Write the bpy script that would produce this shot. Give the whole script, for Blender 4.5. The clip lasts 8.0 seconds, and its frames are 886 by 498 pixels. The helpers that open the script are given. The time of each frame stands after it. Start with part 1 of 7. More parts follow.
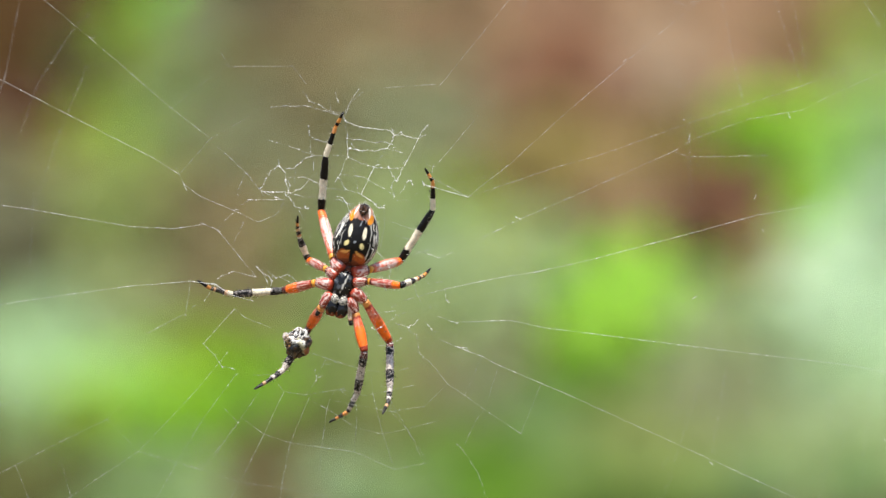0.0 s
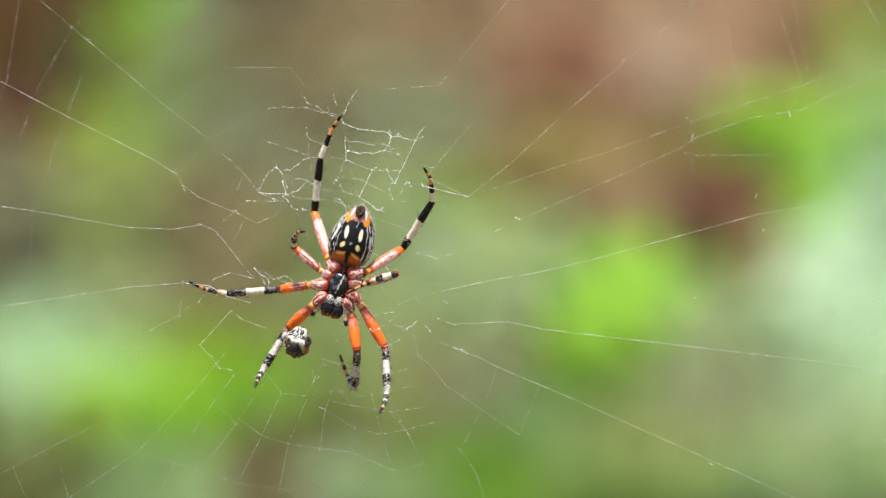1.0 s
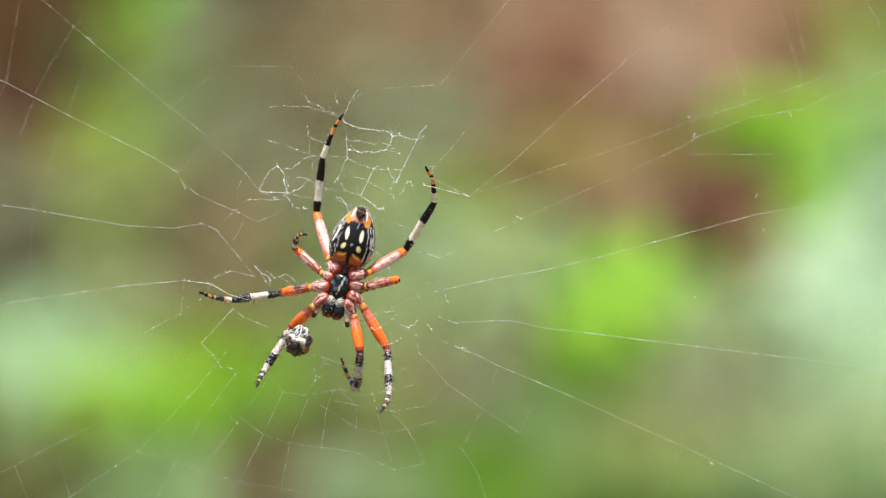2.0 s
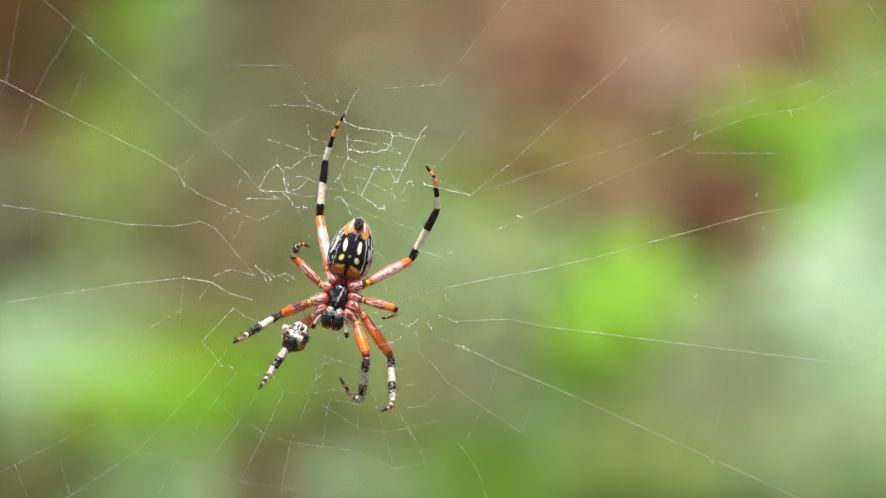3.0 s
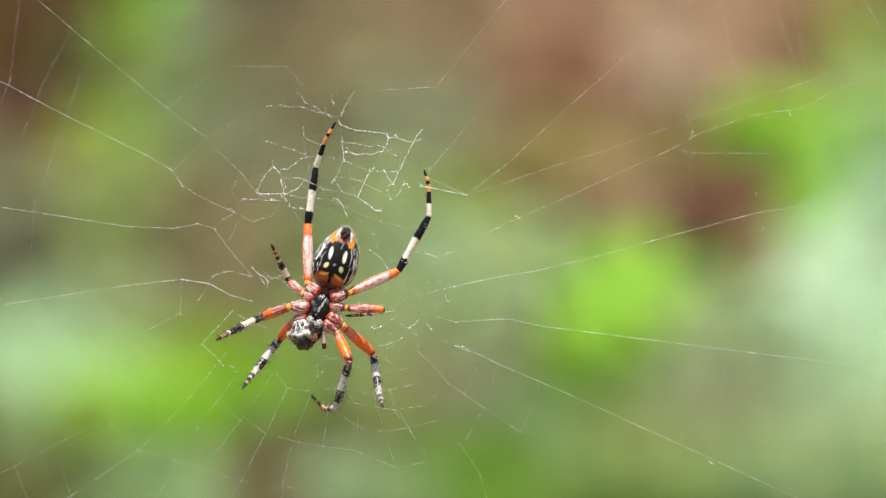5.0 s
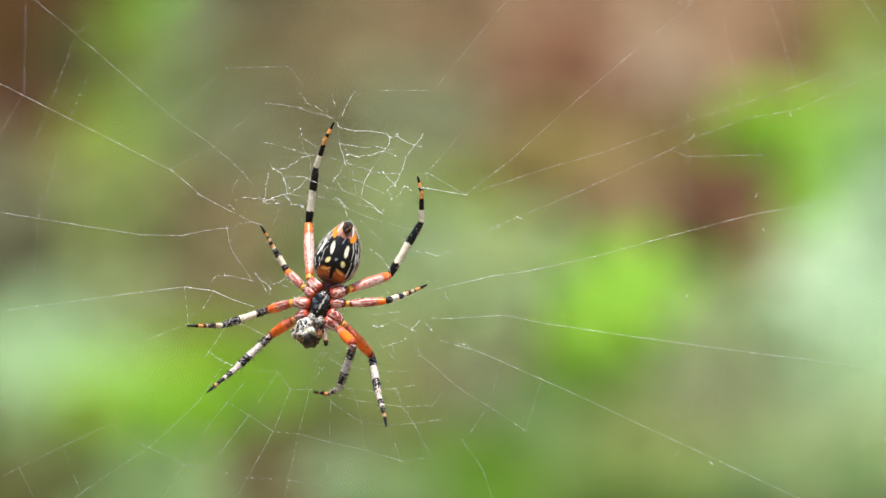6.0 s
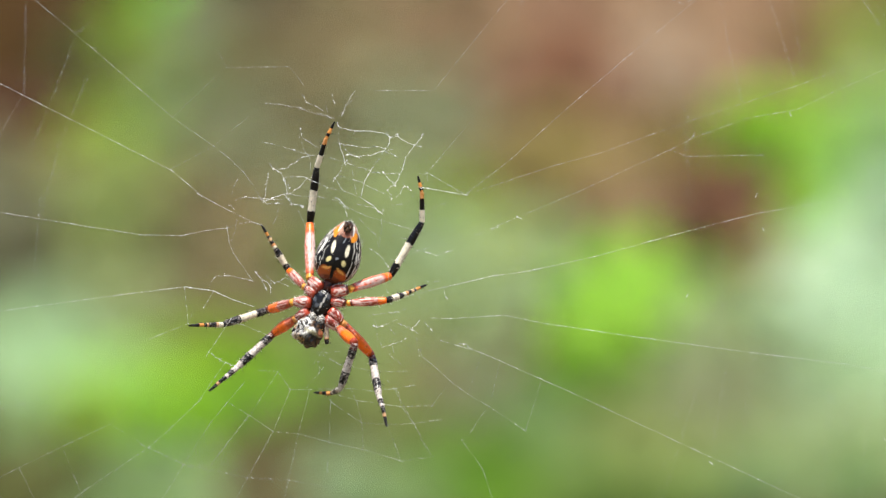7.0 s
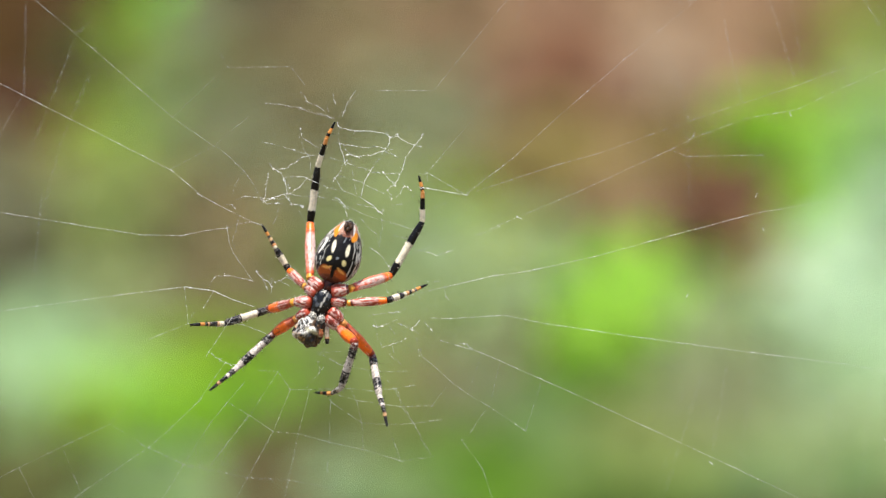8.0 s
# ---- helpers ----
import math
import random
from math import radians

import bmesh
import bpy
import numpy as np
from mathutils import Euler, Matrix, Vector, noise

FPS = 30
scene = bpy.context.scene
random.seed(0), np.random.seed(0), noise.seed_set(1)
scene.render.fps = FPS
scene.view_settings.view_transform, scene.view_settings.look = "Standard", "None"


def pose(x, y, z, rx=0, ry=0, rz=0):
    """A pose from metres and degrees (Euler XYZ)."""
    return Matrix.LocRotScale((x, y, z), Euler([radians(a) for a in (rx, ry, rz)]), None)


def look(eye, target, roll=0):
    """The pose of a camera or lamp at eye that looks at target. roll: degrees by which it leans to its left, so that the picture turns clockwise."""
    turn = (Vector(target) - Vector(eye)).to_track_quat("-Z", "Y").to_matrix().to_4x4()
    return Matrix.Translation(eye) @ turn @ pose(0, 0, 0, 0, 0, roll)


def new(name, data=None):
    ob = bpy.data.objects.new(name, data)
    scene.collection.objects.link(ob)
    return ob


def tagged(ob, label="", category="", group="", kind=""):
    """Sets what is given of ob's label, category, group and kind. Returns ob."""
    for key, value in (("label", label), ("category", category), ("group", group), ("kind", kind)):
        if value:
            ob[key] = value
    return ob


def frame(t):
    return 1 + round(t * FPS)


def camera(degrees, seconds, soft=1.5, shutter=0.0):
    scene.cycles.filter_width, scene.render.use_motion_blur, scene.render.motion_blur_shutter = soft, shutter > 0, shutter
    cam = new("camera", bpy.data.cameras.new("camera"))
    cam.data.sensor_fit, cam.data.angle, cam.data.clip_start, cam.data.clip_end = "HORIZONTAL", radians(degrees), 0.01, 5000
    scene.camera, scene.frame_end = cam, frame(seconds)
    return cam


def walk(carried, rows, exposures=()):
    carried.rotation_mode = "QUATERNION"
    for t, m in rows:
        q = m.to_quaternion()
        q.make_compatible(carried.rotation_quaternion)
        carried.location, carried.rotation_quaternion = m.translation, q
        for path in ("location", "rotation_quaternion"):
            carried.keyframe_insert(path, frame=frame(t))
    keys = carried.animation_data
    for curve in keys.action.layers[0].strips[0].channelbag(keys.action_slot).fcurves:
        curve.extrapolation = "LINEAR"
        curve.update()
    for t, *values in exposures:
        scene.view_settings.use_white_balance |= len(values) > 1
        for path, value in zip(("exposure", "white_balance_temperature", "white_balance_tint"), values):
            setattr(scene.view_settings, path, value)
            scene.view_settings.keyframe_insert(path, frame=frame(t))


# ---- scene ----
# All silk and spider sizes are in millimetres on the web's plane, u to the right, v upward from its middle.
MM = 0.001
STAND = 0.597          # lens to web
HEIGHT = 1.0           # middle of the web over the ground

# ---- camera ----
cam = camera(12.0, 8.0, 1.35)
cam.data.dof.use_dof = True
cam.data.dof.focus_distance = STAND + 0.002
cam.data.dof.aperture_fstop = 11.5
cam.data.dof.aperture_blades = 0
stand = look((0, -STAND, HEIGHT), (0, 0, HEIGHT))
walk(cam, [(0.0, stand), (8.0, stand)], exposures=[(0.0, 0.72), (8.0, 0.72)])

# ---- light ----
SUN_HIGH, SUN_TURN = 71.0, 185.0      # height over the horizon, compass turn from +y
world = bpy.data.worlds.new("sky")
scene.world = world
world.use_nodes = True
wn = world.node_tree
wn.nodes.clear()
sky = wn.nodes.new("ShaderNodeTexSky")
sky.sky_type = "NISHITA"
sky.sun_disc = False
sky.sun_elevation, sky.sun_rotation = radians(SUN_HIGH), radians(SUN_TURN)
back = wn.nodes.new("ShaderNodeBackground")
back.inputs["Strength"].default_value = 0.125
wout = wn.nodes.new("ShaderNodeOutputWorld")
wn.links.new(sky.outputs[0], back.inputs["Color"])
wn.links.new(back.outputs[0], wout.inputs["Surface"])
sun = new("sun", bpy.data.lights.new("sun", "SUN"))
sun.data.energy, sun.data.angle, sun.data.color = 5.0, radians(0.6), (1.0, 0.95, 0.86)
toward = Vector((math.sin(radians(SUN_TURN)) * math.cos(radians(SUN_HIGH)),
                 math.cos(radians(SUN_TURN)) * math.cos(radians(SUN_HIGH)), math.sin(radians(SUN_HIGH))))
sun.matrix_world = look(toward * 20, (0, 0, 0))


# ---- materials ----
def material(name):
    m = bpy.data.materials.new(name)
    m.use_nodes = True
    nt = m.node_tree
    nt.nodes.clear()
    out = nt.nodes.new("ShaderNodeOutputMaterial")
    return m, nt, out


def node(nt, kind, **values):
    n = nt.nodes.new(kind)
    for key, value in values.items():
        n.inputs[key].default_value = value
    return n


def noise_at(nt, scale, detail=4.0, rough=0.6, coords="Object"):
    tc = nt.nodes.new("ShaderNodeTexCoord")
    n = node(nt, "ShaderNodeTexNoise", Scale=scale, Detail=detail, Roughness=rough)
    nt.links.new(tc.outputs[coords], n.inputs["Vector"])
    return n


def ramp(nt, source, stops):
    r = nt.nodes.new("ShaderNodeValToRGB")
    while len(r.color_ramp.elements) < len(stops):
        r.color_ramp.elements.new(0.5)
    for e, (at, col) in zip(r.color_ramp.elements, stops):
        e.position, e.color = at, (*col, 1)
    nt.links.new(source, r.inputs[0])
    return r


def bump(nt, source, strength, distance):
    b = node(nt, "ShaderNodeBump", Strength=strength, Distance=distance)
    nt.links.new(source, b.inputs["Height"])
    return b


def mix_colour(nt, how, fac, a, b):
    m = nt.nodes.new("ShaderNodeMix")
    m.data_type, m.blend_type = "RGBA", how
    for socket, value in ((m.inputs[0], fac), (m.inputs[6], a), (m.inputs[7], b)):
        if hasattr(value, "links"):
            nt.links.new(value, socket)
        elif isinstance(value, tuple):
            socket.default_value = (*value, 1)
        else:
            socket.default_value = value
    return m.outputs[2]


def cuticle(name, rough, grain, coat, sheen=0.20):
    """Painted shell of the spider: the tint of each point, with fine mottling and relief."""
    m, nt, out = material(name)
    at = nt.nodes.new("ShaderNodeAttribute")
    at.attribute_name = "tint"
    n = noise_at(nt, 2600, 5, 0.7)
    shade = ramp(nt, n.outputs["Fac"], [(0.3, (0.6, 0.6, 0.6)), (0.7, (1.25, 1.25, 1.25))])
    col = mix_colour(nt, "MULTIPLY", grain, at.outputs["Color"], shade.outputs["Color"])
    p = node(nt, "ShaderNodeBsdfPrincipled", Roughness=rough)
    p.inputs["Specular IOR Level"].default_value = 0.16
    p.inputs["Coat Weight"].default_value = coat
    p.inputs["Coat Roughness"].default_value = sheen
    nt.links.new(col, p.inputs["Base Color"])
    fine = noise_at(nt, 5200, 3, 0.6)
    nt.links.new(bump(nt, fine.outputs["Fac"], 0.5, 0.00008).outputs[0], p.inputs["Normal"])
    nt.links.new(p.outputs[0], out.inputs[0])
    return m


def silk(name, clear, rough=0.4):
    """White silk; clear is the share of light that passes between the fibrils."""
    m, nt, out = material(name)
    p = node(nt, "ShaderNodeBsdfPrincipled", Roughness=rough)
    n = noise_at(nt, 900, 3)
    c = ramp(nt, n.outputs["Fac"], [(0.3, (0.84, 0.84, 0.81)), (0.7, (0.94, 0.94, 0.93))])
    nt.links.new(c.outputs[0], p.inputs["Base Color"])
    tr = node(nt, "ShaderNodeBsdfTranslucent", Color=(0.85, 0.85, 0.82, 1))
    half = node(nt, "ShaderNodeMixShader", Fac=0.35)
    nt.links.new(p.outputs[0], half.inputs[1])
    nt.links.new(tr.outputs[0], half.inputs[2])
    gap = nt.nodes.new("ShaderNodeBsdfTransparent")
    # Opacity varies along the line to imitate glinting and unlit stretches.
    glint_patches = noise_at(nt, 1000, 4, 0.75)
    open_ = ramp(nt, glint_patches.outputs["Fac"], [(0.42, (max(0, clear - 0.45),) * 3), (0.58, (min(0.95, clear + 0.45),) * 3)])
    mx = nt.nodes.new("ShaderNodeMixShader")
    nt.links.new(open_.outputs[0], mx.inputs[0])
    nt.links.new(half.outputs[0], mx.inputs[1])
    nt.links.new(gap.outputs[0], mx.inputs[2])
    nt.links.new(mx.outputs[0], out.inputs[0])
    return m


def leaf_material(name, low, high, rough=0.45, thin=0.35):
    m, nt, out = material(name)
    info = nt.nodes.new("ShaderNodeObjectInfo")
    n = noise_at(nt, 40, 5, 0.6)
    base = ramp(nt, n.outputs["Fac"], [(0.3, low), (0.7, high)])
    tone = ramp(nt, info.outputs["Random"], [(0.0, (0.8, 0.85, 0.75)), (1.0, (1.15, 1.1, 1.1))])
    col = mix_colour(nt, "MULTIPLY", 1.0, base.outputs[0], tone.outputs[0])
    p = node(nt, "ShaderNodeBsdfPrincipled", Roughness=rough)
    p.inputs["Specular IOR Level"].default_value = 0.22
    nt.links.new(col, p.inputs["Base Color"])
    veins = noise_at(nt, 220, 3)
    nt.links.new(bump(nt, veins.outputs["Fac"], 0.4, 0.001).outputs[0], p.inputs["Normal"])
    tr = nt.nodes.new("ShaderNodeBsdfTranslucent")
    nt.links.new(col, tr.inputs["Color"])
    mx = node(nt, "ShaderNodeMixShader", Fac=thin)
    nt.links.new(p.outputs[0], mx.inputs[1])
    nt.links.new(tr.outputs[0], mx.inputs[2])
    nt.links.new(mx.outputs[0], out.inputs[0])
    return m


def rough_material(name, stops, scale, relief, rough=0.9, coords="Object"):
    m, nt, out = material(name)
    broad = noise_at(nt, scale, 6, 0.6, coords)
    fine = noise_at(nt, scale * 14, 5, 0.7, coords)
    base = ramp(nt, broad.outputs["Fac"], stops)
    shade = ramp(nt, fine.outputs["Fac"], [(0.25, (0.7, 0.7, 0.7)), (0.75, (1.2, 1.2, 1.2))])
    col = mix_colour(nt, "MULTIPLY", 0.7, base.outputs[0], shade.outputs[0])
    p = node(nt, "ShaderNodeBsdfPrincipled", Roughness=rough)
    p.inputs["Specular IOR Level"].default_value = 0.15
    nt.links.new(col, p.inputs["Base Color"])
    nt.links.new(bump(nt, fine.outputs["Fac"], 0.6, relief).outputs[0], p.inputs["Normal"])
    nt.links.new(p.outputs[0], out.inputs[0])
    return m


SHELL = cuticle("spider_cuticle", 0.34, 0.5, 0.11, 0.2)
GLOSS = cuticle("glossy_cuticle", 0.22, 0.4, 0.35)
DOWNY = cuticle("downy_cuticle", 0.46, 0.65, 0.6, 0.34)
HIDE = cuticle("abdomen_hide", 0.36, 0.7, 0.05)
WRAP = cuticle("wrapped_prey", 0.42, 0.8, 0.5)
SILK_FIRM = silk("silk_firm", 0.05)
SILK_FINE = silk("silk_fine", 0.34)
SILK_THIN = silk("silk_thin", 0.50)
SILK_FAINT = silk("silk_faint", 0.70)
# Leaf tones fitted per backdrop patch, sunlight and shade baked into the colours.
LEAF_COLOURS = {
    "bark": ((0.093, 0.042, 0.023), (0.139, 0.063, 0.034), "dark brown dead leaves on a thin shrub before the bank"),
    "shaded_grey": ((0.132, 0.133, 0.070), (0.198, 0.200, 0.105), "grey brown leafy shrub, shade in its leaf colour, before the earth bank"),
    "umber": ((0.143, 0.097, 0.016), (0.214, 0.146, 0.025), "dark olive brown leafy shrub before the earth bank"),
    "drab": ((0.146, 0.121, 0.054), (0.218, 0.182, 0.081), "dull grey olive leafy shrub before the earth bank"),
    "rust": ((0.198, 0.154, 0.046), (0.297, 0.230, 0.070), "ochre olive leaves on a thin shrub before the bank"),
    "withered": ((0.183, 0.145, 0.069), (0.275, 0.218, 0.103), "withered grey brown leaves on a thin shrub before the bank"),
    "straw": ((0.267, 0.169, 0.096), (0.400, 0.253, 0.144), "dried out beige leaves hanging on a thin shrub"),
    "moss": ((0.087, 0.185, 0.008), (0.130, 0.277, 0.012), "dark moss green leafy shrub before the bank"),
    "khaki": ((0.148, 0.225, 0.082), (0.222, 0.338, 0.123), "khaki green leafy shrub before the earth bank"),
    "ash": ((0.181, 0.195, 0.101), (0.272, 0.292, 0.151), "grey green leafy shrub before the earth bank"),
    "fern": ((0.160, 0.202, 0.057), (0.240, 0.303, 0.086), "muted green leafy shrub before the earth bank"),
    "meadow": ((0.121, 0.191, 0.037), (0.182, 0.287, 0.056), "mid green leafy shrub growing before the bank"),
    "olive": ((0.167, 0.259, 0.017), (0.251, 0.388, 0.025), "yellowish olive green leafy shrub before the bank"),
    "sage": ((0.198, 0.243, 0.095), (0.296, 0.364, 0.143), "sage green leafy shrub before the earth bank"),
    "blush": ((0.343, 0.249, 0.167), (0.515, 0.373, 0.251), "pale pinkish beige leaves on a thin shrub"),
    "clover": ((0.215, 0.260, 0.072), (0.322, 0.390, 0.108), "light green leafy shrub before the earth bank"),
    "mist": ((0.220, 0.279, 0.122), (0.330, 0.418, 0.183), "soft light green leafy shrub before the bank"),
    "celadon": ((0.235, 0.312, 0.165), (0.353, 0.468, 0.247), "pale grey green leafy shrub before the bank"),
    "bright": ((0.178, 0.364, 0.008), (0.267, 0.546, 0.012), "shrub with vivid bright green leaves, sunlight in their colour"),
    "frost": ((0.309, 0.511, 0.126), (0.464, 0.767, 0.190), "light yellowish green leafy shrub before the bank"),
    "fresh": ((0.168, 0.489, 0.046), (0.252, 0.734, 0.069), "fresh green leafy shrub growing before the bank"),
    "shaded_olive": ((0.088, 0.094, 0.024), (0.133, 0.141, 0.036), "olive green leafy shrub, shade in its leaf colour, before the bank"),
    "lime": ((0.245, 0.448, 0.044), (0.368, 0.672, 0.065), "shrub with lime green leaves, sunlit glow in their colour"),
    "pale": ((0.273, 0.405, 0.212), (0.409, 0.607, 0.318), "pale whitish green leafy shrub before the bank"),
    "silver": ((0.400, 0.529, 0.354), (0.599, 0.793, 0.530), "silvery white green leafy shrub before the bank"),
    "brick": ((0.206, 0.096, 0.052), (0.308, 0.144, 0.078), "reddish brown leaf clump added in the bank's colour"),
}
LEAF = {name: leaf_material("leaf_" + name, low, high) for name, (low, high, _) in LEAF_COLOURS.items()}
BARK = rough_material("bark", [(0.3, (0.055, 0.028, 0.008)), (0.7, (0.12, 0.066, 0.020))], 9, 0.01)
TWIG = rough_material("twig_bark", [(0.3, (0.20, 0.14, 0.08)), (0.7, (0.34, 0.25, 0.15))], 30, 0.002)
EARTH = rough_material("red_earth", [(0.3, (0.126, 0.070, 0.040)), (0.7, (0.168, 0.097, 0.058))], 2.2, 0.02)
SOIL = rough_material("garden_soil", [(0.3, (0.10, 0.085, 0.04)), (0.7, (0.2, 0.16, 0.09))], 1.3, 0.03)


# ---- building helpers ----
def part(name, bm, mat, parent, label=""):
    me = bpy.data.meshes.new(name)
    bm.normal_update()
    bm.to_mesh(me)
    bm.free()
    me.materials.append(mat)
    for p in me.polygons:
        p.use_smooth = True
    ob = new(name, me)
    ob.parent = parent
    return tagged(ob, label)


def tube(bm, points, radii, sides, layer=None, tints=None, cap=True):
    """A tube through points, with a radius (and a tint) at each of them. Returns its rings."""
    rings, side = [], None
    for i, p in enumerate(points):
        a, b = points[max(0, i - 1)], points[min(len(points) - 1, i + 1)]
        way = (b - a).normalized()
        if side is None:
            side = way.orthogonal().normalized()
        side = (side - way * side.dot(way)).normalized()
        other = way.cross(side)
        ring = []
        for k in range(sides):
            turn = 2 * math.pi * k / sides
            v = bm.verts.new(p + (side * math.cos(turn) + other * math.sin(turn)) * radii[i])
            if layer is not None:
                v[layer] = (*tints[i], 1)
            ring.append(v)
        rings.append(ring)
    for a, b in zip(rings, rings[1:]):
        for k in range(sides):
            bm.faces.new((a[k], a[(k + 1) % sides], b[(k + 1) % sides], b[k]))
    if cap:
        bm.faces.new(rings[0][::-1])
        bm.faces.new(rings[-1])
    return rings


def bristle(bm, layer, root, way, length, thick, tint):
    side = way.orthogonal().normalized() * thick
    other = way.cross(side).normalized() * thick
    base = [bm.verts.new(root + side), bm.verts.new(root - side * 0.5 + other * 0.87), bm.verts.new(root - side * 0.5 - other * 0.87)]
    tip = bm.verts.new(root + way * length)
    for v in (*base, tip):
        v[layer] = (*tint, 1)
    for k in range(3):
        bm.faces.new((base[k], base[(k + 1) % 3], tip))


def blend(a, b, f):
    return tuple(x + (y - x) * f for x, y in zip(a, b))


def soft(lo, hi, x):
    f = min(1.0, max(0.0, (x - lo) / (hi - lo)))
    return f * f * (3 - 2 * f)


# ---- ground, bank and trunks ----
def ground():
    bm = bmesh.new()
    bmesh.ops.create_grid(bm, x_segments=40, y_segments=40, size=1500)
    me = bpy.data.meshes.new("ground")
    bm.to_mesh(me)
    bm.free()
    me.materials.append(SOIL)
    return tagged(new("ground", me), "brown garden soil under the shrubs", "ground", kind="structure")


def bank():
    """An uneven earth bank behind the shrubs, with a sloping foot."""
    bm = bmesh.new()
    nx, nz = 90, 40
    grid = []
    for j in range(nz + 1):
        row = []
        for i in range(nx + 1):
            x, z = -5 + 10 * i / nx, -0.05 + 3.0 * j / nz
            y = 2.75 + 0.62 * z + 0.05 * noise.noise((x * 1.3, 4, z * 1.3)) + 0.012 * noise.noise((x * 6, 9, z * 6))
            row.append(bm.verts.new((x, y, z)))
        grid.append(row)
    back_row = [bm.verts.new((v.co.x, 6.5, 3.1)) for v in grid[-1]]
    foot_row = [bm.verts.new((v.co.x, 6.5, -0.05)) for v in grid[-1]]
    for a, b in [*zip(grid, grid[1:]), (grid[-1], back_row), (back_row, foot_row)]:
        for i in range(nx):
            bm.faces.new((a[i], a[i + 1], b[i + 1], b[i]))
    for i in (0, nx):
        bm.faces.new([row[i] for row in grid] + [back_row[i], foot_row[i]])
    bmesh.ops.recalc_face_normals(bm, faces=bm.faces)
    me = bpy.data.meshes.new("bank")
    bm.to_mesh(me)
    bm.free()
    me.materials.append(EARTH)
    return tagged(new("bank", me), "reddish brown bare earth bank behind the plants", "bank", kind="structure")


def tree_trunk(x, y, radius, label):
    """A tapered, knotty trunk out of the ground."""
    root = tagged(new("tree"), label, "tree")
    root.matrix_world = pose(x, y, 0)
    bm = bmesh.new()
    pts, rad = [], []
    for i in range(25):
        f = i / 24
        pts.append(Vector((0.05 * noise.noise((x, y, f * 3)), 0.05 * noise.noise((y, x, f * 3)), 7.0 * f)))
        rad.append(radius * (1.25 - 0.5 * f + 0.25 * (1 - f) ** 8 + 0.06 * noise.noise((x * 3, f * 9, 2))))
    tube(bm, pts, rad, 18)
    for k in range(5):
        turn, at = k * 2.4 + x, 6.1 + 0.17 * k
        limb = [Vector((math.cos(turn) * s * 0.5, math.sin(turn) * s * 0.5, at + 0.35 * s)) for s in (0, 0.4, 0.8, 1.2)]
        tube(bm, limb, [radius * q for q in (0.5, 0.35, 0.22, 0.08)], 8)
    part("trunk", bm, BARK, root)
    crown = bmesh.new()
    rng = random.Random(int(x * 100) + 7)
    for k in range(420):
        c = Vector((rng.gauss(0, 0.4), rng.gauss(0, 0.4), 7.2 + rng.gauss(0, 0.3)))
        d = Vector((rng.gauss(0, 1), rng.gauss(0, 1), rng.gauss(-0.4, 0.6))).normalized()
        s = d.orthogonal().normalized()
        vs = [crown.verts.new(c + q) for q in (d * 0, d * 0.03 + s * 0.02, d * 0.08, d * 0.03 - s * 0.02)]
        crown.faces.new(vs)
    part("crown", crown, LEAF["olive"], root, "dull olive green leaves")
    return root


def leaf_mesh(name, mat):
    """An ovate leaf one metre long along +y, folded at the midrib, drooping at the tip."""
    bm = bmesh.new()
    rows = []
    for i in range(7):
        f = i / 6
        half = 0.30 * math.sin(math.pi * min(1, f ** 0.75)) ** 0.85 if 0 < f < 1 else 0.012
        droop = -0.22 * f * f
        rows.append([bm.verts.new((-half, f, droop + 0.3 * half)), bm.verts.new((0, f, droop)), bm.verts.new((half, f, droop + 0.3 * half))])
    for a, b in zip(rows, rows[1:]):
        for k in range(2):
            bm.faces.new((a[k], a[k + 1], b[k + 1], b[k]))
    me = bpy.data.meshes.new(name)
    bm.to_mesh(me)
    bm.free()
    for p in me.polygons:
        p.use_smooth = True
    me.materials.append(mat)
    return me


LEAVES = {}


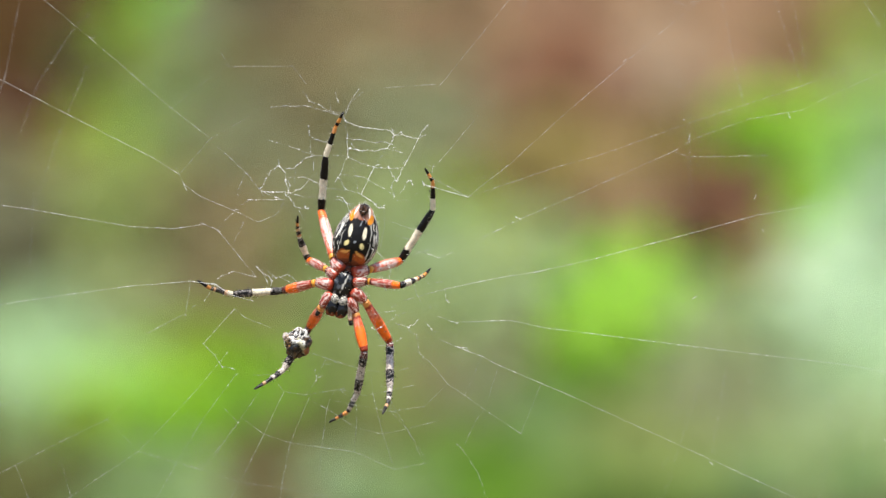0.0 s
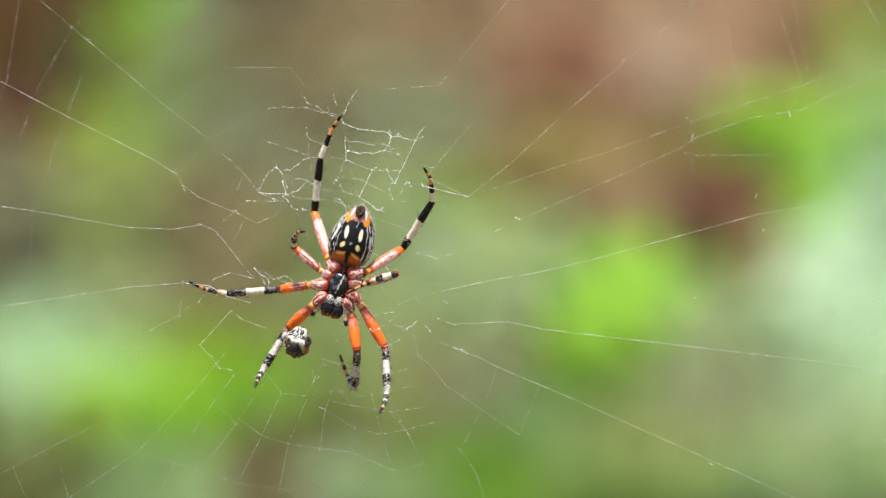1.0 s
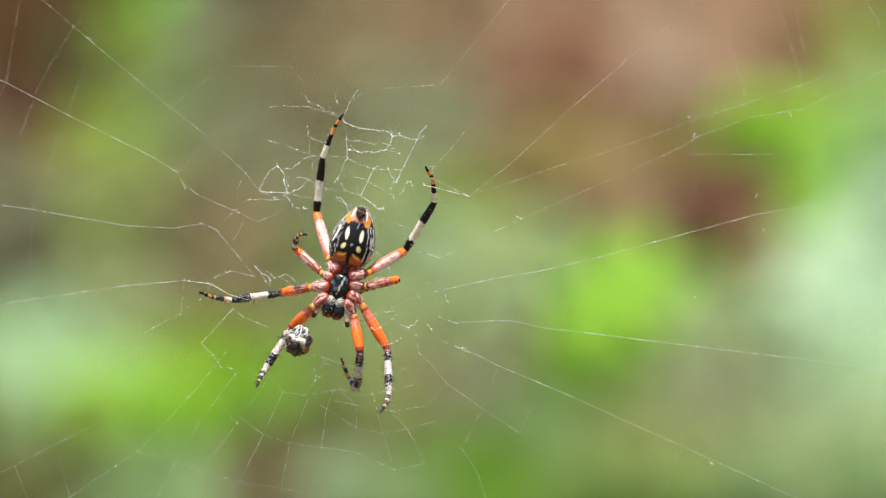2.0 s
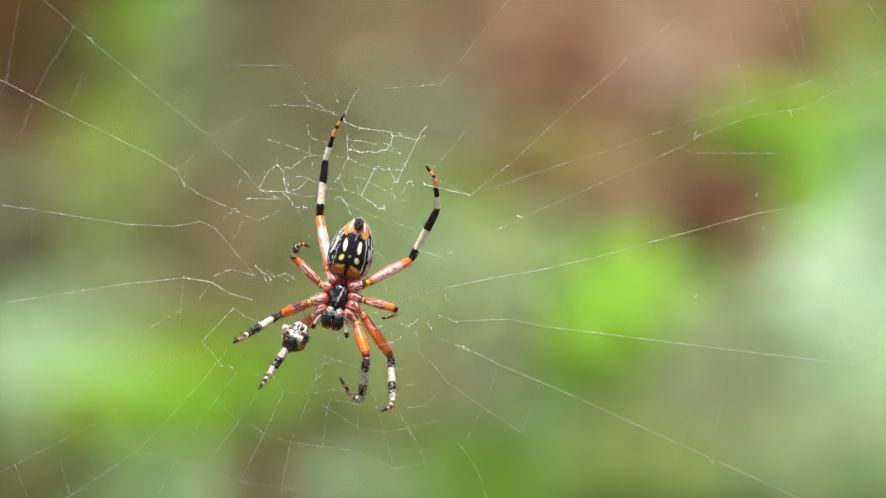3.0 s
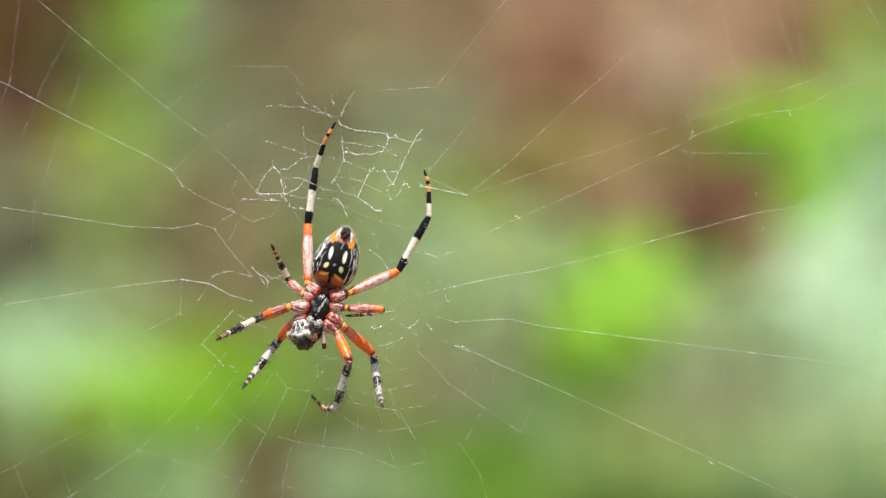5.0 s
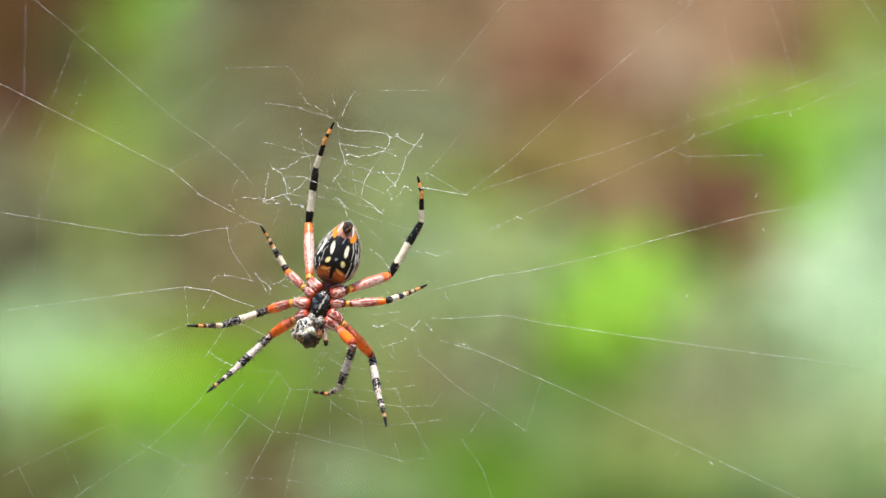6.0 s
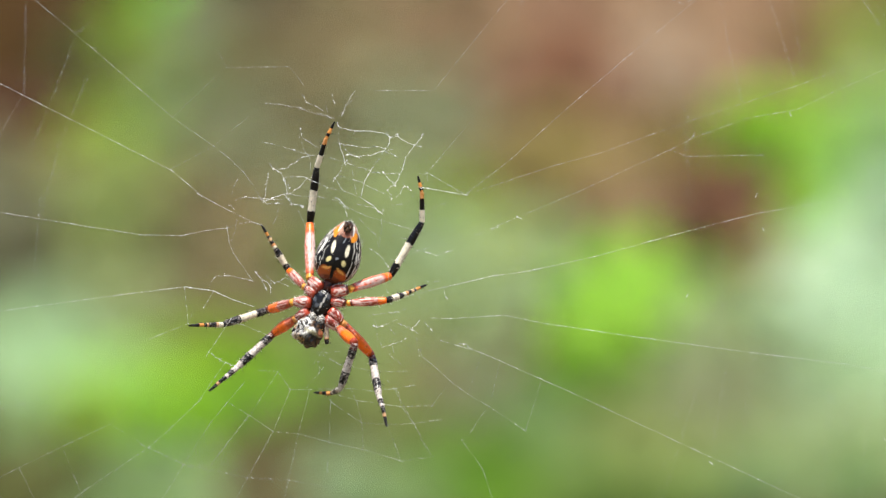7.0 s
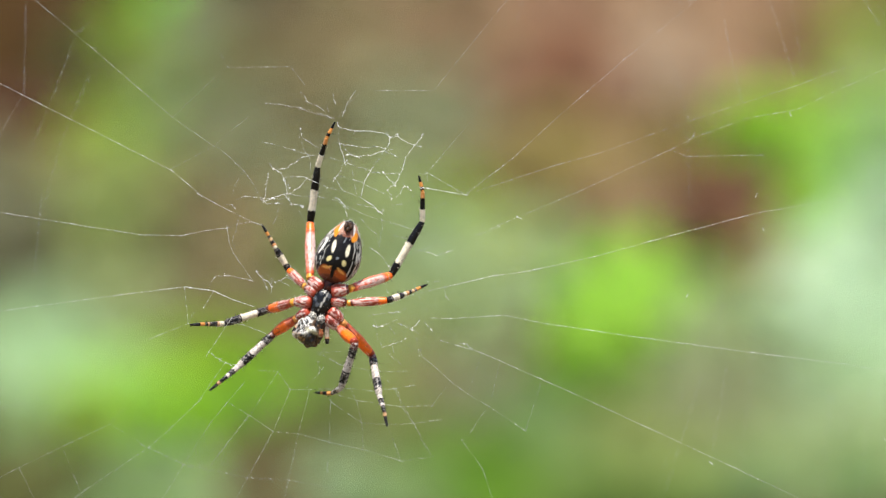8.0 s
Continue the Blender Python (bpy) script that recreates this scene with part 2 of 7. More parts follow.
def shrub(tone, middle, spread, count, size=0.032):
    """Stems out of the ground with leafy twigs; the leaves are grouped round middle."""
    mat = LEAF[tone]
    rng = random.Random(int(middle[0] * 1000) * 7919 + int(middle[2] * 1000) * 31 + count)
    mid = Vector(middle)
    root = tagged(new("shrub"), LEAF_COLOURS[tone][2], "shrub", "shrubs before the bank")
    root.matrix_world = pose(mid.x, mid.y, 0)
    if mat.name not in LEAVES:
        LEAVES[mat.name] = leaf_mesh("leaf", mat)
    wood = bmesh.new()
    stems = []
    for k in range(3):
        foot = Vector((rng.uniform(-0.06, 0.06), rng.uniform(0.0, 0.08), 0))
        top = Vector((rng.uniform(-0.5, 0.5) * spread[0], rng.uniform(0.02, 0.10), mid.z + rng.uniform(-0.3, 0.6) * spread[1]))
        pts = [foot.lerp(top, f) + Vector((0.03 * math.sin(f * 5 + k), 0.02 * math.cos(f * 4), 0)) * (1 - f) for f in (0, 0.25, 0.5, 0.75, 1)]
        tube(wood, pts, [0.0034, 0.0030, 0.0026, 0.0021, 0.0012], 5)
        stems.append(pts)
    for k in range(count):
        turn, reach = k * 2.39996 + rng.uniform(-0.3, 0.3), math.sqrt((k + 0.5) / count)
        rise = math.sin(turn) * reach * spread[1]
        spot = Vector((math.cos(turn) * reach * spread[0], 0.7 * rise + rng.uniform(-0.01, 0.01), mid.z + rise))
        length = size * rng.uniform(0.75, 1.3)
        out = Vector((math.cos(turn) * 0.8 + rng.gauss(0, 0.4), rng.gauss(-0.4, 0.25), math.sin(turn) * 0.4 - 0.25 + rng.gauss(0, 0.4))).normalized()
        face = Vector((rng.gauss(-0.1, 0.25), -1.0, rng.gauss(0.9, 0.25)))
        up = (face - out * face.dot(out)).normalized()
        m = Matrix((out.cross(up), out, up)).transposed().to_4x4()
        leaf = new("leaf", LEAVES[mat.name])
        leaf.parent = root
        base = spot - out * length * 0.5
        leaf.matrix_basis = Matrix.Translation(base) @ m @ Matrix.Scale(length, 4)
        stem = stems[k % 3]
        near = stem[3].lerp(stem[4], rng.random())
        tube(wood, [near, near.lerp(base, 0.5) + Vector((0, 0.01, 0.012)), base], [0.0012, 0.0010, 0.0007], 3)
    part("stem", wood, TWIG, root, "thin brown woody stems")
    return root


ground()
bank()
tree_trunk(-0.297, 2.75, 0.100, "dark brown tree trunk before the earth bank")
# Placed by tone: pale clumps stand for sunlit foliage, dark for shaded.
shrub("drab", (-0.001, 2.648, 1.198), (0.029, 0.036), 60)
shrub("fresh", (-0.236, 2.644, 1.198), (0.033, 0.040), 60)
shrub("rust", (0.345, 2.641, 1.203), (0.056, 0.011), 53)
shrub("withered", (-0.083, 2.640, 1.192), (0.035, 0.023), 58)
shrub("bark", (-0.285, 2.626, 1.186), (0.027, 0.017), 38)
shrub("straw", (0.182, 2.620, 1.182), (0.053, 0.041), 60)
shrub("shaded_grey", (-0.178, 2.611, 1.176), (0.029, 0.029), 59)
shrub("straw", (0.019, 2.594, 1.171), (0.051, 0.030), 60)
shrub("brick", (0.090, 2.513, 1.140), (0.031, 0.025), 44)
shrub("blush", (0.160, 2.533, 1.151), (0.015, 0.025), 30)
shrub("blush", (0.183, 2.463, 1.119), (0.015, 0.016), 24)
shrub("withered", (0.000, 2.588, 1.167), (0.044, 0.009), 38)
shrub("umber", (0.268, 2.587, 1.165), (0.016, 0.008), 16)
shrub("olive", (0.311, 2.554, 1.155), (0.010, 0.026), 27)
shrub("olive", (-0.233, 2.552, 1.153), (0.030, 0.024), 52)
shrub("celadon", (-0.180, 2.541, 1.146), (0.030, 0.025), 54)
shrub("shaded_olive", (-0.268, 2.523, 1.142), (0.010, 0.034), 33)
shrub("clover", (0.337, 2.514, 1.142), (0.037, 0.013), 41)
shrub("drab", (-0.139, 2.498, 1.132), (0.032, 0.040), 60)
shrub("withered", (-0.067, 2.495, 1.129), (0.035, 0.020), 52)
shrub("shaded_olive", (-0.153, 2.493, 1.130), (0.017, 0.008), 17)
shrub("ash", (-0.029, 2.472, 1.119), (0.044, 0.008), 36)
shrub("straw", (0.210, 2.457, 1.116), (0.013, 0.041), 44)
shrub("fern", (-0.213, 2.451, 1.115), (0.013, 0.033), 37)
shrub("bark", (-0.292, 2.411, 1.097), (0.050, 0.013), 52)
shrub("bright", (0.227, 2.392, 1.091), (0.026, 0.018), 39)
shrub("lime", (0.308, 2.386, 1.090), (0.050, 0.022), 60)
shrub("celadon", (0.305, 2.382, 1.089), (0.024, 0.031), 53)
shrub("shaded_grey", (-0.127, 2.355, 1.079), (0.036, 0.036), 60)
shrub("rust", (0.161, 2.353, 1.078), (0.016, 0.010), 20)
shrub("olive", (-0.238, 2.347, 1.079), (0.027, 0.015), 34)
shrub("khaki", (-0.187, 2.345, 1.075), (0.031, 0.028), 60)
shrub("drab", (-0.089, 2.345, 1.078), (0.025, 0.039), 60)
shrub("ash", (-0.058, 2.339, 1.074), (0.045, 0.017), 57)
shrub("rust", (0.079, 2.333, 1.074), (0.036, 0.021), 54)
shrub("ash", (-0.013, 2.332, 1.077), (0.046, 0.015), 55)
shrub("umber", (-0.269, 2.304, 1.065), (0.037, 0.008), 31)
# Added clump brightens a gap where the bank comes out too dark.
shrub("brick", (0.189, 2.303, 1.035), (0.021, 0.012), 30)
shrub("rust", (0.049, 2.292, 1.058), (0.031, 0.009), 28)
shrub("shaded_grey", (-0.173, 2.292, 1.062), (0.011, 0.034), 34)
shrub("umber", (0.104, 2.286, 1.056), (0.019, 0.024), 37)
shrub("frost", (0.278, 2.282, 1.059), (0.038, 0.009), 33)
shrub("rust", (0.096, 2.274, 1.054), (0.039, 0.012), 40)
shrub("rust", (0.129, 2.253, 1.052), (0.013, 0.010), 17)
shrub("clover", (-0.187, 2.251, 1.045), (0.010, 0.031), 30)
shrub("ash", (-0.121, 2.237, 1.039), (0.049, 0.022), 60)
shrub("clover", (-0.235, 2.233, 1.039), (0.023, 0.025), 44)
shrub("shaded_grey", (-0.312, 2.229, 1.041), (0.013, 0.034), 38)
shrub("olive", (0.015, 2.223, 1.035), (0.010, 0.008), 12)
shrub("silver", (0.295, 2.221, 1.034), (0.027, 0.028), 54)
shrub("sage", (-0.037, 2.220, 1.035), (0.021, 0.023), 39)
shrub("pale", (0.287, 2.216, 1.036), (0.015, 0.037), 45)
shrub("shaded_grey", (-0.273, 2.212, 1.036), (0.013, 0.010), 15)
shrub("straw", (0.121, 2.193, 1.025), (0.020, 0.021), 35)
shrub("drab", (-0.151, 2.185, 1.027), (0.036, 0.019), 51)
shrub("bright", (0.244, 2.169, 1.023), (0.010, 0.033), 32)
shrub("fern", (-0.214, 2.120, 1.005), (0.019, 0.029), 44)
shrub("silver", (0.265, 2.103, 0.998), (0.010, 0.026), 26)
shrub("shaded_grey", (-0.271, 2.087, 0.997), (0.010, 0.008), 12)
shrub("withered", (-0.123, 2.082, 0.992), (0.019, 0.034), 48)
shrub("fern", (-0.098, 2.076, 0.995), (0.015, 0.013), 20)
shrub("sage", (-0.031, 2.069, 0.991), (0.042, 0.035), 60)
shrub("celadon", (-0.009, 2.063, 0.990), (0.023, 0.025), 44)
shrub("silver", (0.238, 2.061, 0.988), (0.033, 0.016), 42)
shrub("mist", (0.067, 2.083, 0.997), (0.020, 0.018), 36)
shrub("clover", (0.042, 2.056, 0.985), (0.013, 0.032), 36)
shrub("celadon", (0.038, 2.103, 1.006), (0.027, 0.013), 34)
shrub("drab", (-0.175, 2.042, 0.980), (0.039, 0.012), 40)
shrub("lime", (0.167, 2.024, 0.977), (0.022, 0.008), 20)
shrub("lime", (0.116, 2.022, 0.980), (0.015, 0.024), 33)
shrub("celadon", (0.075, 2.021, 0.981), (0.039, 0.008), 32)
shrub("rust", (0.191, 2.007, 0.972), (0.026, 0.024), 48)
shrub("drab", (-0.114, 2.002, 0.972), (0.010, 0.028), 27)
shrub("silver", (0.226, 1.967, 0.965), (0.036, 0.010), 34)
shrub("celadon", (-0.226, 1.961, 0.960), (0.019, 0.018), 30)
shrub("mist", (0.007, 1.959, 0.959), (0.037, 0.030), 60)
shrub("silver", (0.282, 1.954, 0.958), (0.043, 0.033), 60)
shrub("silver", (0.254, 1.948, 0.960), (0.017, 0.029), 41)
shrub("mist", (0.169, 1.944, 0.960), (0.019, 0.022), 35)
shrub("celadon", (-0.258, 1.933, 0.956), (0.027, 0.013), 31)
shrub("sage", (-0.044, 1.929, 0.951), (0.029, 0.025), 53)
shrub("sage", (-0.188, 1.929, 0.956), (0.018, 0.024), 36)
shrub("fern", (-0.076, 1.924, 0.951), (0.019, 0.016), 28)
shrub("lime", (0.105, 1.973, 0.968), (0.032, 0.021), 44)
shrub("mist", (0.147, 1.877, 0.941), (0.010, 0.019), 20)
shrub("celadon", (0.212, 1.861, 0.936), (0.012, 0.020), 24)
shrub("pale", (-0.245, 1.853, 0.937), (0.020, 0.020), 34)
shrub("pale", (-0.222, 1.853, 0.936), (0.020, 0.014), 26)
shrub("meadow", (0.016, 1.847, 0.932), (0.010, 0.008), 12)
shrub("olive", (-0.136, 1.843, 0.929), (0.040, 0.024), 60)
shrub("withered", (-0.011, 1.823, 0.928), (0.015, 0.013), 20)
shrub("moss", (0.088, 1.817, 0.929), (0.029, 0.012), 31)
shrub("fern", (-0.059, 1.815, 0.925), (0.039, 0.011), 40)
shrub("pale", (0.239, 1.804, 0.923), (0.021, 0.021), 37)
shrub("moss", (0.093, 1.823, 0.931), (0.019, 0.008), 18)
shrub("frost", (-0.185, 1.794, 0.921), (0.027, 0.014), 33)
shrub("ash", (0.156, 1.793, 0.919), (0.034, 0.010), 32)
shrub("ash", (0.023, 1.773, 0.918), (0.019, 0.020), 34)
shrub("bright", (0.083, 1.873, 0.937), (0.017, 0.010), 24)
shrub("celadon", (-0.144, 1.593, 0.883), (0.017, 0.008), 20)
shrub("celadon", (0.214, 1.736, 0.909), (0.027, 0.015), 35)
shrub("moss", (-0.095, 1.723, 0.905), (0.037, 0.008), 32)
shrub("fern", (-0.045, 1.722, 0.907), (0.030, 0.019), 45)
shrub("moss", (-0.163, 1.721, 0.907), (0.027, 0.008), 24)
shrub("olive", (-0.203, 1.718, 0.905), (0.032, 0.008), 28)
shrub("bright", (-0.151, 1.717, 0.905), (0.024, 0.018), 36)
shrub("bright", (-0.105, 1.773, 0.916), (0.030, 0.012), 36)
shrub("sage", (0.174, 1.693, 0.899), (0.019, 0.012), 24)
shrub("shaded_olive", (-0.015, 1.689, 0.899), (0.010, 0.014), 17)
shrub("ash", (0.139, 1.687, 0.900), (0.013, 0.018), 23)
shrub("khaki", (-0.230, 1.679, 0.897), (0.010, 0.017), 20)
shrub("meadow", (0.076, 1.672, 0.898), (0.027, 0.013), 32)
shrub("fern", (0.099, 1.661, 0.893), (0.028, 0.026), 52)
shrub("shaded_olive", (-0.069, 1.658, 0.893), (0.028, 0.013), 32)
shrub("khaki", (0.049, 1.652, 0.892), (0.011, 0.028), 29)
shrub("meadow", (0.010, 1.645, 0.888), (0.024, 0.018), 36)
shrub("mist", (0.223, 1.633, 0.889), (0.020, 0.017), 29)
shrub("mist", (0.188, 1.613, 0.882), (0.024, 0.014), 31)
shrub("fern", (0.147, 1.604, 0.881), (0.022, 0.011), 24)
shrub("khaki", (0.216, 1.604, 0.881), (0.016, 0.012), 21)
shrub("khaki", (0.163, 1.597, 0.880), (0.014, 0.008), 15)
shrub("shaded_olive", (-0.224, 1.587, 0.877), (0.024, 0.015), 32)
shrub("moss", (0.026, 1.576, 0.877), (0.024, 0.016), 33)
shrub("meadow", (0.068, 1.570, 0.875), (0.022, 0.015), 29)
shrub("drab", (-0.092, 1.566, 0.876), (0.027, 0.022), 45)
shrub("meadow", (0.116, 1.563, 0.873), (0.014, 0.008), 15)
shrub("khaki", (-0.028, 1.558, 0.874), (0.023, 0.008), 21)
shrub("khaki", (-0.158, 1.548, 0.874), (0.033, 0.019), 48)
shrub("shaded_olive", (-0.195, 1.547, 0.873), (0.025, 0.008), 22)
shrub("celadon", (-0.137, 1.563, 0.876), (0.023, 0.010), 26)
shrub("celadon", (-0.054, 1.563, 0.879), (0.019, 0.008), 22)


# ---- spider web ----
THICK, KNOT, FIRM, FINE, FAINT = (0.033, SILK_FIRM), (0.024, SILK_FINE), (0.0220, SILK_FINE), (0.0175, SILK_THIN), (0.0155, SILK_FAINT)
GHOST = (0.010, SILK_FAINT)
web = tagged(new("spider_web"), "torn white silk orb web with tangled middle", "spider web")
web.matrix_world = pose(0, 0, HEIGHT)
SEGMENTS = []
SWAYS = []


def sighted(u, v, depth):
    """Point of the web's space, in metres, on the line of sight through (u, v), depth millimetres behind the web."""
    k = 1 + depth * MM / STAND
    return Vector((u * k, depth, v * k)) * MM


def sway(u, v, *rows):
    """How far the silk at (u, v) is pulled along at each time."""
    SWAYS.append((u, v, rows))


def shift(u, v, t, *later):
    """Where the silk at (u, v) is at t; later is where it stays once the spider has turned to its prey."""
    if later and t > 4.7:
        f = soft(4.7, 5.8, t)
        a, b = shift(u, v, 4.7)
        return a + (later[0] - a) * f, b + (later[1] - b) * f
    du = dv = total = 0.0
    for au, av, rows in SWAYS:
        w = 1.0 / (1.2 + (u - au) ** 2 + (v - av) ** 2) ** 1.6
        for (t0, u0, v0), (t1, u1, v1) in zip(rows, rows[1:]):
            if t0 <= t <= t1:
                f = soft(t0, t1, t)
                du += w * (u0 + (u1 - u0) * f)
                dv += w * (v0 + (v1 - v0) * f)
                break
        total += w
    return u + du / total, v + dv / total


def silk_at(spot_, t):
    return shift(spot_[0], spot_[1], t, *spot_[2:])


def silk_spot(spot_, t, depth):
    """The silk's place at t; the lower web hangs a little away from the lens."""
    return sighted(*silk_at(spot_, t), depth + 0.6 * max(0.0, -14.0 - spot_[1]))


def strand(name, grade, nodes, depth=0.0):
    """A silk line through nodes: one stretched piece from knot to knot."""
    thick, mat = grade
    for k, (a, b) in enumerate(zip(nodes, nodes[1:])):
        rng = random.Random(len(SEGMENTS) * 7 + 3)
        length = max((silk_spot(a, t, depth) - silk_spot(b, t, depth)).length for t in WEB_TICKS) / MM
        loose = name == "tangle_thread"
        steps = max(3, min(40, int(length / (0.4 if loose else 0.8))))
        wobble = 0.055 if loose else 0.016
        thick *= 1.0 if loose else 0.98
        belly = rng.gauss(0, 0.045 * min(length, 4)) if loose else 0.0
        pts, rad = [], []
        for i in range(steps + 1):
            f = i / steps
            bow = math.sin(math.pi * f)
            pts.append(Vector((rng.gauss(0, wobble) * bow + belly * bow, rng.gauss(0, 0.03) * bow, (f - 0.5) * length)) * MM)
            rad.append(thick * rng.choice((0.5, 0.7, 0.9, 1.0, 1.2, 1.6)) * MM)
        bm = bmesh.new()
        tube(bm, pts, rad, 5)
        # Beads on the line imitate its bright dots of glint.
        for q in range(1 + int(length / (3.0 if loose else 3.5))):
            if rng.random() < 0.7:
                at = pts[rng.randrange(len(pts))]
                size = thick * rng.uniform(1.5, 3.4 if not loose else 4.2) * MM
                bmesh.ops.create_icosphere(bm, subdivisions=1, radius=size, matrix=Matrix.Translation(at) @ Matrix.Diagonal((1, 1, 1.8, 1)))
        if name == "tangle_thread" and grade is not FAINT:
            for q in range(int(length / 5.0 + rng.random())):
                at = pts[rng.randrange(len(pts))]
                way = Vector((rng.gauss(0, 1), rng.gauss(0, 0.5), rng.gauss(0, 0.8))).normalized()
                far = at + way * rng.uniform(0.2, 0.6) * MM
                tube(bm, [at, at.lerp(far, 0.5) + Vector((rng.gauss(0, 0.08), 0, rng.gauss(0, 0.08))) * MM, far], [thick * 0.7 * MM, thick * 0.6 * MM, thick * 0.4 * MM], 4)
        SEGMENTS.append((part(name, bm, mat, web), a, b, depth))


WEB_TICKS = (0, 0.25, 0.5, 1.0, 1.5, 1.7, 2.8, 3.0, 3.5, 4.0, 4.5, 4.7, 5.25, 5.8, 6.0, 6.5, 8.0)
sway(-50.24, 29.84, (0, 0.32, 0.24), (0.5, -0.16, 0), (1, -0.16, 0), (1.5, 0, 0.16), (3, 0.08, 0.24), (3.5, 0, 0), (4, -0.24, -0.08), (4.5, -0.4, 0), (4.7, -0.4, 0), (5.8, 0.24, -1.36), (6, 0.32, -1.2), (6.5, 0.4, -1.12), (8, 0.72, -1.04))
sway(-61.76, 23.28, (0, -0.24, 0.4), (0.5, 0, 0), (1, 0, 0), (1.5, 0, 0.24), (3, 0, 0.24), (3.5, 0, 0), (4, 0, 0), (4.5, 0, 0), (4.7, 0, 0.08), (5.8, 0, -0.48), (6, 0, -0.32), (6.5, 0, -0.24), (8, 0, 0))
sway(-37.28, 10.48, (0, 0.16, -0.16), (0.5, -0.08, -0.24), (1, -0.08, -0.24), (1.5, 0, 0), (3, 0, 0.24), (3.5, 0, 0), (4, -0.32, -0.08), (4.5, -0.48, 0), (4.7, -0.64, 0.24), (5.8, -1.92, 0), (6, -1.6, 0.4), (6.5, -1.6, 0.48), (8, -1.44, 0.64))
sway(-36.88, 9.2, (0, 0.16, -0.08), (0.5, -0.08, -0.16), (1, -0.08, -0.16), (1.5, 0, 0), (3, 0, 0.24), (3.5, 0, 0), (4, -0.32, -0.08), (4.5, -0.48, 0), (4.7, -0.64, 0.24), (5.8, -0.64, -0.16), (6, -0.24, 0.24), (6.5, -0.24, 0.32), (8, 0, 0.48))
sway(-29.36, 5.28, (0, 0.16, 0.08), (0.5, -0.08, 0), (1, 0, -0.08), (1.5, 0.08, 0.08), (3, 0, 0.24), (3.5, 0, 0), (4, -0.32, 0), (4.5, -0.48, 0.16), (4.7, -0.56, 0.16), (5.8, -1.2, 0.48), (6, -0.8, 0.72), (6.5, -0.8, 0.72), (8, -0.64, 0.8))
sway(-26.32, 3.76, (0, 0.16, 0.08), (0.5, -0.08, 0), (1, 0, -0.08), (1.5, 0.08, 0.08), (3, 0, 0.24), (3.5, 0, 0), (4, -0.32, 0), (4.5, -0.48, 0.16), (4.7, -0.56, 0.16), (5.8, -1.2, -0.16), (6, -0.8, 0), (6.5, -0.8, 0.16), (8, -0.64, 0.32))
sway(-34.32, 3.6, (0, 0.48, -0.08), (0.5, 0, -0.16), (1, 0.08, -0.16), (1.5, 0.24, -0.08), (3, 0, 0.24), (3.5, 0, 0), (4, -0.32, -0.08), (4.5, -0.32, 0), (4.7, -0.56, 0.16), (5.8, 2.08, -1.28), (6, 2.4, -0.96), (6.5, 2.4, -0.8), (8, 2.56, -0.64))
sway(-38.32, 2.96, (0, 0.24, -0.08), (0.5, 0, -0.16), (1, 0, -0.16), (1.5, 0.08, -0.08), (3, 0, 0.24), (3.5, 0, 0), (4, -0.24, -0.08), (4.5, -0.24, 0), (4.7, -0.32, 0.16), (5.8, 1.36, -1.12), (6, 1.6, -0.96), (6.5, 1.6, -0.88), (8, 1.6, -0.72))
sway(-58.72, 5.52, (0, 0, 0.16), (0.5, 0, 0), (1, 0, 0), (1.5, 0, 0.16), (3, 0, 0.16), (3.5, 0, 0), (4, 0, 0), (4.5, 0, 0), (4.7, 0, 0), (5.8, 0.8, -1.12), (6, 0.96, -1.04), (6.5, 0.96, -1.04), (8, 1.12, -0.88))
sway(-36.88, -4.32, (0, 1.12, -0.24), (0.5, -0.16, -0.48), (1, 0, -0.48), (1.5, 0.24, -0.24), (3, 0.16, 0.24), (3.5, 0, 0), (4, -0.48, 0), (4.5, -0.08, 0), (4.7, -0.24, 0.24), (5.8, -0.08, -1.68), (6, 0.4, -1.2), (6.5, 0.4, -1.04), (8, 0.64, -0.96))
sway(-57.92, -7.12, (0, 0, 0), (0.5, 0, -0.32), (1, 0, -0.32), (1.5, 0, 0), (3, 0, 0.16), (3.5, 0, 0), (4, -0.16, 0), (4.5, 0, 0), (4.7, 0, 0.08), (5.8, 0.32, -1.12), (6, 0.48, -0.88), (6.5, 0.48, -0.88), (8, 0.64, -0.72))
sway(-6.32, 16.08, (0, 0.16, 0.16), (0.5, -0.24, -0.08), (1, -0.24, -0.08), (1.5, -0.08, 0), (3, 0, 0), (3.5, 0, 0), (4, -0.32, -0.32), (4.5, -0.56, -0.08), (4.7, -0.64, -0.24), (5.8, -0.72, -0.32), (6, -0.64, -0.24), (6.5, -0.72, -0.24), (8, -0.56, -0.24))
sway(-22.08, 7.84, (0, 0.24, 0.08), (0.5, -0.24, -0.08), (1, -0.16, -0.16), (1.5, 0, 0), (3, 0, 0.16), (3.5, 0, 0), (4, -0.32, -0.16), (4.5, -0.4, 0), (4.7, -0.48, -0.08), (5.8, 0.16, -0.08), (6, 0.32, -0.08), (6.5, 0.32, 0), (8, 0.4, 0.08))
sway(-9.92, 11.44, (0, 0, 0.24), (0.5, -0.24, -0.16), (1, -0.24, -0.16), (1.5, -0.08, 0), (3, 0.08, 0), (3.5, 0, 0), (4, -0.4, -0.4), (4.5, -0.48, -0.24), (4.7, -0.56, -0.24), (5.8, -0.48, -0.4), (6, -0.48, -0.4), (6.5, -0.48, -0.32), (8, -0.4, -0.16))
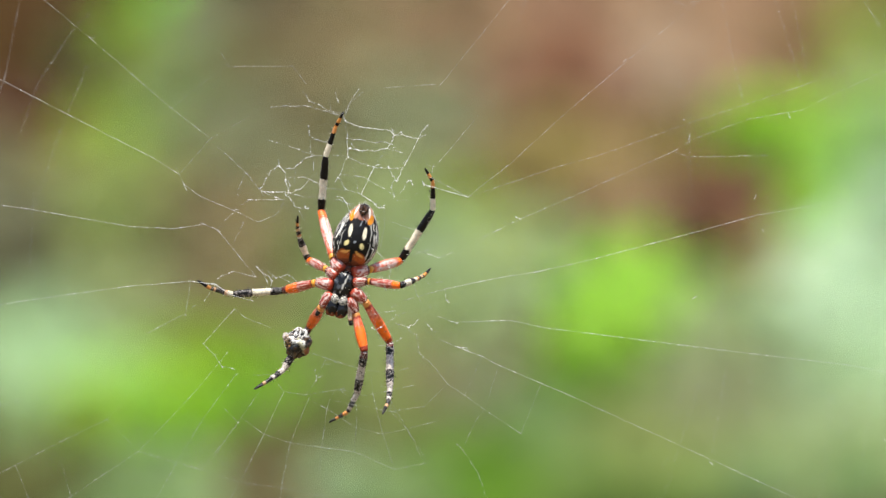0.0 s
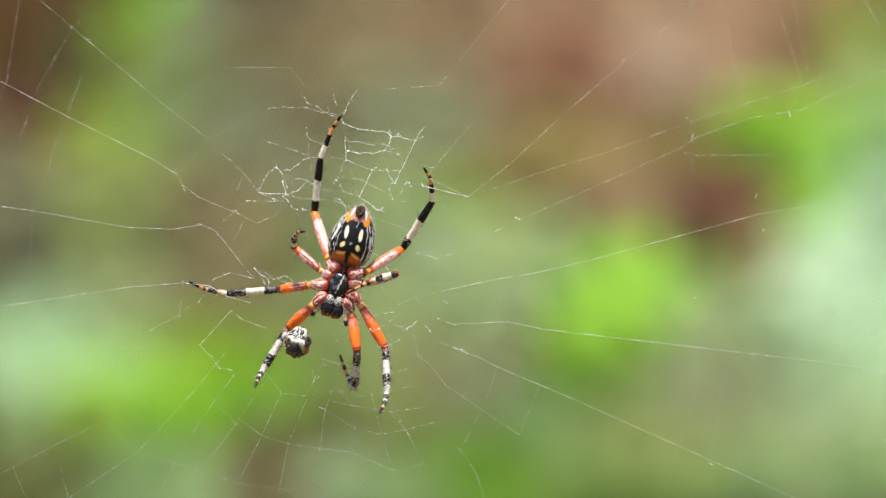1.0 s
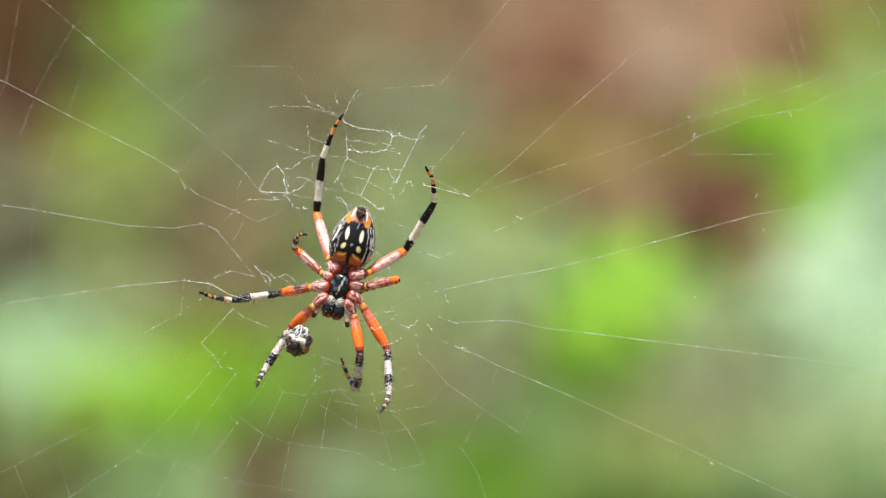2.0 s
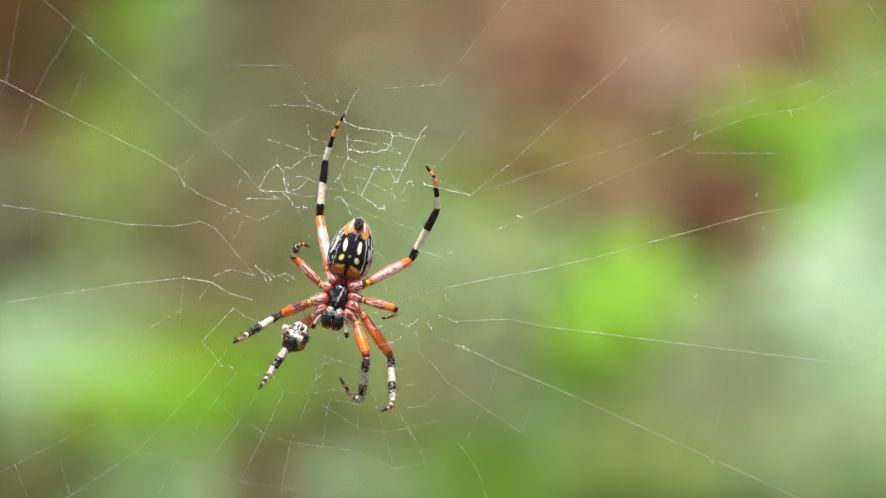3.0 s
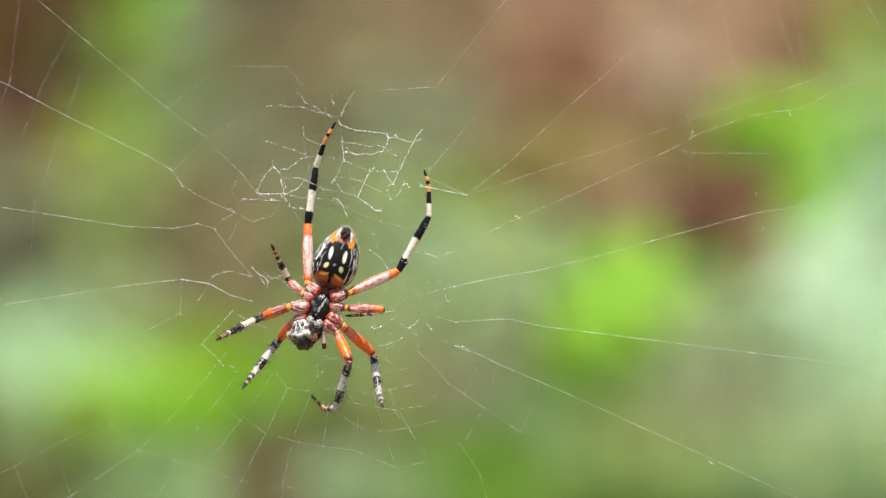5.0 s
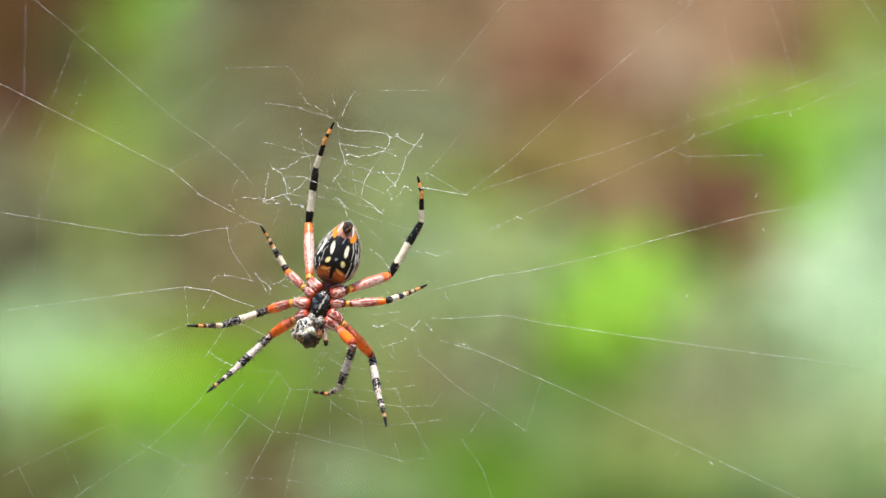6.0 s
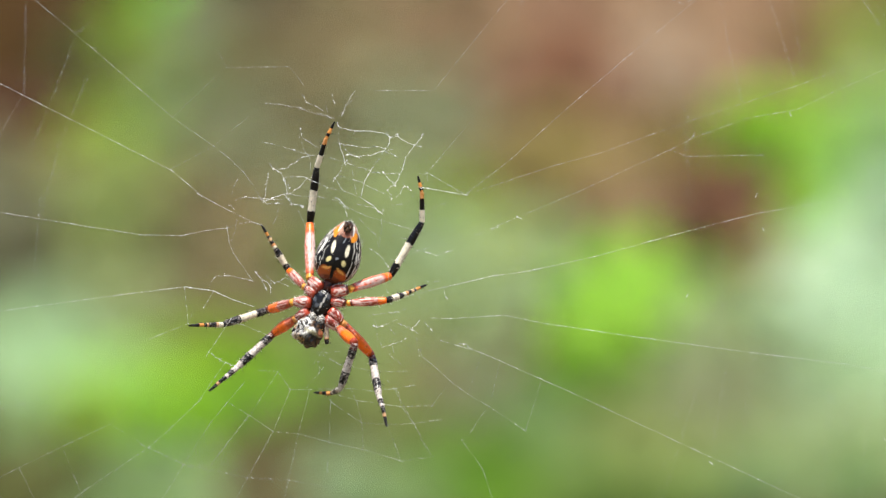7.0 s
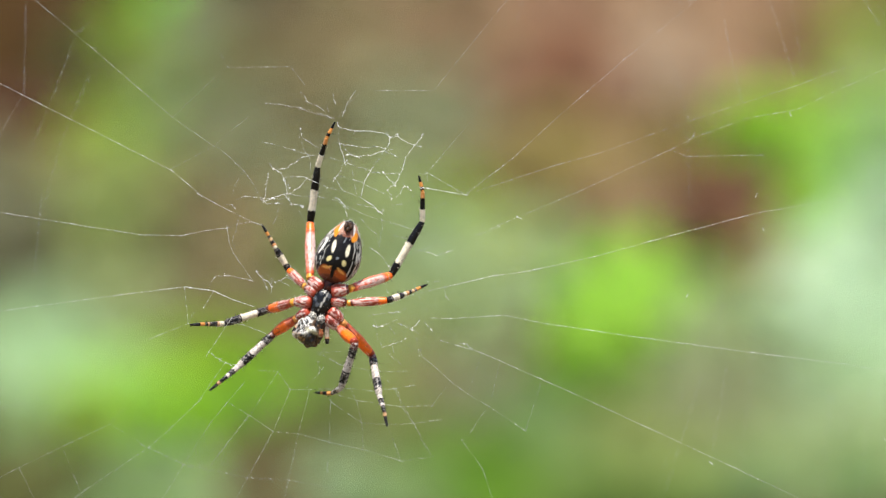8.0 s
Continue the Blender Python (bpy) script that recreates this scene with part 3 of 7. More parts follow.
sway(3.76, 7.44, (0, -0.24, -0.08), (0.5, -0.24, -0.08), (1, -0.24, -0.08), (1.5, -0.08, 0), (3, 0.08, 0.16), (3.5, 0, 0), (4, -0.32, -0.32), (4.5, -0.32, 0.16), (4.7, -0.32, 0.16), (5.8, -0.72, 0.08), (6, -0.56, 0.16), (6.5, -0.64, 0.24), (8, -0.48, 0.24))
sway(26, 26.8, (0, 0, -0.24), (0.5, -0.16, -0.16), (1, -0.16, -0.16), (1.5, 0, -0.08), (3, 0.08, 0.08), (3.5, 0, 0), (4, -0.4, -0.24), (4.5, -0.56, 0.24), (4.7, -0.56, 0.16), (5.8, -0.48, -0.08), (6, -0.4, 0), (6.5, -0.4, 0), (8, -0.32, 0))
sway(33.28, 14.24, (0, -0.64, -0.4), (0.5, -0.32, -0.08), (1, -0.16, -0.16), (1.5, 0, -0.08), (3, 0.24, 0.16), (3.5, 0, 0), (4, -0.32, -0.24), (4.5, -0.24, 0.24), (4.7, -0.24, 0.24), (5.8, -0.96, -0.32), (6, -0.88, -0.24), (6.5, -0.96, -0.24), (8, -0.8, -0.16))
sway(53.28, 6.48, (0, 0, -0.16), (0.5, 0, -0.08), (1, 0, -0.08), (1.5, 0, -0.08), (3, 0, 0.08), (3.5, 0, 0), (4, -0.08, -0.16), (4.5, 0, 0.16), (4.7, 0, 0.16), (5.8, -0.08, 0), (6, 0, 0.08), (6.5, 0, 0.08), (8, 0, 0.16))
sway(57.28, -16.32, (0, 0, -0.08), (0.5, 0, -0.08), (1, 0, -0.08), (1.5, 0, -0.08), (3, 0, 0.08), (3.5, 0, 0), (4, -0.08, -0.16), (4.5, 0, 0), (4.7, 0, 0), (5.8, 0, 0), (6, 0, 0), (6.5, 0, 0), (8, 0, 0))
sway(1.28, -10.32, (0, 0.16, 0), (0.5, -0.08, -0.16), (1, -0.08, -0.24), (1.5, 0.16, -0.08), (3, 0.16, 0.16), (3.5, 0, 0), (4, -0.48, -0.32), (4.5, -0.08, 0), (4.7, 0.16, 0), (5.8, 0, 0.4), (6, 0.08, 0.48), (6.5, 0, 0.48), (8, 0.08, 0.48))
sway(5.28, -15.2, (0, 0.24, 0), (0.5, -0.08, -0.16), (1, 0, -0.24), (1.5, 0.08, -0.08), (3, 0.16, 0.16), (3.5, 0, 0), (4, -0.48, -0.4), (4.5, -0.16, 0), (4.7, 0, 0.08), (5.8, 0.24, 0.32), (6, 0.32, 0.48), (6.5, 0.32, 0.48), (8, 0.4, 0.56))
sway(-54.96, -27.68, (0, 0.16, 0.08), (0.5, 0, -0.16), (1, -0.16, -0.16), (1.5, 0, 0), (3, 0.08, 0.16), (3.5, 0, 0), (4, -0.16, -0.08), (4.5, -0.16, -0.08), (4.7, -0.16, 0), (5.8, 0.8, -0.48), (6, 0.88, -0.32), (6.5, 0.88, -0.32), (8, 1.04, -0.24))
sway(-25.44, -26.32, (0, 0.16, 0.08), (0.5, -0.08, -0.16), (1, -0.16, -0.08), (1.5, 0, 0), (3, 0.16, 0.16), (3.5, 0, 0), (4, -0.32, -0.24), (4.5, 0, 0), (4.7, 0.08, 0.08), (5.8, 1.12, 0.4), (6, 1.28, 0.56), (6.5, 1.36, 0.56), (8, 1.44, 0.64))
sway(-17.28, -28.32, (0, 0.08, 0.08), (0.5, -0.08, -0.16), (1, -0.16, -0.08), (1.5, 0, 0), (3, 0.16, 0.16), (3.5, 0, 0), (4, -0.32, -0.24), (4.5, 0, 0), (4.7, 0.08, 0.08), (5.8, 1.12, 0.96), (6, 1.2, 1.2), (6.5, 1.2, 1.36), (8, 1.28, 1.36))
sway(-6.96, -31.28, (0, 0.08, 0.08), (0.5, -0.08, -0.16), (1, -0.16, -0.08), (1.5, 0, 0), (3, 0.16, 0.16), (3.5, 0, 0), (4, -0.32, -0.24), (4.5, 0, 0), (4.7, 0.08, 0.08), (5.8, 0.88, 1.12), (6, 0.96, 1.28), (6.5, 1.04, 1.36), (8, 1.04, 1.36))
sway(-8.72, -26.16, (0, 0, 0), (0.5, -0.08, -0.08), (1, -0.16, -0.08), (1.5, 0, 0), (3, 0.16, 0.16), (3.5, 0, 0), (4, -0.32, -0.24), (4.5, 0, 0), (4.7, 0.08, 0.08), (5.8, 0.48, 1.6), (6, 0.64, 1.6), (6.5, 0.8, 1.6), (8, 0.8, 1.6))
sway(-22.72, -20.32, (0, 0.16, 0.08), (0.5, -0.08, -0.16), (1, -0.16, -0.08), (1.5, 0, 0), (3, 0.16, 0.16), (3.5, 0, 0), (4, -0.32, -0.24), (4.5, 0.16, 0.24), (4.7, 0.48, 0.64), (5.8, -0.96, 2.64), (6, -0.8, 2.8), (6.5, -0.72, 2.8), (8, -0.64, 2.88))
sway(-29.76, -8.48, (0, 0.24, 0), (0.5, -0.24, -0.24), (1, -0.24, -0.24), (1.5, 0, 0), (3, 0.16, 0.16), (3.5, 0, 0), (4, -0.32, -0.24), (4.5, 0.08, 0), (4.7, 0.08, 0.08), (5.8, -0.4, -3.04), (6, 0.24, -2.8), (6.5, 0.32, -2.56), (8, 0.48, -2.4))

strand('radial_thread', FIRM, [(-65.92, 25.04), (-61.76, 23.28, -61.76, 22.96), (-53.28, 18.88, -53.28, 18.64), (-41.12, 12.96, -41.12, 12.48), (-37.52, 10.72, -38.72, 11.28), (-36.88, 9.28, -35.92, 9.04), (-34.72, 7.6, -34.32, 7.6), (-29.76, 5.36, -30.72, 5.68), (-26.32, 3.76, -26.96, 3.84), (-24.72, 4.48, -25.76, 3.44)])
strand('radial_thread', FIRM, [(-65.92, 6.48, -65.92, 5.68), (-58.72, 5.52, -57.76, 4.4), (-44.72, 3.28, -42.72, 2), (-38.32, 2.96, -36.96, 1.92), (-34.32, 3.6, -33.52, 2.64), (-32.32, 2.72, -30.56, 2.96), (-30.72, 0.88, -30.32, 1.12), (-29.76, -0.32, -29.76, -0.48), (-26.96, -3.68, -26.96, -4.48)])
strand('radial_thread', FINE, [(-59.52, 37.52, -60.32, 37.52), (-56.96, 35.28, -57.76, 35.28), (-50.56, 29.84, -49.92, 28.64), (-38.72, 20, -38.32, 18.64), (-33.12, 15.76, -32.48, 14.56)])
strand('tangle_thread', KNOT, [(-50.56, 29.84, -49.92, 28.64), (-49.6, 29.68, -49.12, 28.48)])
strand('spiral_thread', GHOST, [(-33.12, 15.76, -32.48, 14.56), (-37.52, 10.72, -38.72, 11.28)])
strand('radial_thread', FAINT, [(-59.68, 36.88, -59.04, 36.88), (-61.76, 24.08, -59.36, 22.08), (-64.32, 17.28, -63.52, 14.88)], 19)
strand('radial_thread', FAINT, [(-50.32, 33.04, -49.92, 32.24), (-52.32, 31.44, -51.92, 30.48), (-57.12, 23.28, -55.12, 22.08), (-60.32, 14.88, -58.32, 14.48)], 22)
strand('radial_thread', FAINT, [(-50.72, 25.68), (-54.72, 15.28), (-57.92, 5.68)], 26)
strand('spiral_thread', FINE, [(-30.32, 25.84, -30.8, 25.68), (-21.28, 25.84, -21.92, 25.84)])
strand('spiral_thread', FINE, [(-24.48, 20.08, -24.88, 20.64), (-19.52, 20.16, -20.32, 20.08), (-14.32, 19.04, -15.52, 18.64)])
strand('tangle_thread', KNOT, [(-20.16, 22.24), (-19.12, 20.88), (-16.72, 19.68)])
strand('tangle_thread', KNOT, [(-15.36, 22.08), (-14.88, 20.48)])
strand('tangle_thread', KNOT, [(-11.92, 22.64), (-13.92, 18.88)])
strand('radial_thread', FINE, [(-14.72, 6.72), (-10.72, 4.88), (-3.92, 2.64)])
strand('tangle_thread', FAINT, [(-8.48, 5.52), (-8.32, 3.28), (-8.96, 0.08)])
strand('tangle_thread', FAINT, [(-22.16, 7.28), (-19.52, 3.28), (-19.12, 1.28)])
strand('tangle_thread', KNOT, [(-28.72, 6.24), (-27.36, 6.96), (-23.12, 6.96)])
strand('tangle_thread', FAINT, [(-29.28, 11.84), (-27.52, 10.08), (-26.08, 8.08, -25.68, 6.8)])
strand('tangle_thread', KNOT, [(-30.08, 5.52), (-29.28, 5.52), (-28.8, 4.88)])
strand('tangle_thread', FAINT, [(-32.32, 2.72, -30.56, 2.96), (-29.76, 5.04, -26.96, 3.84)])
strand('spiral_thread', GHOST, [(-38.72, 20, -38.32, 18.64), (-31.12, 25.84, -30.88, 25.68)])
strand('spiral_thread', GHOST, [(-33.12, 15.76, -32.48, 14.56), (-27.12, 19.04, -27.28, 19.04)])
strand('spiral_thread', GHOST, [(-47.76, -24.16, -47.12, -24.8), (-43.36, -28.72, -41.76, -28.16)])
strand('radial_thread', FINE, [(-2.56, 10.48, -2.16, 10.8), (3.76, 7.44, 3.12, 7.68)])
strand('tangle_thread', FAINT, [(-29.76, 0.08), (-29.12, 2.08), (-28.48, 3.68)])
strand('radial_thread', THICK, [(-2.88, 9.52, -3.12, 8.88), (-2.56, 9.04, -2.56, 8.64), (3.76, 7.44, 3.12, 7.68)])
strand('radial_thread', FINE, [(-1.12, 11.52, -2.16, 10.88), (5.04, 18.88, 3.68, 17.76)])
strand('radial_thread', FINE, [(11.68, 38.48), (9.28, 35.28, 9.04, 35.28), (-0.32, 23.28, -1.28, 22.48)])
strand('spiral_thread', FINE, [(-8.32, 22.72, -9.76, 22.48), (-0.32, 23.28, -1.28, 22.48)])
strand('radial_thread', FINE, [(3.76, 7.44, 3.12, 7.68), (10.08, 12.48), (17.28, 19.28), (26, 26.8), (35.28, 34.48), (38.88, 37.68)])
strand('radial_thread', FAINT, [(3.76, 7.44, 3.12, 7.68), (16.08, 11.68), (22.88, 13.68), (35.68, 18.32), (50.88, 23.28), (57.28, 25.68)])
strand('radial_thread', FINE, [(5.28, 1.28, 4.32, 1.84), (8.08, 2.88, 6.88, 2.96), (11.68, 4.56, 10.88, 4.64), (19.68, 8.08), (33.28, 14.24, 32.24, 14.08), (36.24, 16.08, 35.28, 15.68), (43.68, 18.72, 42.88, 18.48), (50.88, 19.84, 50.24, 19.76), (55.28, 22.08), (66.88, 27.28)])
strand('spiral_thread', FINE, [(33.28, 14.24, 32.24, 14.08), (35.28, 13.44, 34.48, 13.12), (46.24, 13.44, 45.04, 13.28)])
strand('radial_thread', FIRM, [(0.08, -5.68, 1.12, -5.2), (7.68, -4.08, 6.88, -3.84), (13.68, -3.12, 12.08, -3.12), (21.28, -1.36, 21.28, -1.12), (35.68, 2.56, 34.48, 2.48), (44.48, 4.96), (53.28, 6.48), (66.88, 7.92)])
strand('radial_thread', FAINT, [(46.48, 37.68, 45.68, 37.68), (47.28, 35.28, 46.32, 35.28), (50.88, 23.68, 49.92, 23.84)], 22)
strand('radial_thread', FAINT, [(48.88, 37.68, 48.48, 37.68), (49.68, 35.28, 49.28, 35.28), (51.68, 25.28, 50.88, 25.04)], 26)
strand('radial_thread', FAINT, [(39.28, 37.68), (41.28, 27.28, 40.72, 27.28), (43.28, 19.68, 42.48, 20.48)], 22)
strand('radial_thread', FAINT, [(58.88, 37.68), (60.08, 35.28), (62.08, 31.68)], 16)
strand('radial_thread', FAINT, [(12.08, 36.88), (11.68, 35.28), (10.72, 32.24)], 19)
strand('radial_thread', FAINT, [(33.28, 25.68), (35.28, 18.88), (35.68, 7.28)], 32)
strand('radial_thread', FIRM, [(-0.48, -9.68, -1.76, -9.76), (1.52, -10.4, 1.28, -9.84), (9.28, -10.08, 8.72, -9.36), (14.08, -11.12, 14.08, -10.48), (25.28, -12.48, 25.28, -12.16), (43.68, -14.72), (57.28, -16.32), (66.88, -18.16)])
strand('radial_thread', FIRM, [(-0.32, -12.96, -0.32, -12.96), (3.28, -14.48, 3.68, -14.16), (5.28, -15.2, 5.52, -14.72), (7.68, -16.48, 8.08, -15.84), (16.48, -20.16, 17.28, -19.92), (36.48, -29.12), (50.08, -35.28), (54.88, -37.52)])
strand('tangle_thread', KNOT, [(1.92, -13.84), (3.04, -14), (3.84, -14.64)])
strand('spiral_thread', FAINT, [(7.68, -16.48, 8.08, -15.84), (5.68, -22.72, 6.56, -22.32)])
strand('spiral_thread', FAINT, [(5.28, -15.2, 5.52, -14.72), (2.88, -20.72, 3.52, -20.56)])
strand('spiral_thread', FAINT, [(13.68, -19.12), (10.88, -26.16, 11.68, -25.76)])
strand('spiral_thread', FINE, [(-3.92, -11.92, -3.68, -12.72), (-3.52, -14.72, -3.36, -14.88), (-1.52, -16.56, -1.12, -16.72), (0.48, -19.12, 1.04, -18.72), (2.88, -20.72, 3.52, -20.56), (5.68, -22.72, 6.56, -22.32), (10.88, -26.16, 11.68, -25.76)])
strand('radial_thread', FAINT, [(5.68, -22.72, 6.56, -22.32), (4.48, -24.32, 5.28, -23.76), (3.04, -27.52, 4.08, -25.68)])
strand('radial_thread', FINE, [(1.92, -27.76, 2.72, -27.12), (2.72, -28.48, 3.28, -27.92), (4.88, -31.76, 5.68, -31.28), (6.48, -36.72, 7.28, -36.32)])
strand('tangle_thread', KNOT, [(35.04, -7.36, 34.24, -7.36), (35.92, -6.56, 34.64, -6.48)])
strand('radial_thread', FAINT, [(36.48, -18.32), (30.08, -38.32)], 29)
strand('radial_thread', FAINT, [(40.08, -17.12), (38.08, -28.72)], 29)
strand('radial_thread', FAINT, [(54.88, -19.92), (53.28, -38.32)], 38)
strand('radial_thread', GHOST, [(49.28, -15.92), (47.28, -38.32)], 42)
strand('radial_thread', FAINT, [(44.48, -9.52), (41.28, -38.32)], 45)
strand('radial_thread', GHOST, [(34.08, -19.92), (29.28, -38.32)], 35)
strand('radial_thread', GHOST, [(57.68, -15.92), (55.68, -38.32)], 48)
strand('radial_thread', GHOST, [(40.08, 0.88), (39.28, -15.92)], 38)
strand('radial_thread', FAINT, [(-57.92, 8.88), (-58.56, -2.32)], 19)
strand('radial_thread', FAINT, [(60.88, -16.72), (58.88, -36.72)], 35)
strand('radial_thread', FAINT, [(-7.52, -8.32), (-5.12, -7.12), (0.08, -5.68, 1.12, -5.2)])
strand('tangle_thread', KNOT, [(0.08, -5.76), (0.24, -7.12), (0.8, -7.6)])
strand('tangle_thread', KNOT, [(-3.92, -0.32), (-0.72, -1.28), (1.68, -0.48)])
strand('radial_thread', FIRM, [(-65.92, -8.4, -65.92, -9.2), (-57.92, -7.12, -57.92, -8.16), (-44.72, -5.12, -43.92, -6.24), (-36.88, -4.32, -36.64, -5.36)])
strand('radial_thread', THICK, [(-36.88, -4.32, -36.64, -5.36), (-32.96, -4.88, -32.48, -5.92), (-30.32, -6.48, -29.92, -7.12), (-27.12, -7.36, -26.72, -8.16)])
strand('spiral_thread', FINE, [(-36.88, -4.32, -36.64, -5.36), (-37.28, -8.88, -36.08, -10.56), (-42.56, -11.92, -41.52, -12.72)])
strand('spiral_thread', FINE, [(-32.96, -4.88, -32.48, -5.92), (-34.56, -7.12, -33.92, -8.32)])
strand('tangle_thread', KNOT, [(-32.96, -4.72, -33.12, -5.52), (-31.92, -3.76, -32.16, -3.84), (-30.08, -3.12, -30.08, -3.76), (-26.96, -3.92, -27.12, -4.48)])
strand('tangle_thread', FAINT, [(-37.28, -8.88, -36.08, -10.56), (-35.68, -7.76)])
strand('spiral_thread', KNOT, [(-34.32, -13.36, -33.12, -14.56), (-29.76, -8.48, -30.32, -10.32), (-28.32, -9.68, -28.32, -10.72), (-24.72, -11.12)])
strand('tangle_thread', KNOT, [(-34.32, -13.36, -33.12, -14.56), (-32.72, -14.96, -31.52, -15.76), (-31.52, -16.72, -30.32, -16.32), (-29.68, -17.12)])
strand('tangle_thread', KNOT, [(-29.92, -18.16), (-29.28, -17.68)])
strand('radial_thread', FINE, [(-30.88, -14.72, -30.72, -15.92), (-35.12, -19.92, -34.72, -21.68), (-39.92, -25.12, -38.32, -25.12), (-43.36, -28.72, -41.76, -28.16), (-53.12, -35.28, -50.72, -34.16), (-57.12, -37.92, -57.12, -38.72)])
strand('radial_thread', FAINT, [(-29.52, -17.76, -28.32, -19.12), (-34.32, -24.32, -32.72, -24.32), (-37.92, -30.32, -36.72, -30.48), (-41.52, -36.72, -40.32, -36.32)])
strand('radial_thread', FAINT, [(-29.12, -24.72, -27.52, -23.52), (-34.32, -31.12, -32.88, -30.56)])
strand('radial_thread', FAINT, [(-65.12, -32.88), (-60.72, -30.72, -60.08, -30.96), (-54.96, -27.68, -53.92, -28), (-47.76, -24.16, -47.12, -24.8), (-45.92, -22.32)])
strand('radial_thread', FAINT, [(-60.72, -30.72, -60.08, -30.96), (-58.32, -36.72, -57.28, -36.48)])
strand('radial_thread', FAINT, [(-54.32, -29.92, -53.76, -28.32), (-52.48, -36.72, -51.04, -35.28)])
strand('spiral_thread', FAINT, [(-64.32, -22.48), (-59.92, -21.52)])
strand('tangle_thread', FAINT, [(-55.12, -18.32), (-53.92, -18.88)])
strand('spiral_thread', FAINT, [(-43.36, -28.72, -41.76, -28.16), (-35.52, -30.96, -36.72, -30.48), (-28.72, -33.12, -27.52, -32.4), (-22.72, -33.92, -21.92, -32.72), (-16.32, -35.28, -15.52, -33.92)])
strand('radial_thread', FINE, [(-22.72, -20.32, -21.6, -19.92), (-25.52, -26.32, -24.08, -25.84), (-28.72, -32.72, -27.68, -32.48), (-31.12, -36.72, -29.92, -36.32)])
strand('radial_thread', FINE, [(-19.12, -21.12, -18.88, -19.92), (-21.76, -27.52, -20.48, -26.16), (-22.96, -33.52, -21.92, -32.72), (-23.36, -36.72, -22.72, -36.72)])
strand('radial_thread', FINE, [(-15.52, -19.92, -15.36, -19.12), (-16.56, -22.72, -15.92, -21.92), (-17.28, -28.32, -16.16, -27.52), (-17.76, -32.72, -16.48, -32.72)])
strand('spiral_thread', FINE, [(-28.72, -23.92, -27.36, -23.6), (-25.52, -26.32, -24.08, -25.84), (-21.76, -27.52, -20.48, -26.16), (-17.28, -28.16, -16.16, -27.36), (-12.72, -28.72, -11.28, -28.4), (-6.96, -31.28, -5.92, -30), (-2.16, -30.32, -1.52, -29.44)])
strand('spiral_thread', FINE, [(-18.48, -21.76, -16.72, -20.72), (-16.48, -22.72, -15.52, -21.92), (-12.32, -25.36, -11.52, -24.64), (-8.72, -26.16, -7.92, -24.88), (-5.12, -25.52, -4.16, -24.72), (-0.72, -24.32, 0.08, -24.08)])
strand('spiral_thread', FINE, [(-15.52, -21.52, -14.72, -20.72), (-12.32, -22.16, -12.32, -21.44), (-7.52, -22.96, -5.92, -22.32), (-2.72, -22.32, -1.52, -22.16)])
strand('spiral_thread', FAINT, [(-19.12, -14.72, -17.52, -14.72), (-15.52, -15.92, -14.72, -16.32), (-11.52, -17.12, -10.72, -17.12), (-7.52, -17.52, -7.52, -17.36), (-5.12, -16.88, -5.12, -17.28)])
strand('spiral_thread', FAINT, [(-7.12, -19.92, -6.72, -19.76), (-4.32, -19.28, -4.08, -19.28)])
strand('spiral_thread', FAINT, [(-24.48, -17.92, -23.36, -17.36), (-22.72, -20.32, -21.6, -19.92), (-19.52, -20.72, -19.52, -19.92), (-14.72, -19.92, -13.12, -19.76)])
strand('radial_thread', FAINT, [(-10.32, -17.92, -10.72, -17.12), (-9.92, -20.72, -9.28, -20.72), (-8.56, -26.16, -7.92, -24.88)])
strand('radial_thread', FAINT, [(-7.92, -20.72, -6.96, -19.76), (-5.12, -25.52, -4.16, -24.72), (-2.72, -30.32, -2.16, -28.72)])
strand('tangle_thread', KNOT, [(-18.32, -17.12, -17.76, -15.92), (-18.16, -18.72, -17.52, -17.52), (-17.28, -17.92, -16.88, -16.72)])
strand('tangle_thread', THICK, [(-26.56, -2.64), (-25.76, -3.6), (-25.12, -3.76), (-24.48, -4.48)])
strand('tangle_thread', KNOT, [(-25.12, -3.12), (-23.92, -4.08), (-22.32, -3.6), (-20.96, -4.64)])
strand('tangle_thread', KNOT, [(-24.48, -3.76), (-24.64, -5.12)])
strand('tangle_thread', KNOT, [(-23.52, -3.92), (-21.92, -4.72)])
strand('tangle_thread', KNOT, [(-25.76, -3.12), (-25.12, -4.72)])
strand('tangle_thread', KNOT, [(-10.32, 0.08), (-8.72, -1.12), (-7.52, -3.12), (-7.68, -4.72)])
strand('tangle_thread', FAINT, [(-6.72, 1.84), (-4.72, 1.28)])
strand('tangle_thread', FAINT, [(5.44, 1.68), (8.48, 2.96)])
strand('tangle_thread', FAINT, [(-11.52, 4.48), (-9.28, 2.08), (-8.96, 0.08)])
strand('spiral_thread', FAINT, [(-27.04, -17.92, -26.08, -17.2), (-24.48, -17.92, -23.36, -17.36), (-22.72, -20.32, -21.6, -19.92), (-19.52, -20.72, -19.52, -19.92), (-18.16, -18.72, -17.52, -17.52), (-18.32, -17.12, -17.76, -15.92)])
strand('radial_thread', FAINT, [(-14.72, -19.92, -13.12, -19.76), (-12.32, -22.16, -12.32, -21.44), (-12.32, -25.36, -11.52, -24.64), (-12.72, -28.72, -11.28, -28.4)])
strand('radial_thread', FAINT, [(-8.88, -19.28, -7.92, -18.56), (-7.28, -21.04, -6.32, -20.32), (-7.52, -22.96, -5.92, -22.32), (-5.12, -25.52, -4.16, -24.72), (-2.16, -30.32, -1.52, -29.44)])
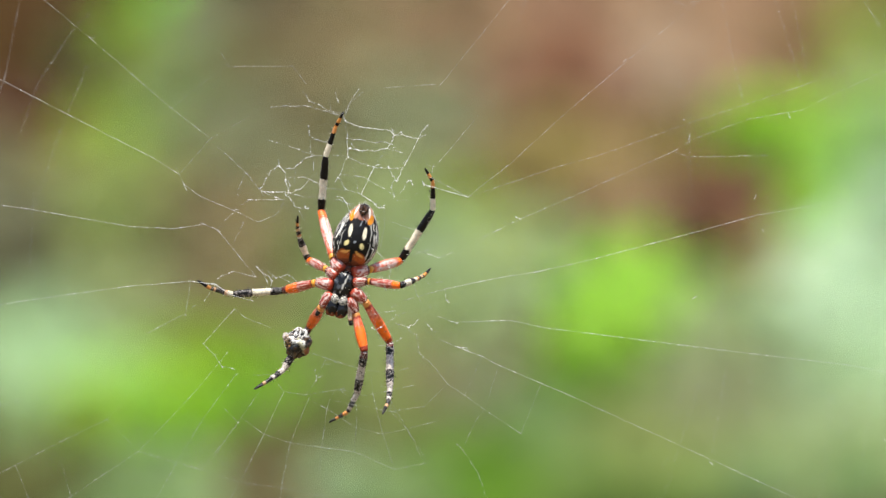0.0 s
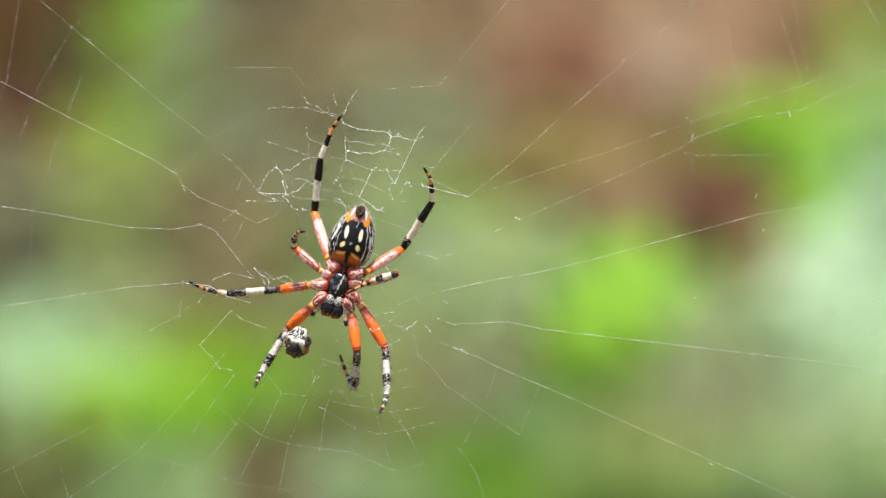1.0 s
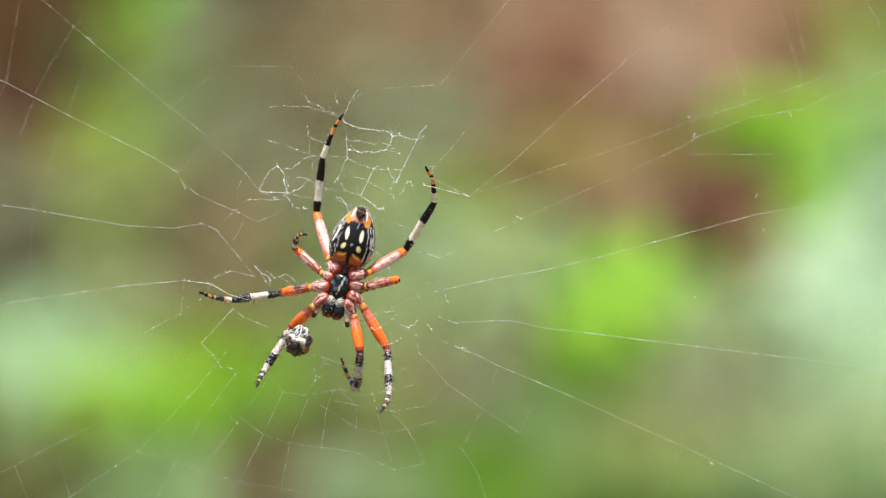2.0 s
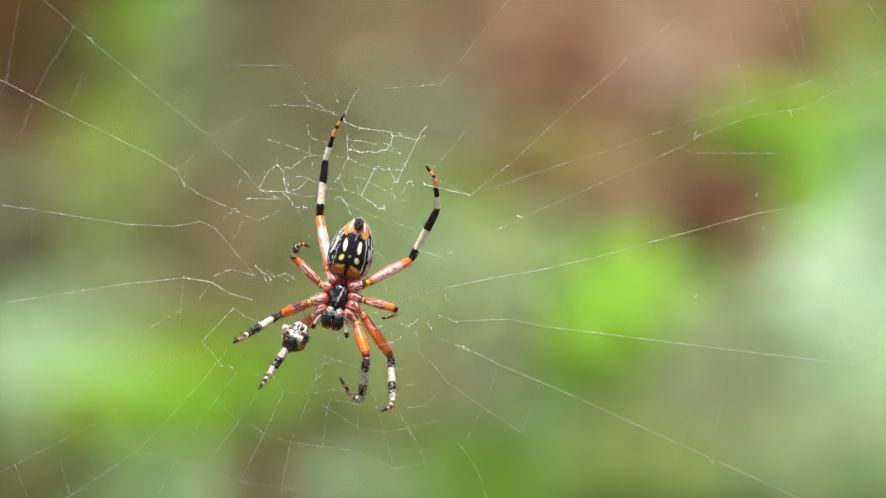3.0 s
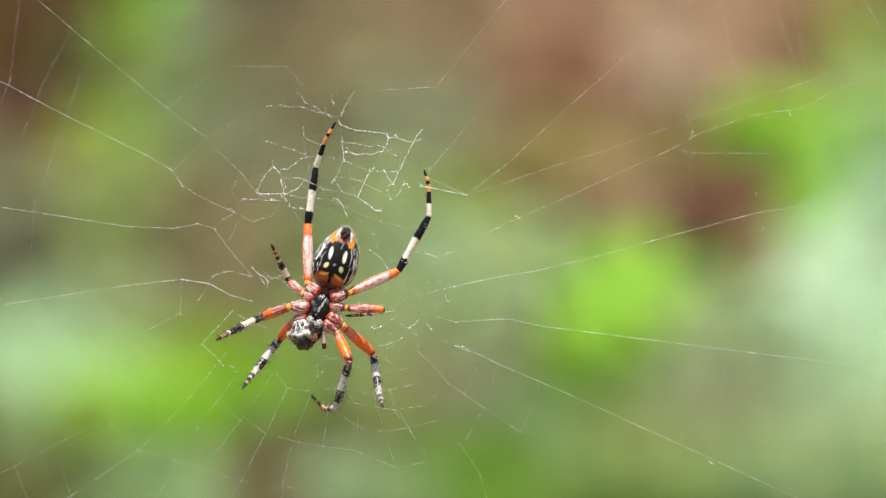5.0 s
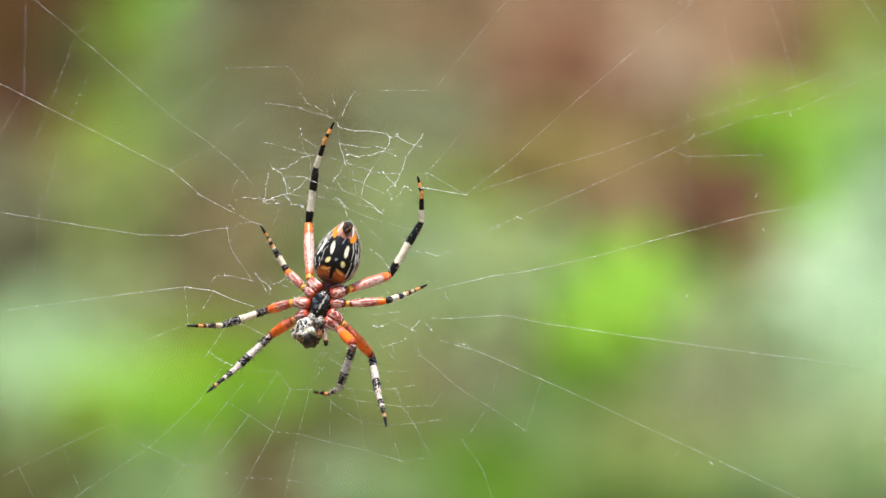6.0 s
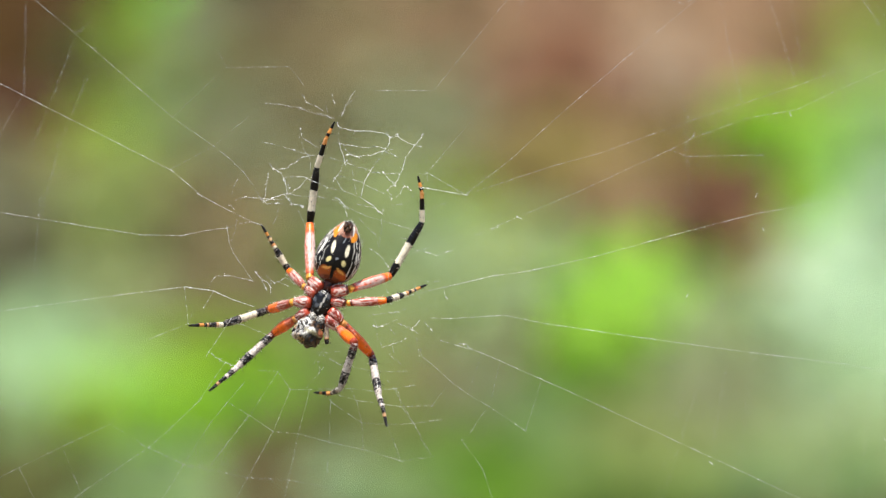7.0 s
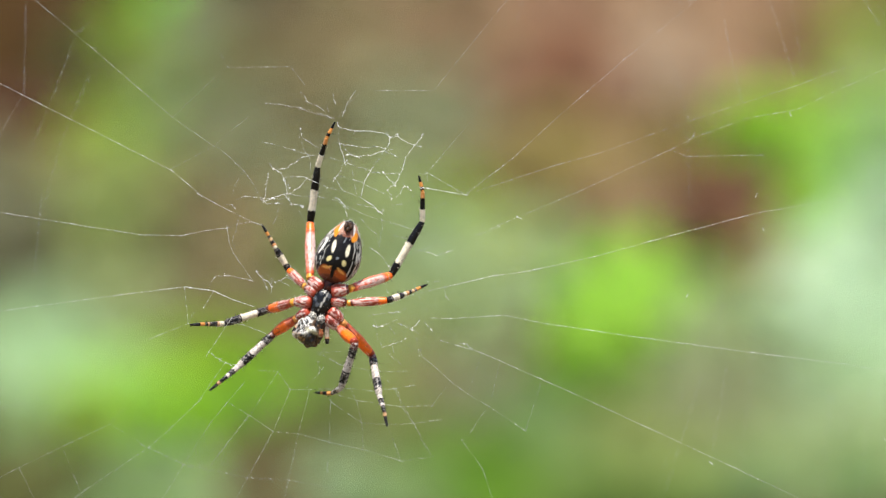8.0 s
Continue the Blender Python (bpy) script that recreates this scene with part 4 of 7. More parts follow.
strand('radial_thread', FAINT, [(-8.56, -26.16, -7.92, -24.88), (-6.96, -31.28, -5.92, -30)])
strand('spiral_thread', FAINT, [(-31.2, -22.56, -30.24, -21.84), (-29.12, -24.72, -27.52, -23.52)])
strand('radial_thread', FAINT, [(-24.48, -17.92, -23.36, -17.36), (-28.72, -23.92, -27.36, -23.6), (-33.44, -30.64, -32.48, -29.92)])
strand('spiral_thread', FAINT, [(0.48, -19.12, 1.04, -18.72), (-2.72, -22.32, -1.52, -22.16)])
strand('spiral_thread', FAINT, [(-14.72, -19.92, -13.12, -19.76), (-11.04, -20.8, -10.08, -20.08), (-7.12, -19.92, -6.72, -19.76)])
strand('tangle_thread', FAINT, [(-6.96, -17.04, -6, -16.32), (-8.48, -15.68, -7.52, -14.96), (-7.68, -13.44, -6.72, -12.72)])

# the tangled middle
strand('tangle_thread', FINE, [(-24.64, 20, -24.96, 20.56), (-20.72, 20.08, -21.68, 20.08), (-19.12, 20.16, -20.08, 19.84), (-17.12, 19.52, -17.52, 19.04), (-14.72, 18.8, -15.52, 18.48)])
strand('tangle_thread', THICK, [(-14.16, 18.64, -14.96, 18), (-13.68, 17.84, -14.56, 17.2), (-9.92, 16.88, -10.32, 16.72), (-7.52, 16.56, -7.92, 16.24), (-7.12, 16, -7.52, 15.84), (-5.92, 16.08, -6.48, 16), (-3.68, 15.52, -4.08, 14.72)])
strand('tangle_thread', KNOT, [(-3.68, 15.52, -4.08, 14.72), (-2.64, 16, -3.36, 14.56)])
strand('tangle_thread', KNOT, [(-6.72, 16.08, -7.04, 16.08), (-6.08, 16.4, -6.56, 16.24), (-5.76, 16.08, -6.24, 15.92)])
strand('tangle_thread', THICK, [(-2.32, 17.36, -2.88, 16.24), (-2.96, 16.72, -3.2, 15.52), (-3.68, 15.52, -4.08, 14.72), (-4.72, 13.28, -5.28, 13.04), (-5.68, 11.44, -5.92, 10.88), (-6.48, 9.52, -6.8, 9.04)])
strand('tangle_thread', THICK, [(-7.52, 17.04, -8.16, 16.72), (-7.12, 16, -7.52, 15.84), (-7.36, 15.12, -7.68, 14.88), (-8, 14.08, -8.32, 13.92)])
strand('tangle_thread', KNOT, [(-8, 14.08, -8.32, 13.92), (-6.72, 14.32, -7.36, 14.08)])
strand('tangle_thread', KNOT, [(-8, 14.08, -8.32, 13.92), (-6.88, 13.84, -7.36, 13.6), (-5.76, 13.44, -6.4, 13.04)])
strand('tangle_thread', KNOT, [(-13.68, 15.52, -14.56, 14.96), (-11.52, 15.28, -12.72, 14.64), (-9.52, 14.8, -10.72, 14.32), (-7.52, 14.64, -8.16, 14.16)])
strand('tangle_thread', THICK, [(-13.52, 13.84, -14.08, 13.12), (-13.12, 14, -13.28, 13.36), (-11.52, 13.68, -11.92, 13.04), (-10.72, 13.84, -11.28, 13.28), (-9.76, 13.6, -10.32, 13.2), (-8.72, 14, -9.28, 13.68), (-8, 14.08, -8.32, 13.92)])
strand('tangle_thread', KNOT, [(-12.96, 14.64, -13.76, 14.08), (-12.56, 14.16, -13.28, 13.6), (-11.92, 13.76, -12.72, 13.28)])
strand('tangle_thread', FAINT, [(-13.68, 17.84, -14.56, 17.2), (-13.84, 17.04, -14.8, 16.24), (-13.6, 16.08, -14.72, 15.28)])
strand('tangle_thread', THICK, [(-13.6, 16.08, -14.72, 15.28), (-13.52, 13.84, -14.08, 13.12), (-13.44, 12.88, -13.76, 11.92)])
strand('tangle_thread', KNOT, [(-13.44, 12.88, -13.76, 12.24), (-14.24, 11.12, -14.4, 11.12), (-14.96, 10, -15.36, 10.08)])
strand('tangle_thread', KNOT, [(-14.96, 10, -15.36, 10.08), (-15.36, 9.36, -15.52, 9.6)])
strand('tangle_thread', KNOT, [(-14.8, 9.84, -15.2, 9.84), (-14.24, 8.88, -14.72, 9.04), (-13.68, 8.16, -14.24, 8.4)])
strand('tangle_thread', FINE, [(-25.28, 15.44, -25.76, 15.2), (-19.12, 13.44, -19.52, 13.52), (-17.92, 13.12, -18.32, 13.28), (-13.44, 12.88, -13.76, 12.32), (-10.32, 11.52, -10.88, 11.36), (-9.76, 11.36, -10.24, 11.04)])
strand('tangle_thread', KNOT, [(-9.76, 11.28, -10.24, 10.88), (-7.92, 11.2, -8.32, 10.72), (-5.76, 11.28, -6.24, 10.72)])
strand('tangle_thread', THICK, [(-8.96, 11.76, -9.84, 11.6), (-9.76, 11.36, -10.24, 11.04), (-10.72, 9.28, -11.12, 9.52), (-11.52, 7.68, -11.52, 7.68)])
strand('tangle_thread', FAINT, [(-9.76, 11.36, -10.24, 11.04), (-8.72, 12.88, -9.28, 12.48), (-8, 14.08, -8.32, 13.92)])
strand('tangle_thread', THICK, [(-7.68, 11.28, -8.48, 10.88), (-7.12, 10.08, -7.52, 9.68), (-6.88, 9.6, -6.96, 9.04), (-6.48, 9.52, -6.8, 9.04)])
strand('tangle_thread', KNOT, [(-6.48, 9.52, -6.8, 9.04), (-7.2, 9.2, -7.6, 8.64), (-7.36, 8.48, -7.84, 8.32), (-6.96, 7.68, -7.28, 7.68), (-6.96, 7.12, -7.36, 6.8)])
strand('tangle_thread', FINE, [(-14.72, 10.32, -14.72, 10.32), (-10.88, 9.84, -11.12, 9.28), (-8.32, 8.32, -8.32, 7.84), (-6.96, 7.44, -7.36, 7.28)])
strand('tangle_thread', FINE, [(-17.68, 9.12, -17.52, 9.28), (-16.48, 8.48, -16.48, 8.72), (-11.84, 7.68, -11.76, 7.36)])
strand('tangle_thread', THICK, [(-11.84, 7.68, -11.76, 7.36), (-10.32, 6.72, -10.08, 6.32), (-9.44, 5.84, -9.28, 5.52), (-8.32, 5.68, -8.64, 5.04)])
strand('tangle_thread', KNOT, [(-9.44, 6, -9.44, 5.68), (-8.8, 5.6, -8.8, 5.2), (-8.24, 6.08, -8.32, 5.52)])
strand('tangle_thread', KNOT, [(-11.52, 7.28, -12.16, 6.32), (-9.52, 6.16, -9.92, 5.84), (-8.32, 5.52, -8.56, 4.96)])
strand('tangle_thread', FINE, [(-20.32, 7.44, -20.32, 7.52), (-18.88, 7.28, -18.88, 7.52), (-16.48, 7.12, -16.64, 7.2), (-14.72, 6.88, -14.96, 6.88), (-12.88, 6.24, -13.28, 5.68)])
strand('tangle_thread', THICK, [(-15.04, 7.28, -15.12, 7.2), (-14.24, 7.04, -14.48, 6.8), (-13.6, 6, -13.92, 6.16), (-13.12, 4.8, -13.6, 4.56)])
strand('tangle_thread', KNOT, [(-6.16, 7.68, -6.56, 7.44), (-5.44, 8.8, -6, 8.24), (-4.88, 9.52, -5.36, 8.88)])
strand('tangle_thread', KNOT, [(-5.12, 9.92, -5.6, 9.28), (-4.88, 9.52, -5.36, 8.88), (-4.56, 9.36, -4.96, 8.56), (-4.24, 8.88, -4.4, 8.24)])
strand('tangle_thread', FAINT, [(-6.72, 6.8, -7.52, 6.24), (-5.28, 6.88, -5.68, 6.4)])
strand('tangle_thread', FAINT, [(-3.28, 8.08, -3.92, 8.08), (-3.92, 7.52, -4.32, 7.44)])
strand('tangle_thread', FINE, [(-3.04, 9.52, -3.52, 8.88), (-2.64, 8.96, -3.28, 8.72), (-1.76, 8.72, -2.56, 8.64)])
strand('tangle_thread', KNOT, [(-2.16, 11.92, -3.36, 10.72), (-1.28, 11.68, -2.16, 10.72), (-1.44, 11.04, -2.16, 9.68)])
strand('tangle_thread', KNOT, [(-23.6, 12.64, -24.48, 12), (-23.28, 11.52, -24, 11.36), (-21.52, 11.28, -22.32, 11.36), (-20.88, 11.84, -21.36, 12.08), (-20.48, 12.08, -20.72, 12.4), (-18.72, 13.04, -19.12, 13.12)])
strand('tangle_thread', FINE, [(-19.2, 17.28, -20.24, 16.88), (-19.12, 16.08, -20.32, 15.68), (-18.96, 14.64, -19.92, 14.48), (-18.72, 13.04, -18.96, 13.2), (-18.56, 11.28, -18.8, 11.28)])
strand('tangle_thread', KNOT, [(-19.2, 17.28, -20.16, 17.04), (-19.12, 16.24, -20.08, 15.92), (-18.32, 15.44, -19.04, 15.2), (-16.48, 15.04, -17.76, 14.4)])
strand('tangle_thread', THICK, [(-23.28, 11.52, -24, 11.36), (-22.64, 10.88, -22.96, 10.8), (-22.48, 9.28, -22.4, 9.52), (-22.16, 7.84, -22.08, 7.84)])
strand('tangle_thread', KNOT, [(-22.16, 9.84, -21.92, 9.52), (-21.92, 8.88, -21.76, 8.48), (-22.16, 7.84, -22.08, 7.84)])
strand('tangle_thread', KNOT, [(-22.56, 9.92, -22.08, 10.08), (-19.12, 9.84, -19.28, 10), (-17.68, 9.12, -17.52, 9.28)])
strand('tangle_thread', THICK, [(-19.12, 9.84, -19.28, 10), (-19.68, 9.04, -19.84, 9.28), (-20.32, 8.48, -20.24, 8.8), (-21.76, 7.84, -21.6, 7.84)])
strand('tangle_thread', THICK, [(-26.08, 8.16, -25.44, 6.72), (-24.32, 8, -24.08, 7.28), (-22.16, 7.92, -22.08, 7.84), (-21.76, 7.84, -21.6, 7.84)])
strand('tangle_thread', KNOT, [(-26.08, 8.16, -25.44, 6.72), (-25.12, 7.76, -24.96, 6.4), (-23.12, 6.88, -22.72, 6.48)])
strand('tangle_thread', KNOT, [(-26.32, 8.4, -25.68, 7.04), (-25.76, 8.8, -25.44, 7.12), (-26.08, 8.16, -25.44, 6.72)])
strand('tangle_thread', KNOT, [(-26.08, 8.48, -25.44, 6.72), (-25.36, 9.84, -25.12, 8.48), (-24.64, 11.04, -24.96, 9.68), (-23.68, 11.68, -24.8, 10.48)])
strand('tangle_thread', KNOT, [(-22.16, 7.84, -22.08, 7.84), (-20.32, 7.44, -20.32, 7.52)])
strand('tangle_thread', KNOT, [(-22.16, 7.68, -22.08, 7.68), (-21.76, 6.88, -21.76, 6.8), (-21.28, 6, -21.52, 6.32), (-20.32, 5.68, -20.72, 6.32), (-19.36, 5.68, -19.84, 6.08)])
strand('tangle_thread', KNOT, [(-19.84, 6.48, -20.48, 6.16), (-19.68, 5.6, -19.68, 5.84)])
strand('tangle_thread', FAINT, [(-21.12, 11.12, -21.12, 11.28), (-21.28, 9.28, -21.44, 9.52)])
strand('tangle_thread', FAINT, [(-17.68, 11.04, -17.92, 10.88), (-18.72, 10.32, -18.8, 10.32), (-19.12, 9.84, -19.28, 10)])
strand('tangle_thread', FAINT, [(-13.12, 12.64, -12.96, 12.64), (-12.48, 10.48, -12.72, 10.32), (-12, 7.68, -12.32, 8.08)])
strand('tangle_thread', FAINT, [(-21.92, 7.12, -23.12, 6.48), (-22.96, 6.32, -23.52, 5.2), (-24.32, 4.48, -24, 3.92)])
strand('tangle_thread', KNOT, [(-22.88, 8.48, -22.72, 8.24), (-22.48, 7.52, -22.24, 7.36), (-21.84, 7.12, -21.76, 6.96)])
strand('tangle_thread', KNOT, [(-22.64, 7.28, -22.48, 8.08), (-22.08, 8.08, -21.76, 7.12)])
strand('tangle_thread', FINE, [(-9.68, -11.52, -9.6, -11.12), (-8.32, -10.64, -8, -10.64), (-7.04, -9.76, -6.48, -9.92)])
strand('tangle_thread', THICK, [(-10.16, -11.2, -9.76, -10.88), (-9.68, -11.52, -9.28, -11.12), (-8.96, -11.12, -8.64, -10.96)])
strand('tangle_thread', FINE, [(-10.56, -9.52, -10.56, -9.52), (-9.28, -9.2, -9.28, -9.28), (-7.52, -8.88, -6.08, -8.96)])
strand('tangle_thread', KNOT, [(-6.72, -10.56, -6.32, -10.56), (-5.76, -10.96, -5.12, -11.12), (-4.96, -11.12, -4.32, -11.52)])
strand('tangle_thread', THICK, [(-4.96, -11.12, -4.32, -11.52), (-4.48, -10.8, -4.08, -10.96), (-3.68, -10, -3.28, -10.08)])
strand('tangle_thread', KNOT, [(-2.72, -10.4, -2.72, -10.24), (-2.16, -10.88, -2.16, -10.88), (-1.76, -11.52, -1.52, -11.68)])
strand('tangle_thread', FAINT, [(-1.76, -11.52, -1.52, -11.68), (-0.96, -11.76, -0.8, -11.84)])
strand('tangle_thread', FAINT, [(-2.48, -7.68, -2.64, -8), (-1.76, -8.48, -2.24, -8.56)])
strand('tangle_thread', FAINT, [(0.08, -7.12, -1.12, -6.64), (0.72, -7.44, -1.04, -7.2)])
strand('tangle_thread', FINE, [(-8.96, -3.12, -8.8, -3.28), (-8.56, -4.4, -8.24, -4.8), (-8.08, -5.92, -7.76, -6.16)])
strand('tangle_thread', FAINT, [(-10.32, -9.12, -10, -8.96), (-9.76, -10.72, -9.44, -10.88), (-9.12, -12.72, -9.28, -12.72), (-8.8, -13.84, -8.56, -13.92)])
strand('tangle_thread', KNOT, [(-8.96, -13.68, -8.72, -13.92), (-7.52, -13.44, -6.72, -13.36), (-6.08, -12.64, -5.36, -12.72)])
strand('tangle_thread', FAINT, [(-3.68, -14.16, -3.2, -14), (-3.44, -14.96, -3.04, -14.96), (-2.88, -15.68, -2.4, -15.68)])
strand('tangle_thread', FAINT, [(-2.56, -4.56, -2.56, -4.48), (-2.08, -4.96, -1.92, -4.72), (-0.16, -4.64, -0.96, -4.64)])
strand('tangle_thread', FAINT, [(-7.52, -12.72, -7.52, -12.72), (-6.96, -14.72, -6.96, -14.72)])
strand('tangle_thread', FAINT, [(-3.92, -5.92, -4.08, -4.72), (-3.6, -6.72, -3.2, -7.12)])

# small white flecks and short ends on the outer threads
strand('tangle_thread', THICK, [(25.84, 27.04, 25.84, 27.04), (25.52, 26.80, 25.52, 26.80)])
strand('tangle_thread', THICK, [(37.68, -30.16, 37.68, -30.16), (38.24, -30.48, 38.24, -30.48)])
strand('tangle_thread', THICK, [(62.32, -26.80, 62.32, -26.80), (62.64, -27.12, 62.64, -27.12)])
strand('tangle_thread', THICK, [(45.20, 3.04, 45.20, 3.04), (45.44, 2.64, 45.44, 2.64)])
strand('tangle_thread', THICK, [(44.48, 7.84, 44.48, 7.84), (44.24, 7.28, 44.24, 7.28)])
strand('tangle_thread', THICK, [(10.56, 4.56, 10.56, 4.56), (11.20, 4.24, 11.20, 4.24)])
strand('tangle_thread', THICK, [(34.56, 18.80, 34.56, 18.80), (34.80, 18.56, 34.80, 18.56)])
strand('tangle_thread', THICK, [(35.28, 15.84, 35.28, 15.84), (35.60, 16.48, 35.60, 16.48)])
strand('tangle_thread', THICK, [(49.28, 18.88, 49.28, 18.88), (49.12, 19.52, 49.12, 19.52)])
strand('spiral_thread', FINE, [(32.96, 35.28), (34.40, 34.72), (35.68, 35.28)])
strand('spiral_thread', FAINT, [(-32.32, 14.64), (-30.08, 12.72), (-28.16, 10.80)])
strand('spiral_thread', FAINT, [(-28.16, 10.80), (-27.20, 9.52), (-26.56, 8.72)])
strand('spiral_thread', FINE, [(59.68, 35.28), (60.96, 33.36), (61.76, 31.60)])
strand('spiral_thread', FAINT, [(61.76, 34.48), (62.72, 33.04)])
strand('spiral_thread', FAINT, [(-11.52, 22.08), (-13.28, 20.48), (-14.40, 18.88)])
strand('spiral_thread', FAINT, [(-16.32, 21.04), (-16.00, 19.60)])
strand('spiral_thread', FAINT, [(-28.16, 10.80), (-29.12, 8.48), (-29.28, 7.12)])
strand('spiral_thread', FAINT, [(-21.52, 25.84), (-19.52, 23.28)])
strand('spiral_thread', FAINT, [(-30.56, 25.84), (-31.68, 27.92)])

# short loose ends and cross threads round the spider's seat
rng = random.Random(21)
for k in range(10):
    turn, far = rng.uniform(-2.2, 0.6), rng.uniform(8.5, 15.5)
    u, v = -14.5 + math.cos(turn) * far, -2.5 + math.sin(turn) * far
    bend = turn + (math.pi / 2 if rng.random() < 0.6 else 0) + rng.gauss(0, 0.4)
    long_ = rng.uniform(1.2, 3.6)
    mid = (u + math.cos(bend) * long_ * 0.5 + rng.gauss(0, 0.25), v + math.sin(bend) * long_ * 0.5 + rng.gauss(0, 0.25))
    strand("tangle_thread", FAINT, [(u, v), mid, (u + math.cos(bend) * long_, v + math.sin(bend) * long_)])


# ---- spider ----
spider = tagged(new("spider"), "orange and black banded orb weaver spider on its web, belly shown", "spider")
BLACK, COAL = (0.006, 0.005, 0.005), (0.028, 0.026, 0.026)
CREAM, WHITE = (0.80, 0.72, 0.54), (0.78, 0.74, 0.66)
ORANGE, RUST = (0.92, 0.150, 0.003), (0.30, 0.03, 0.006)
SALMON, TAWNY = (0.72, 0.10, 0.02), (0.62, 0.25, 0.055)
GLINT_GREY = (0.16, 0.17, 0.19)
DEEP = 3.0             # body behind the web


def paint(bands, f):
    """The tint at f along a limb, of bands (end, tint)."""
    for end, tint in bands:
        if f <= end:
            return tint
    return bands[-1][1]


def limb(name, length, profile, bands, parent, rng, dark=0.0, pale=0.0, mottle=0.0, bend=0.0, label="", mat=None, fine=7.0, sheen_ends=(0.9, 1.0), furrow=1.0, cover=0.0, fur=1.0, lit_turn=-90, lean=0.0):
    """A banded, slightly swollen leg joint along +z with bristles; pale hairs and painted sun sheen lean to its lit
    side.
    """
    bm = bmesh.new()
    layer = bm.verts.layers.float_color.new("tint")
    n = max(10, int(length * 9))
    pts, rad, tints = [], [], []
    for i in range(n + 1):
        f = i / n
        k = f * (len(profile) - 1)
        a = min(int(k), len(profile) - 2)
        r = profile[a] + (profile[a + 1] - profile[a]) * soft(0, 1, k - a)
        if i in (0, n):
            r *= 0.72
        pts.append(Vector((0, bend * math.sin(math.pi * f), f * length)) * MM)
        rad.append(r * MM)
        tints.append((0, 0, 0))
    rings = tube(bm, pts, rad, 32, layer, tints)
    seed = rng.uniform(0, 90)
    for i, ring in enumerate(rings):
        for k, v in enumerate(ring):
            f = i / n
            turn = 2 * math.pi * k / 32
            wob = 0.035 * noise.noise((math.cos(turn) * 1.3 + seed, math.sin(turn) * 1.3, f * 4))
            c = paint(bands, f + wob)
            g = noise.noise((math.cos(turn) * 2 + seed, math.sin(turn) * 2, f * length * 2.2))
            if mottle:
                fleck = noise.noise((math.cos(turn) * 2.6, math.sin(turn) * 2.6 + seed, f * length * 3.6)) + 0.7 * noise.noise((math.cos(turn) * 6 + seed, math.sin(turn) * 6, f * length * 8))
                c = blend(c, (0.50, 0.48, 0.45) if sum(c) < 1.2 else COAL, mottle * (soft(0.20, 0.40, fleck) if sum(c) < 1.2 else soft(0.06, 0.28, fleck)))
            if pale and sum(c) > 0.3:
                # Pale blend paints the sheen of sunlit hairs, strongest on the lit side.
                side = lean * math.cos(turn - math.radians(lit_turn))
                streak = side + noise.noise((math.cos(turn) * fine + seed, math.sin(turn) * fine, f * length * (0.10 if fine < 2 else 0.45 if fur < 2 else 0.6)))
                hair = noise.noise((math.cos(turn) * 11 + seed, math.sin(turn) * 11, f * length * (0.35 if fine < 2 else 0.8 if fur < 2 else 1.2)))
                down_sheen = min(1.0, pale) * soft(0.10, 0.22, f) * (1 - soft(*sheen_ends, f))
                c = blend(c, (0.72, 0.55, 0.50), 0.85 * down_sheen * soft(-0.15 if fur < 2 else 0.02, 0.30, cover + streak + (0.45 if fur < 2 else 0.9) * hair + 0.3 * g))
                c = blend(c, (0.13, 0.016, 0.012), 0.75 * down_sheen * furrow * soft(0.0, 0.35, side - streak - 0.4 * hair))
            v[layer] = (*blend(c, (0, 0, 0), 0.35 * max(0, -g)), 1)
    for tint, many, long_, thick in ((BLACK, dark * 6, 1.0, 0.036), (WHITE, pale * 14 * min(fur, 2.2), 0.55 if fur < 2 else 0.5, 0.021 if fur < 2 else 0.04)):
        for q in range(int(many * length)):
            f, turn = rng.uniform(0.08, 0.98), rng.uniform(0, 2 * math.pi)
            i = int(f * n)
            out = Vector((math.cos(turn), math.sin(turn), 0))
            root = pts[i] + out * rad[i] * 0.9
            way = (out + Vector((0, 0, rng.uniform(0.3, 0.9)))).normalized()
            bristle(bm, layer, root, way, long_ * rng.uniform(0.5, 1.2) * MM, thick * MM, tint)
    return part(name, bm, mat or SHELL, parent, label)


MAROON, BLUSH, OCHRE = (0.10, 0.014, 0.008), (0.50, 0.065, 0.020), (0.68, 0.30, 0.03)
PEACH, WINE = (0.56, 0.31, 0.15), (0.40, 0.048, 0.018)
FROST = (0.58, 0.52, 0.46)
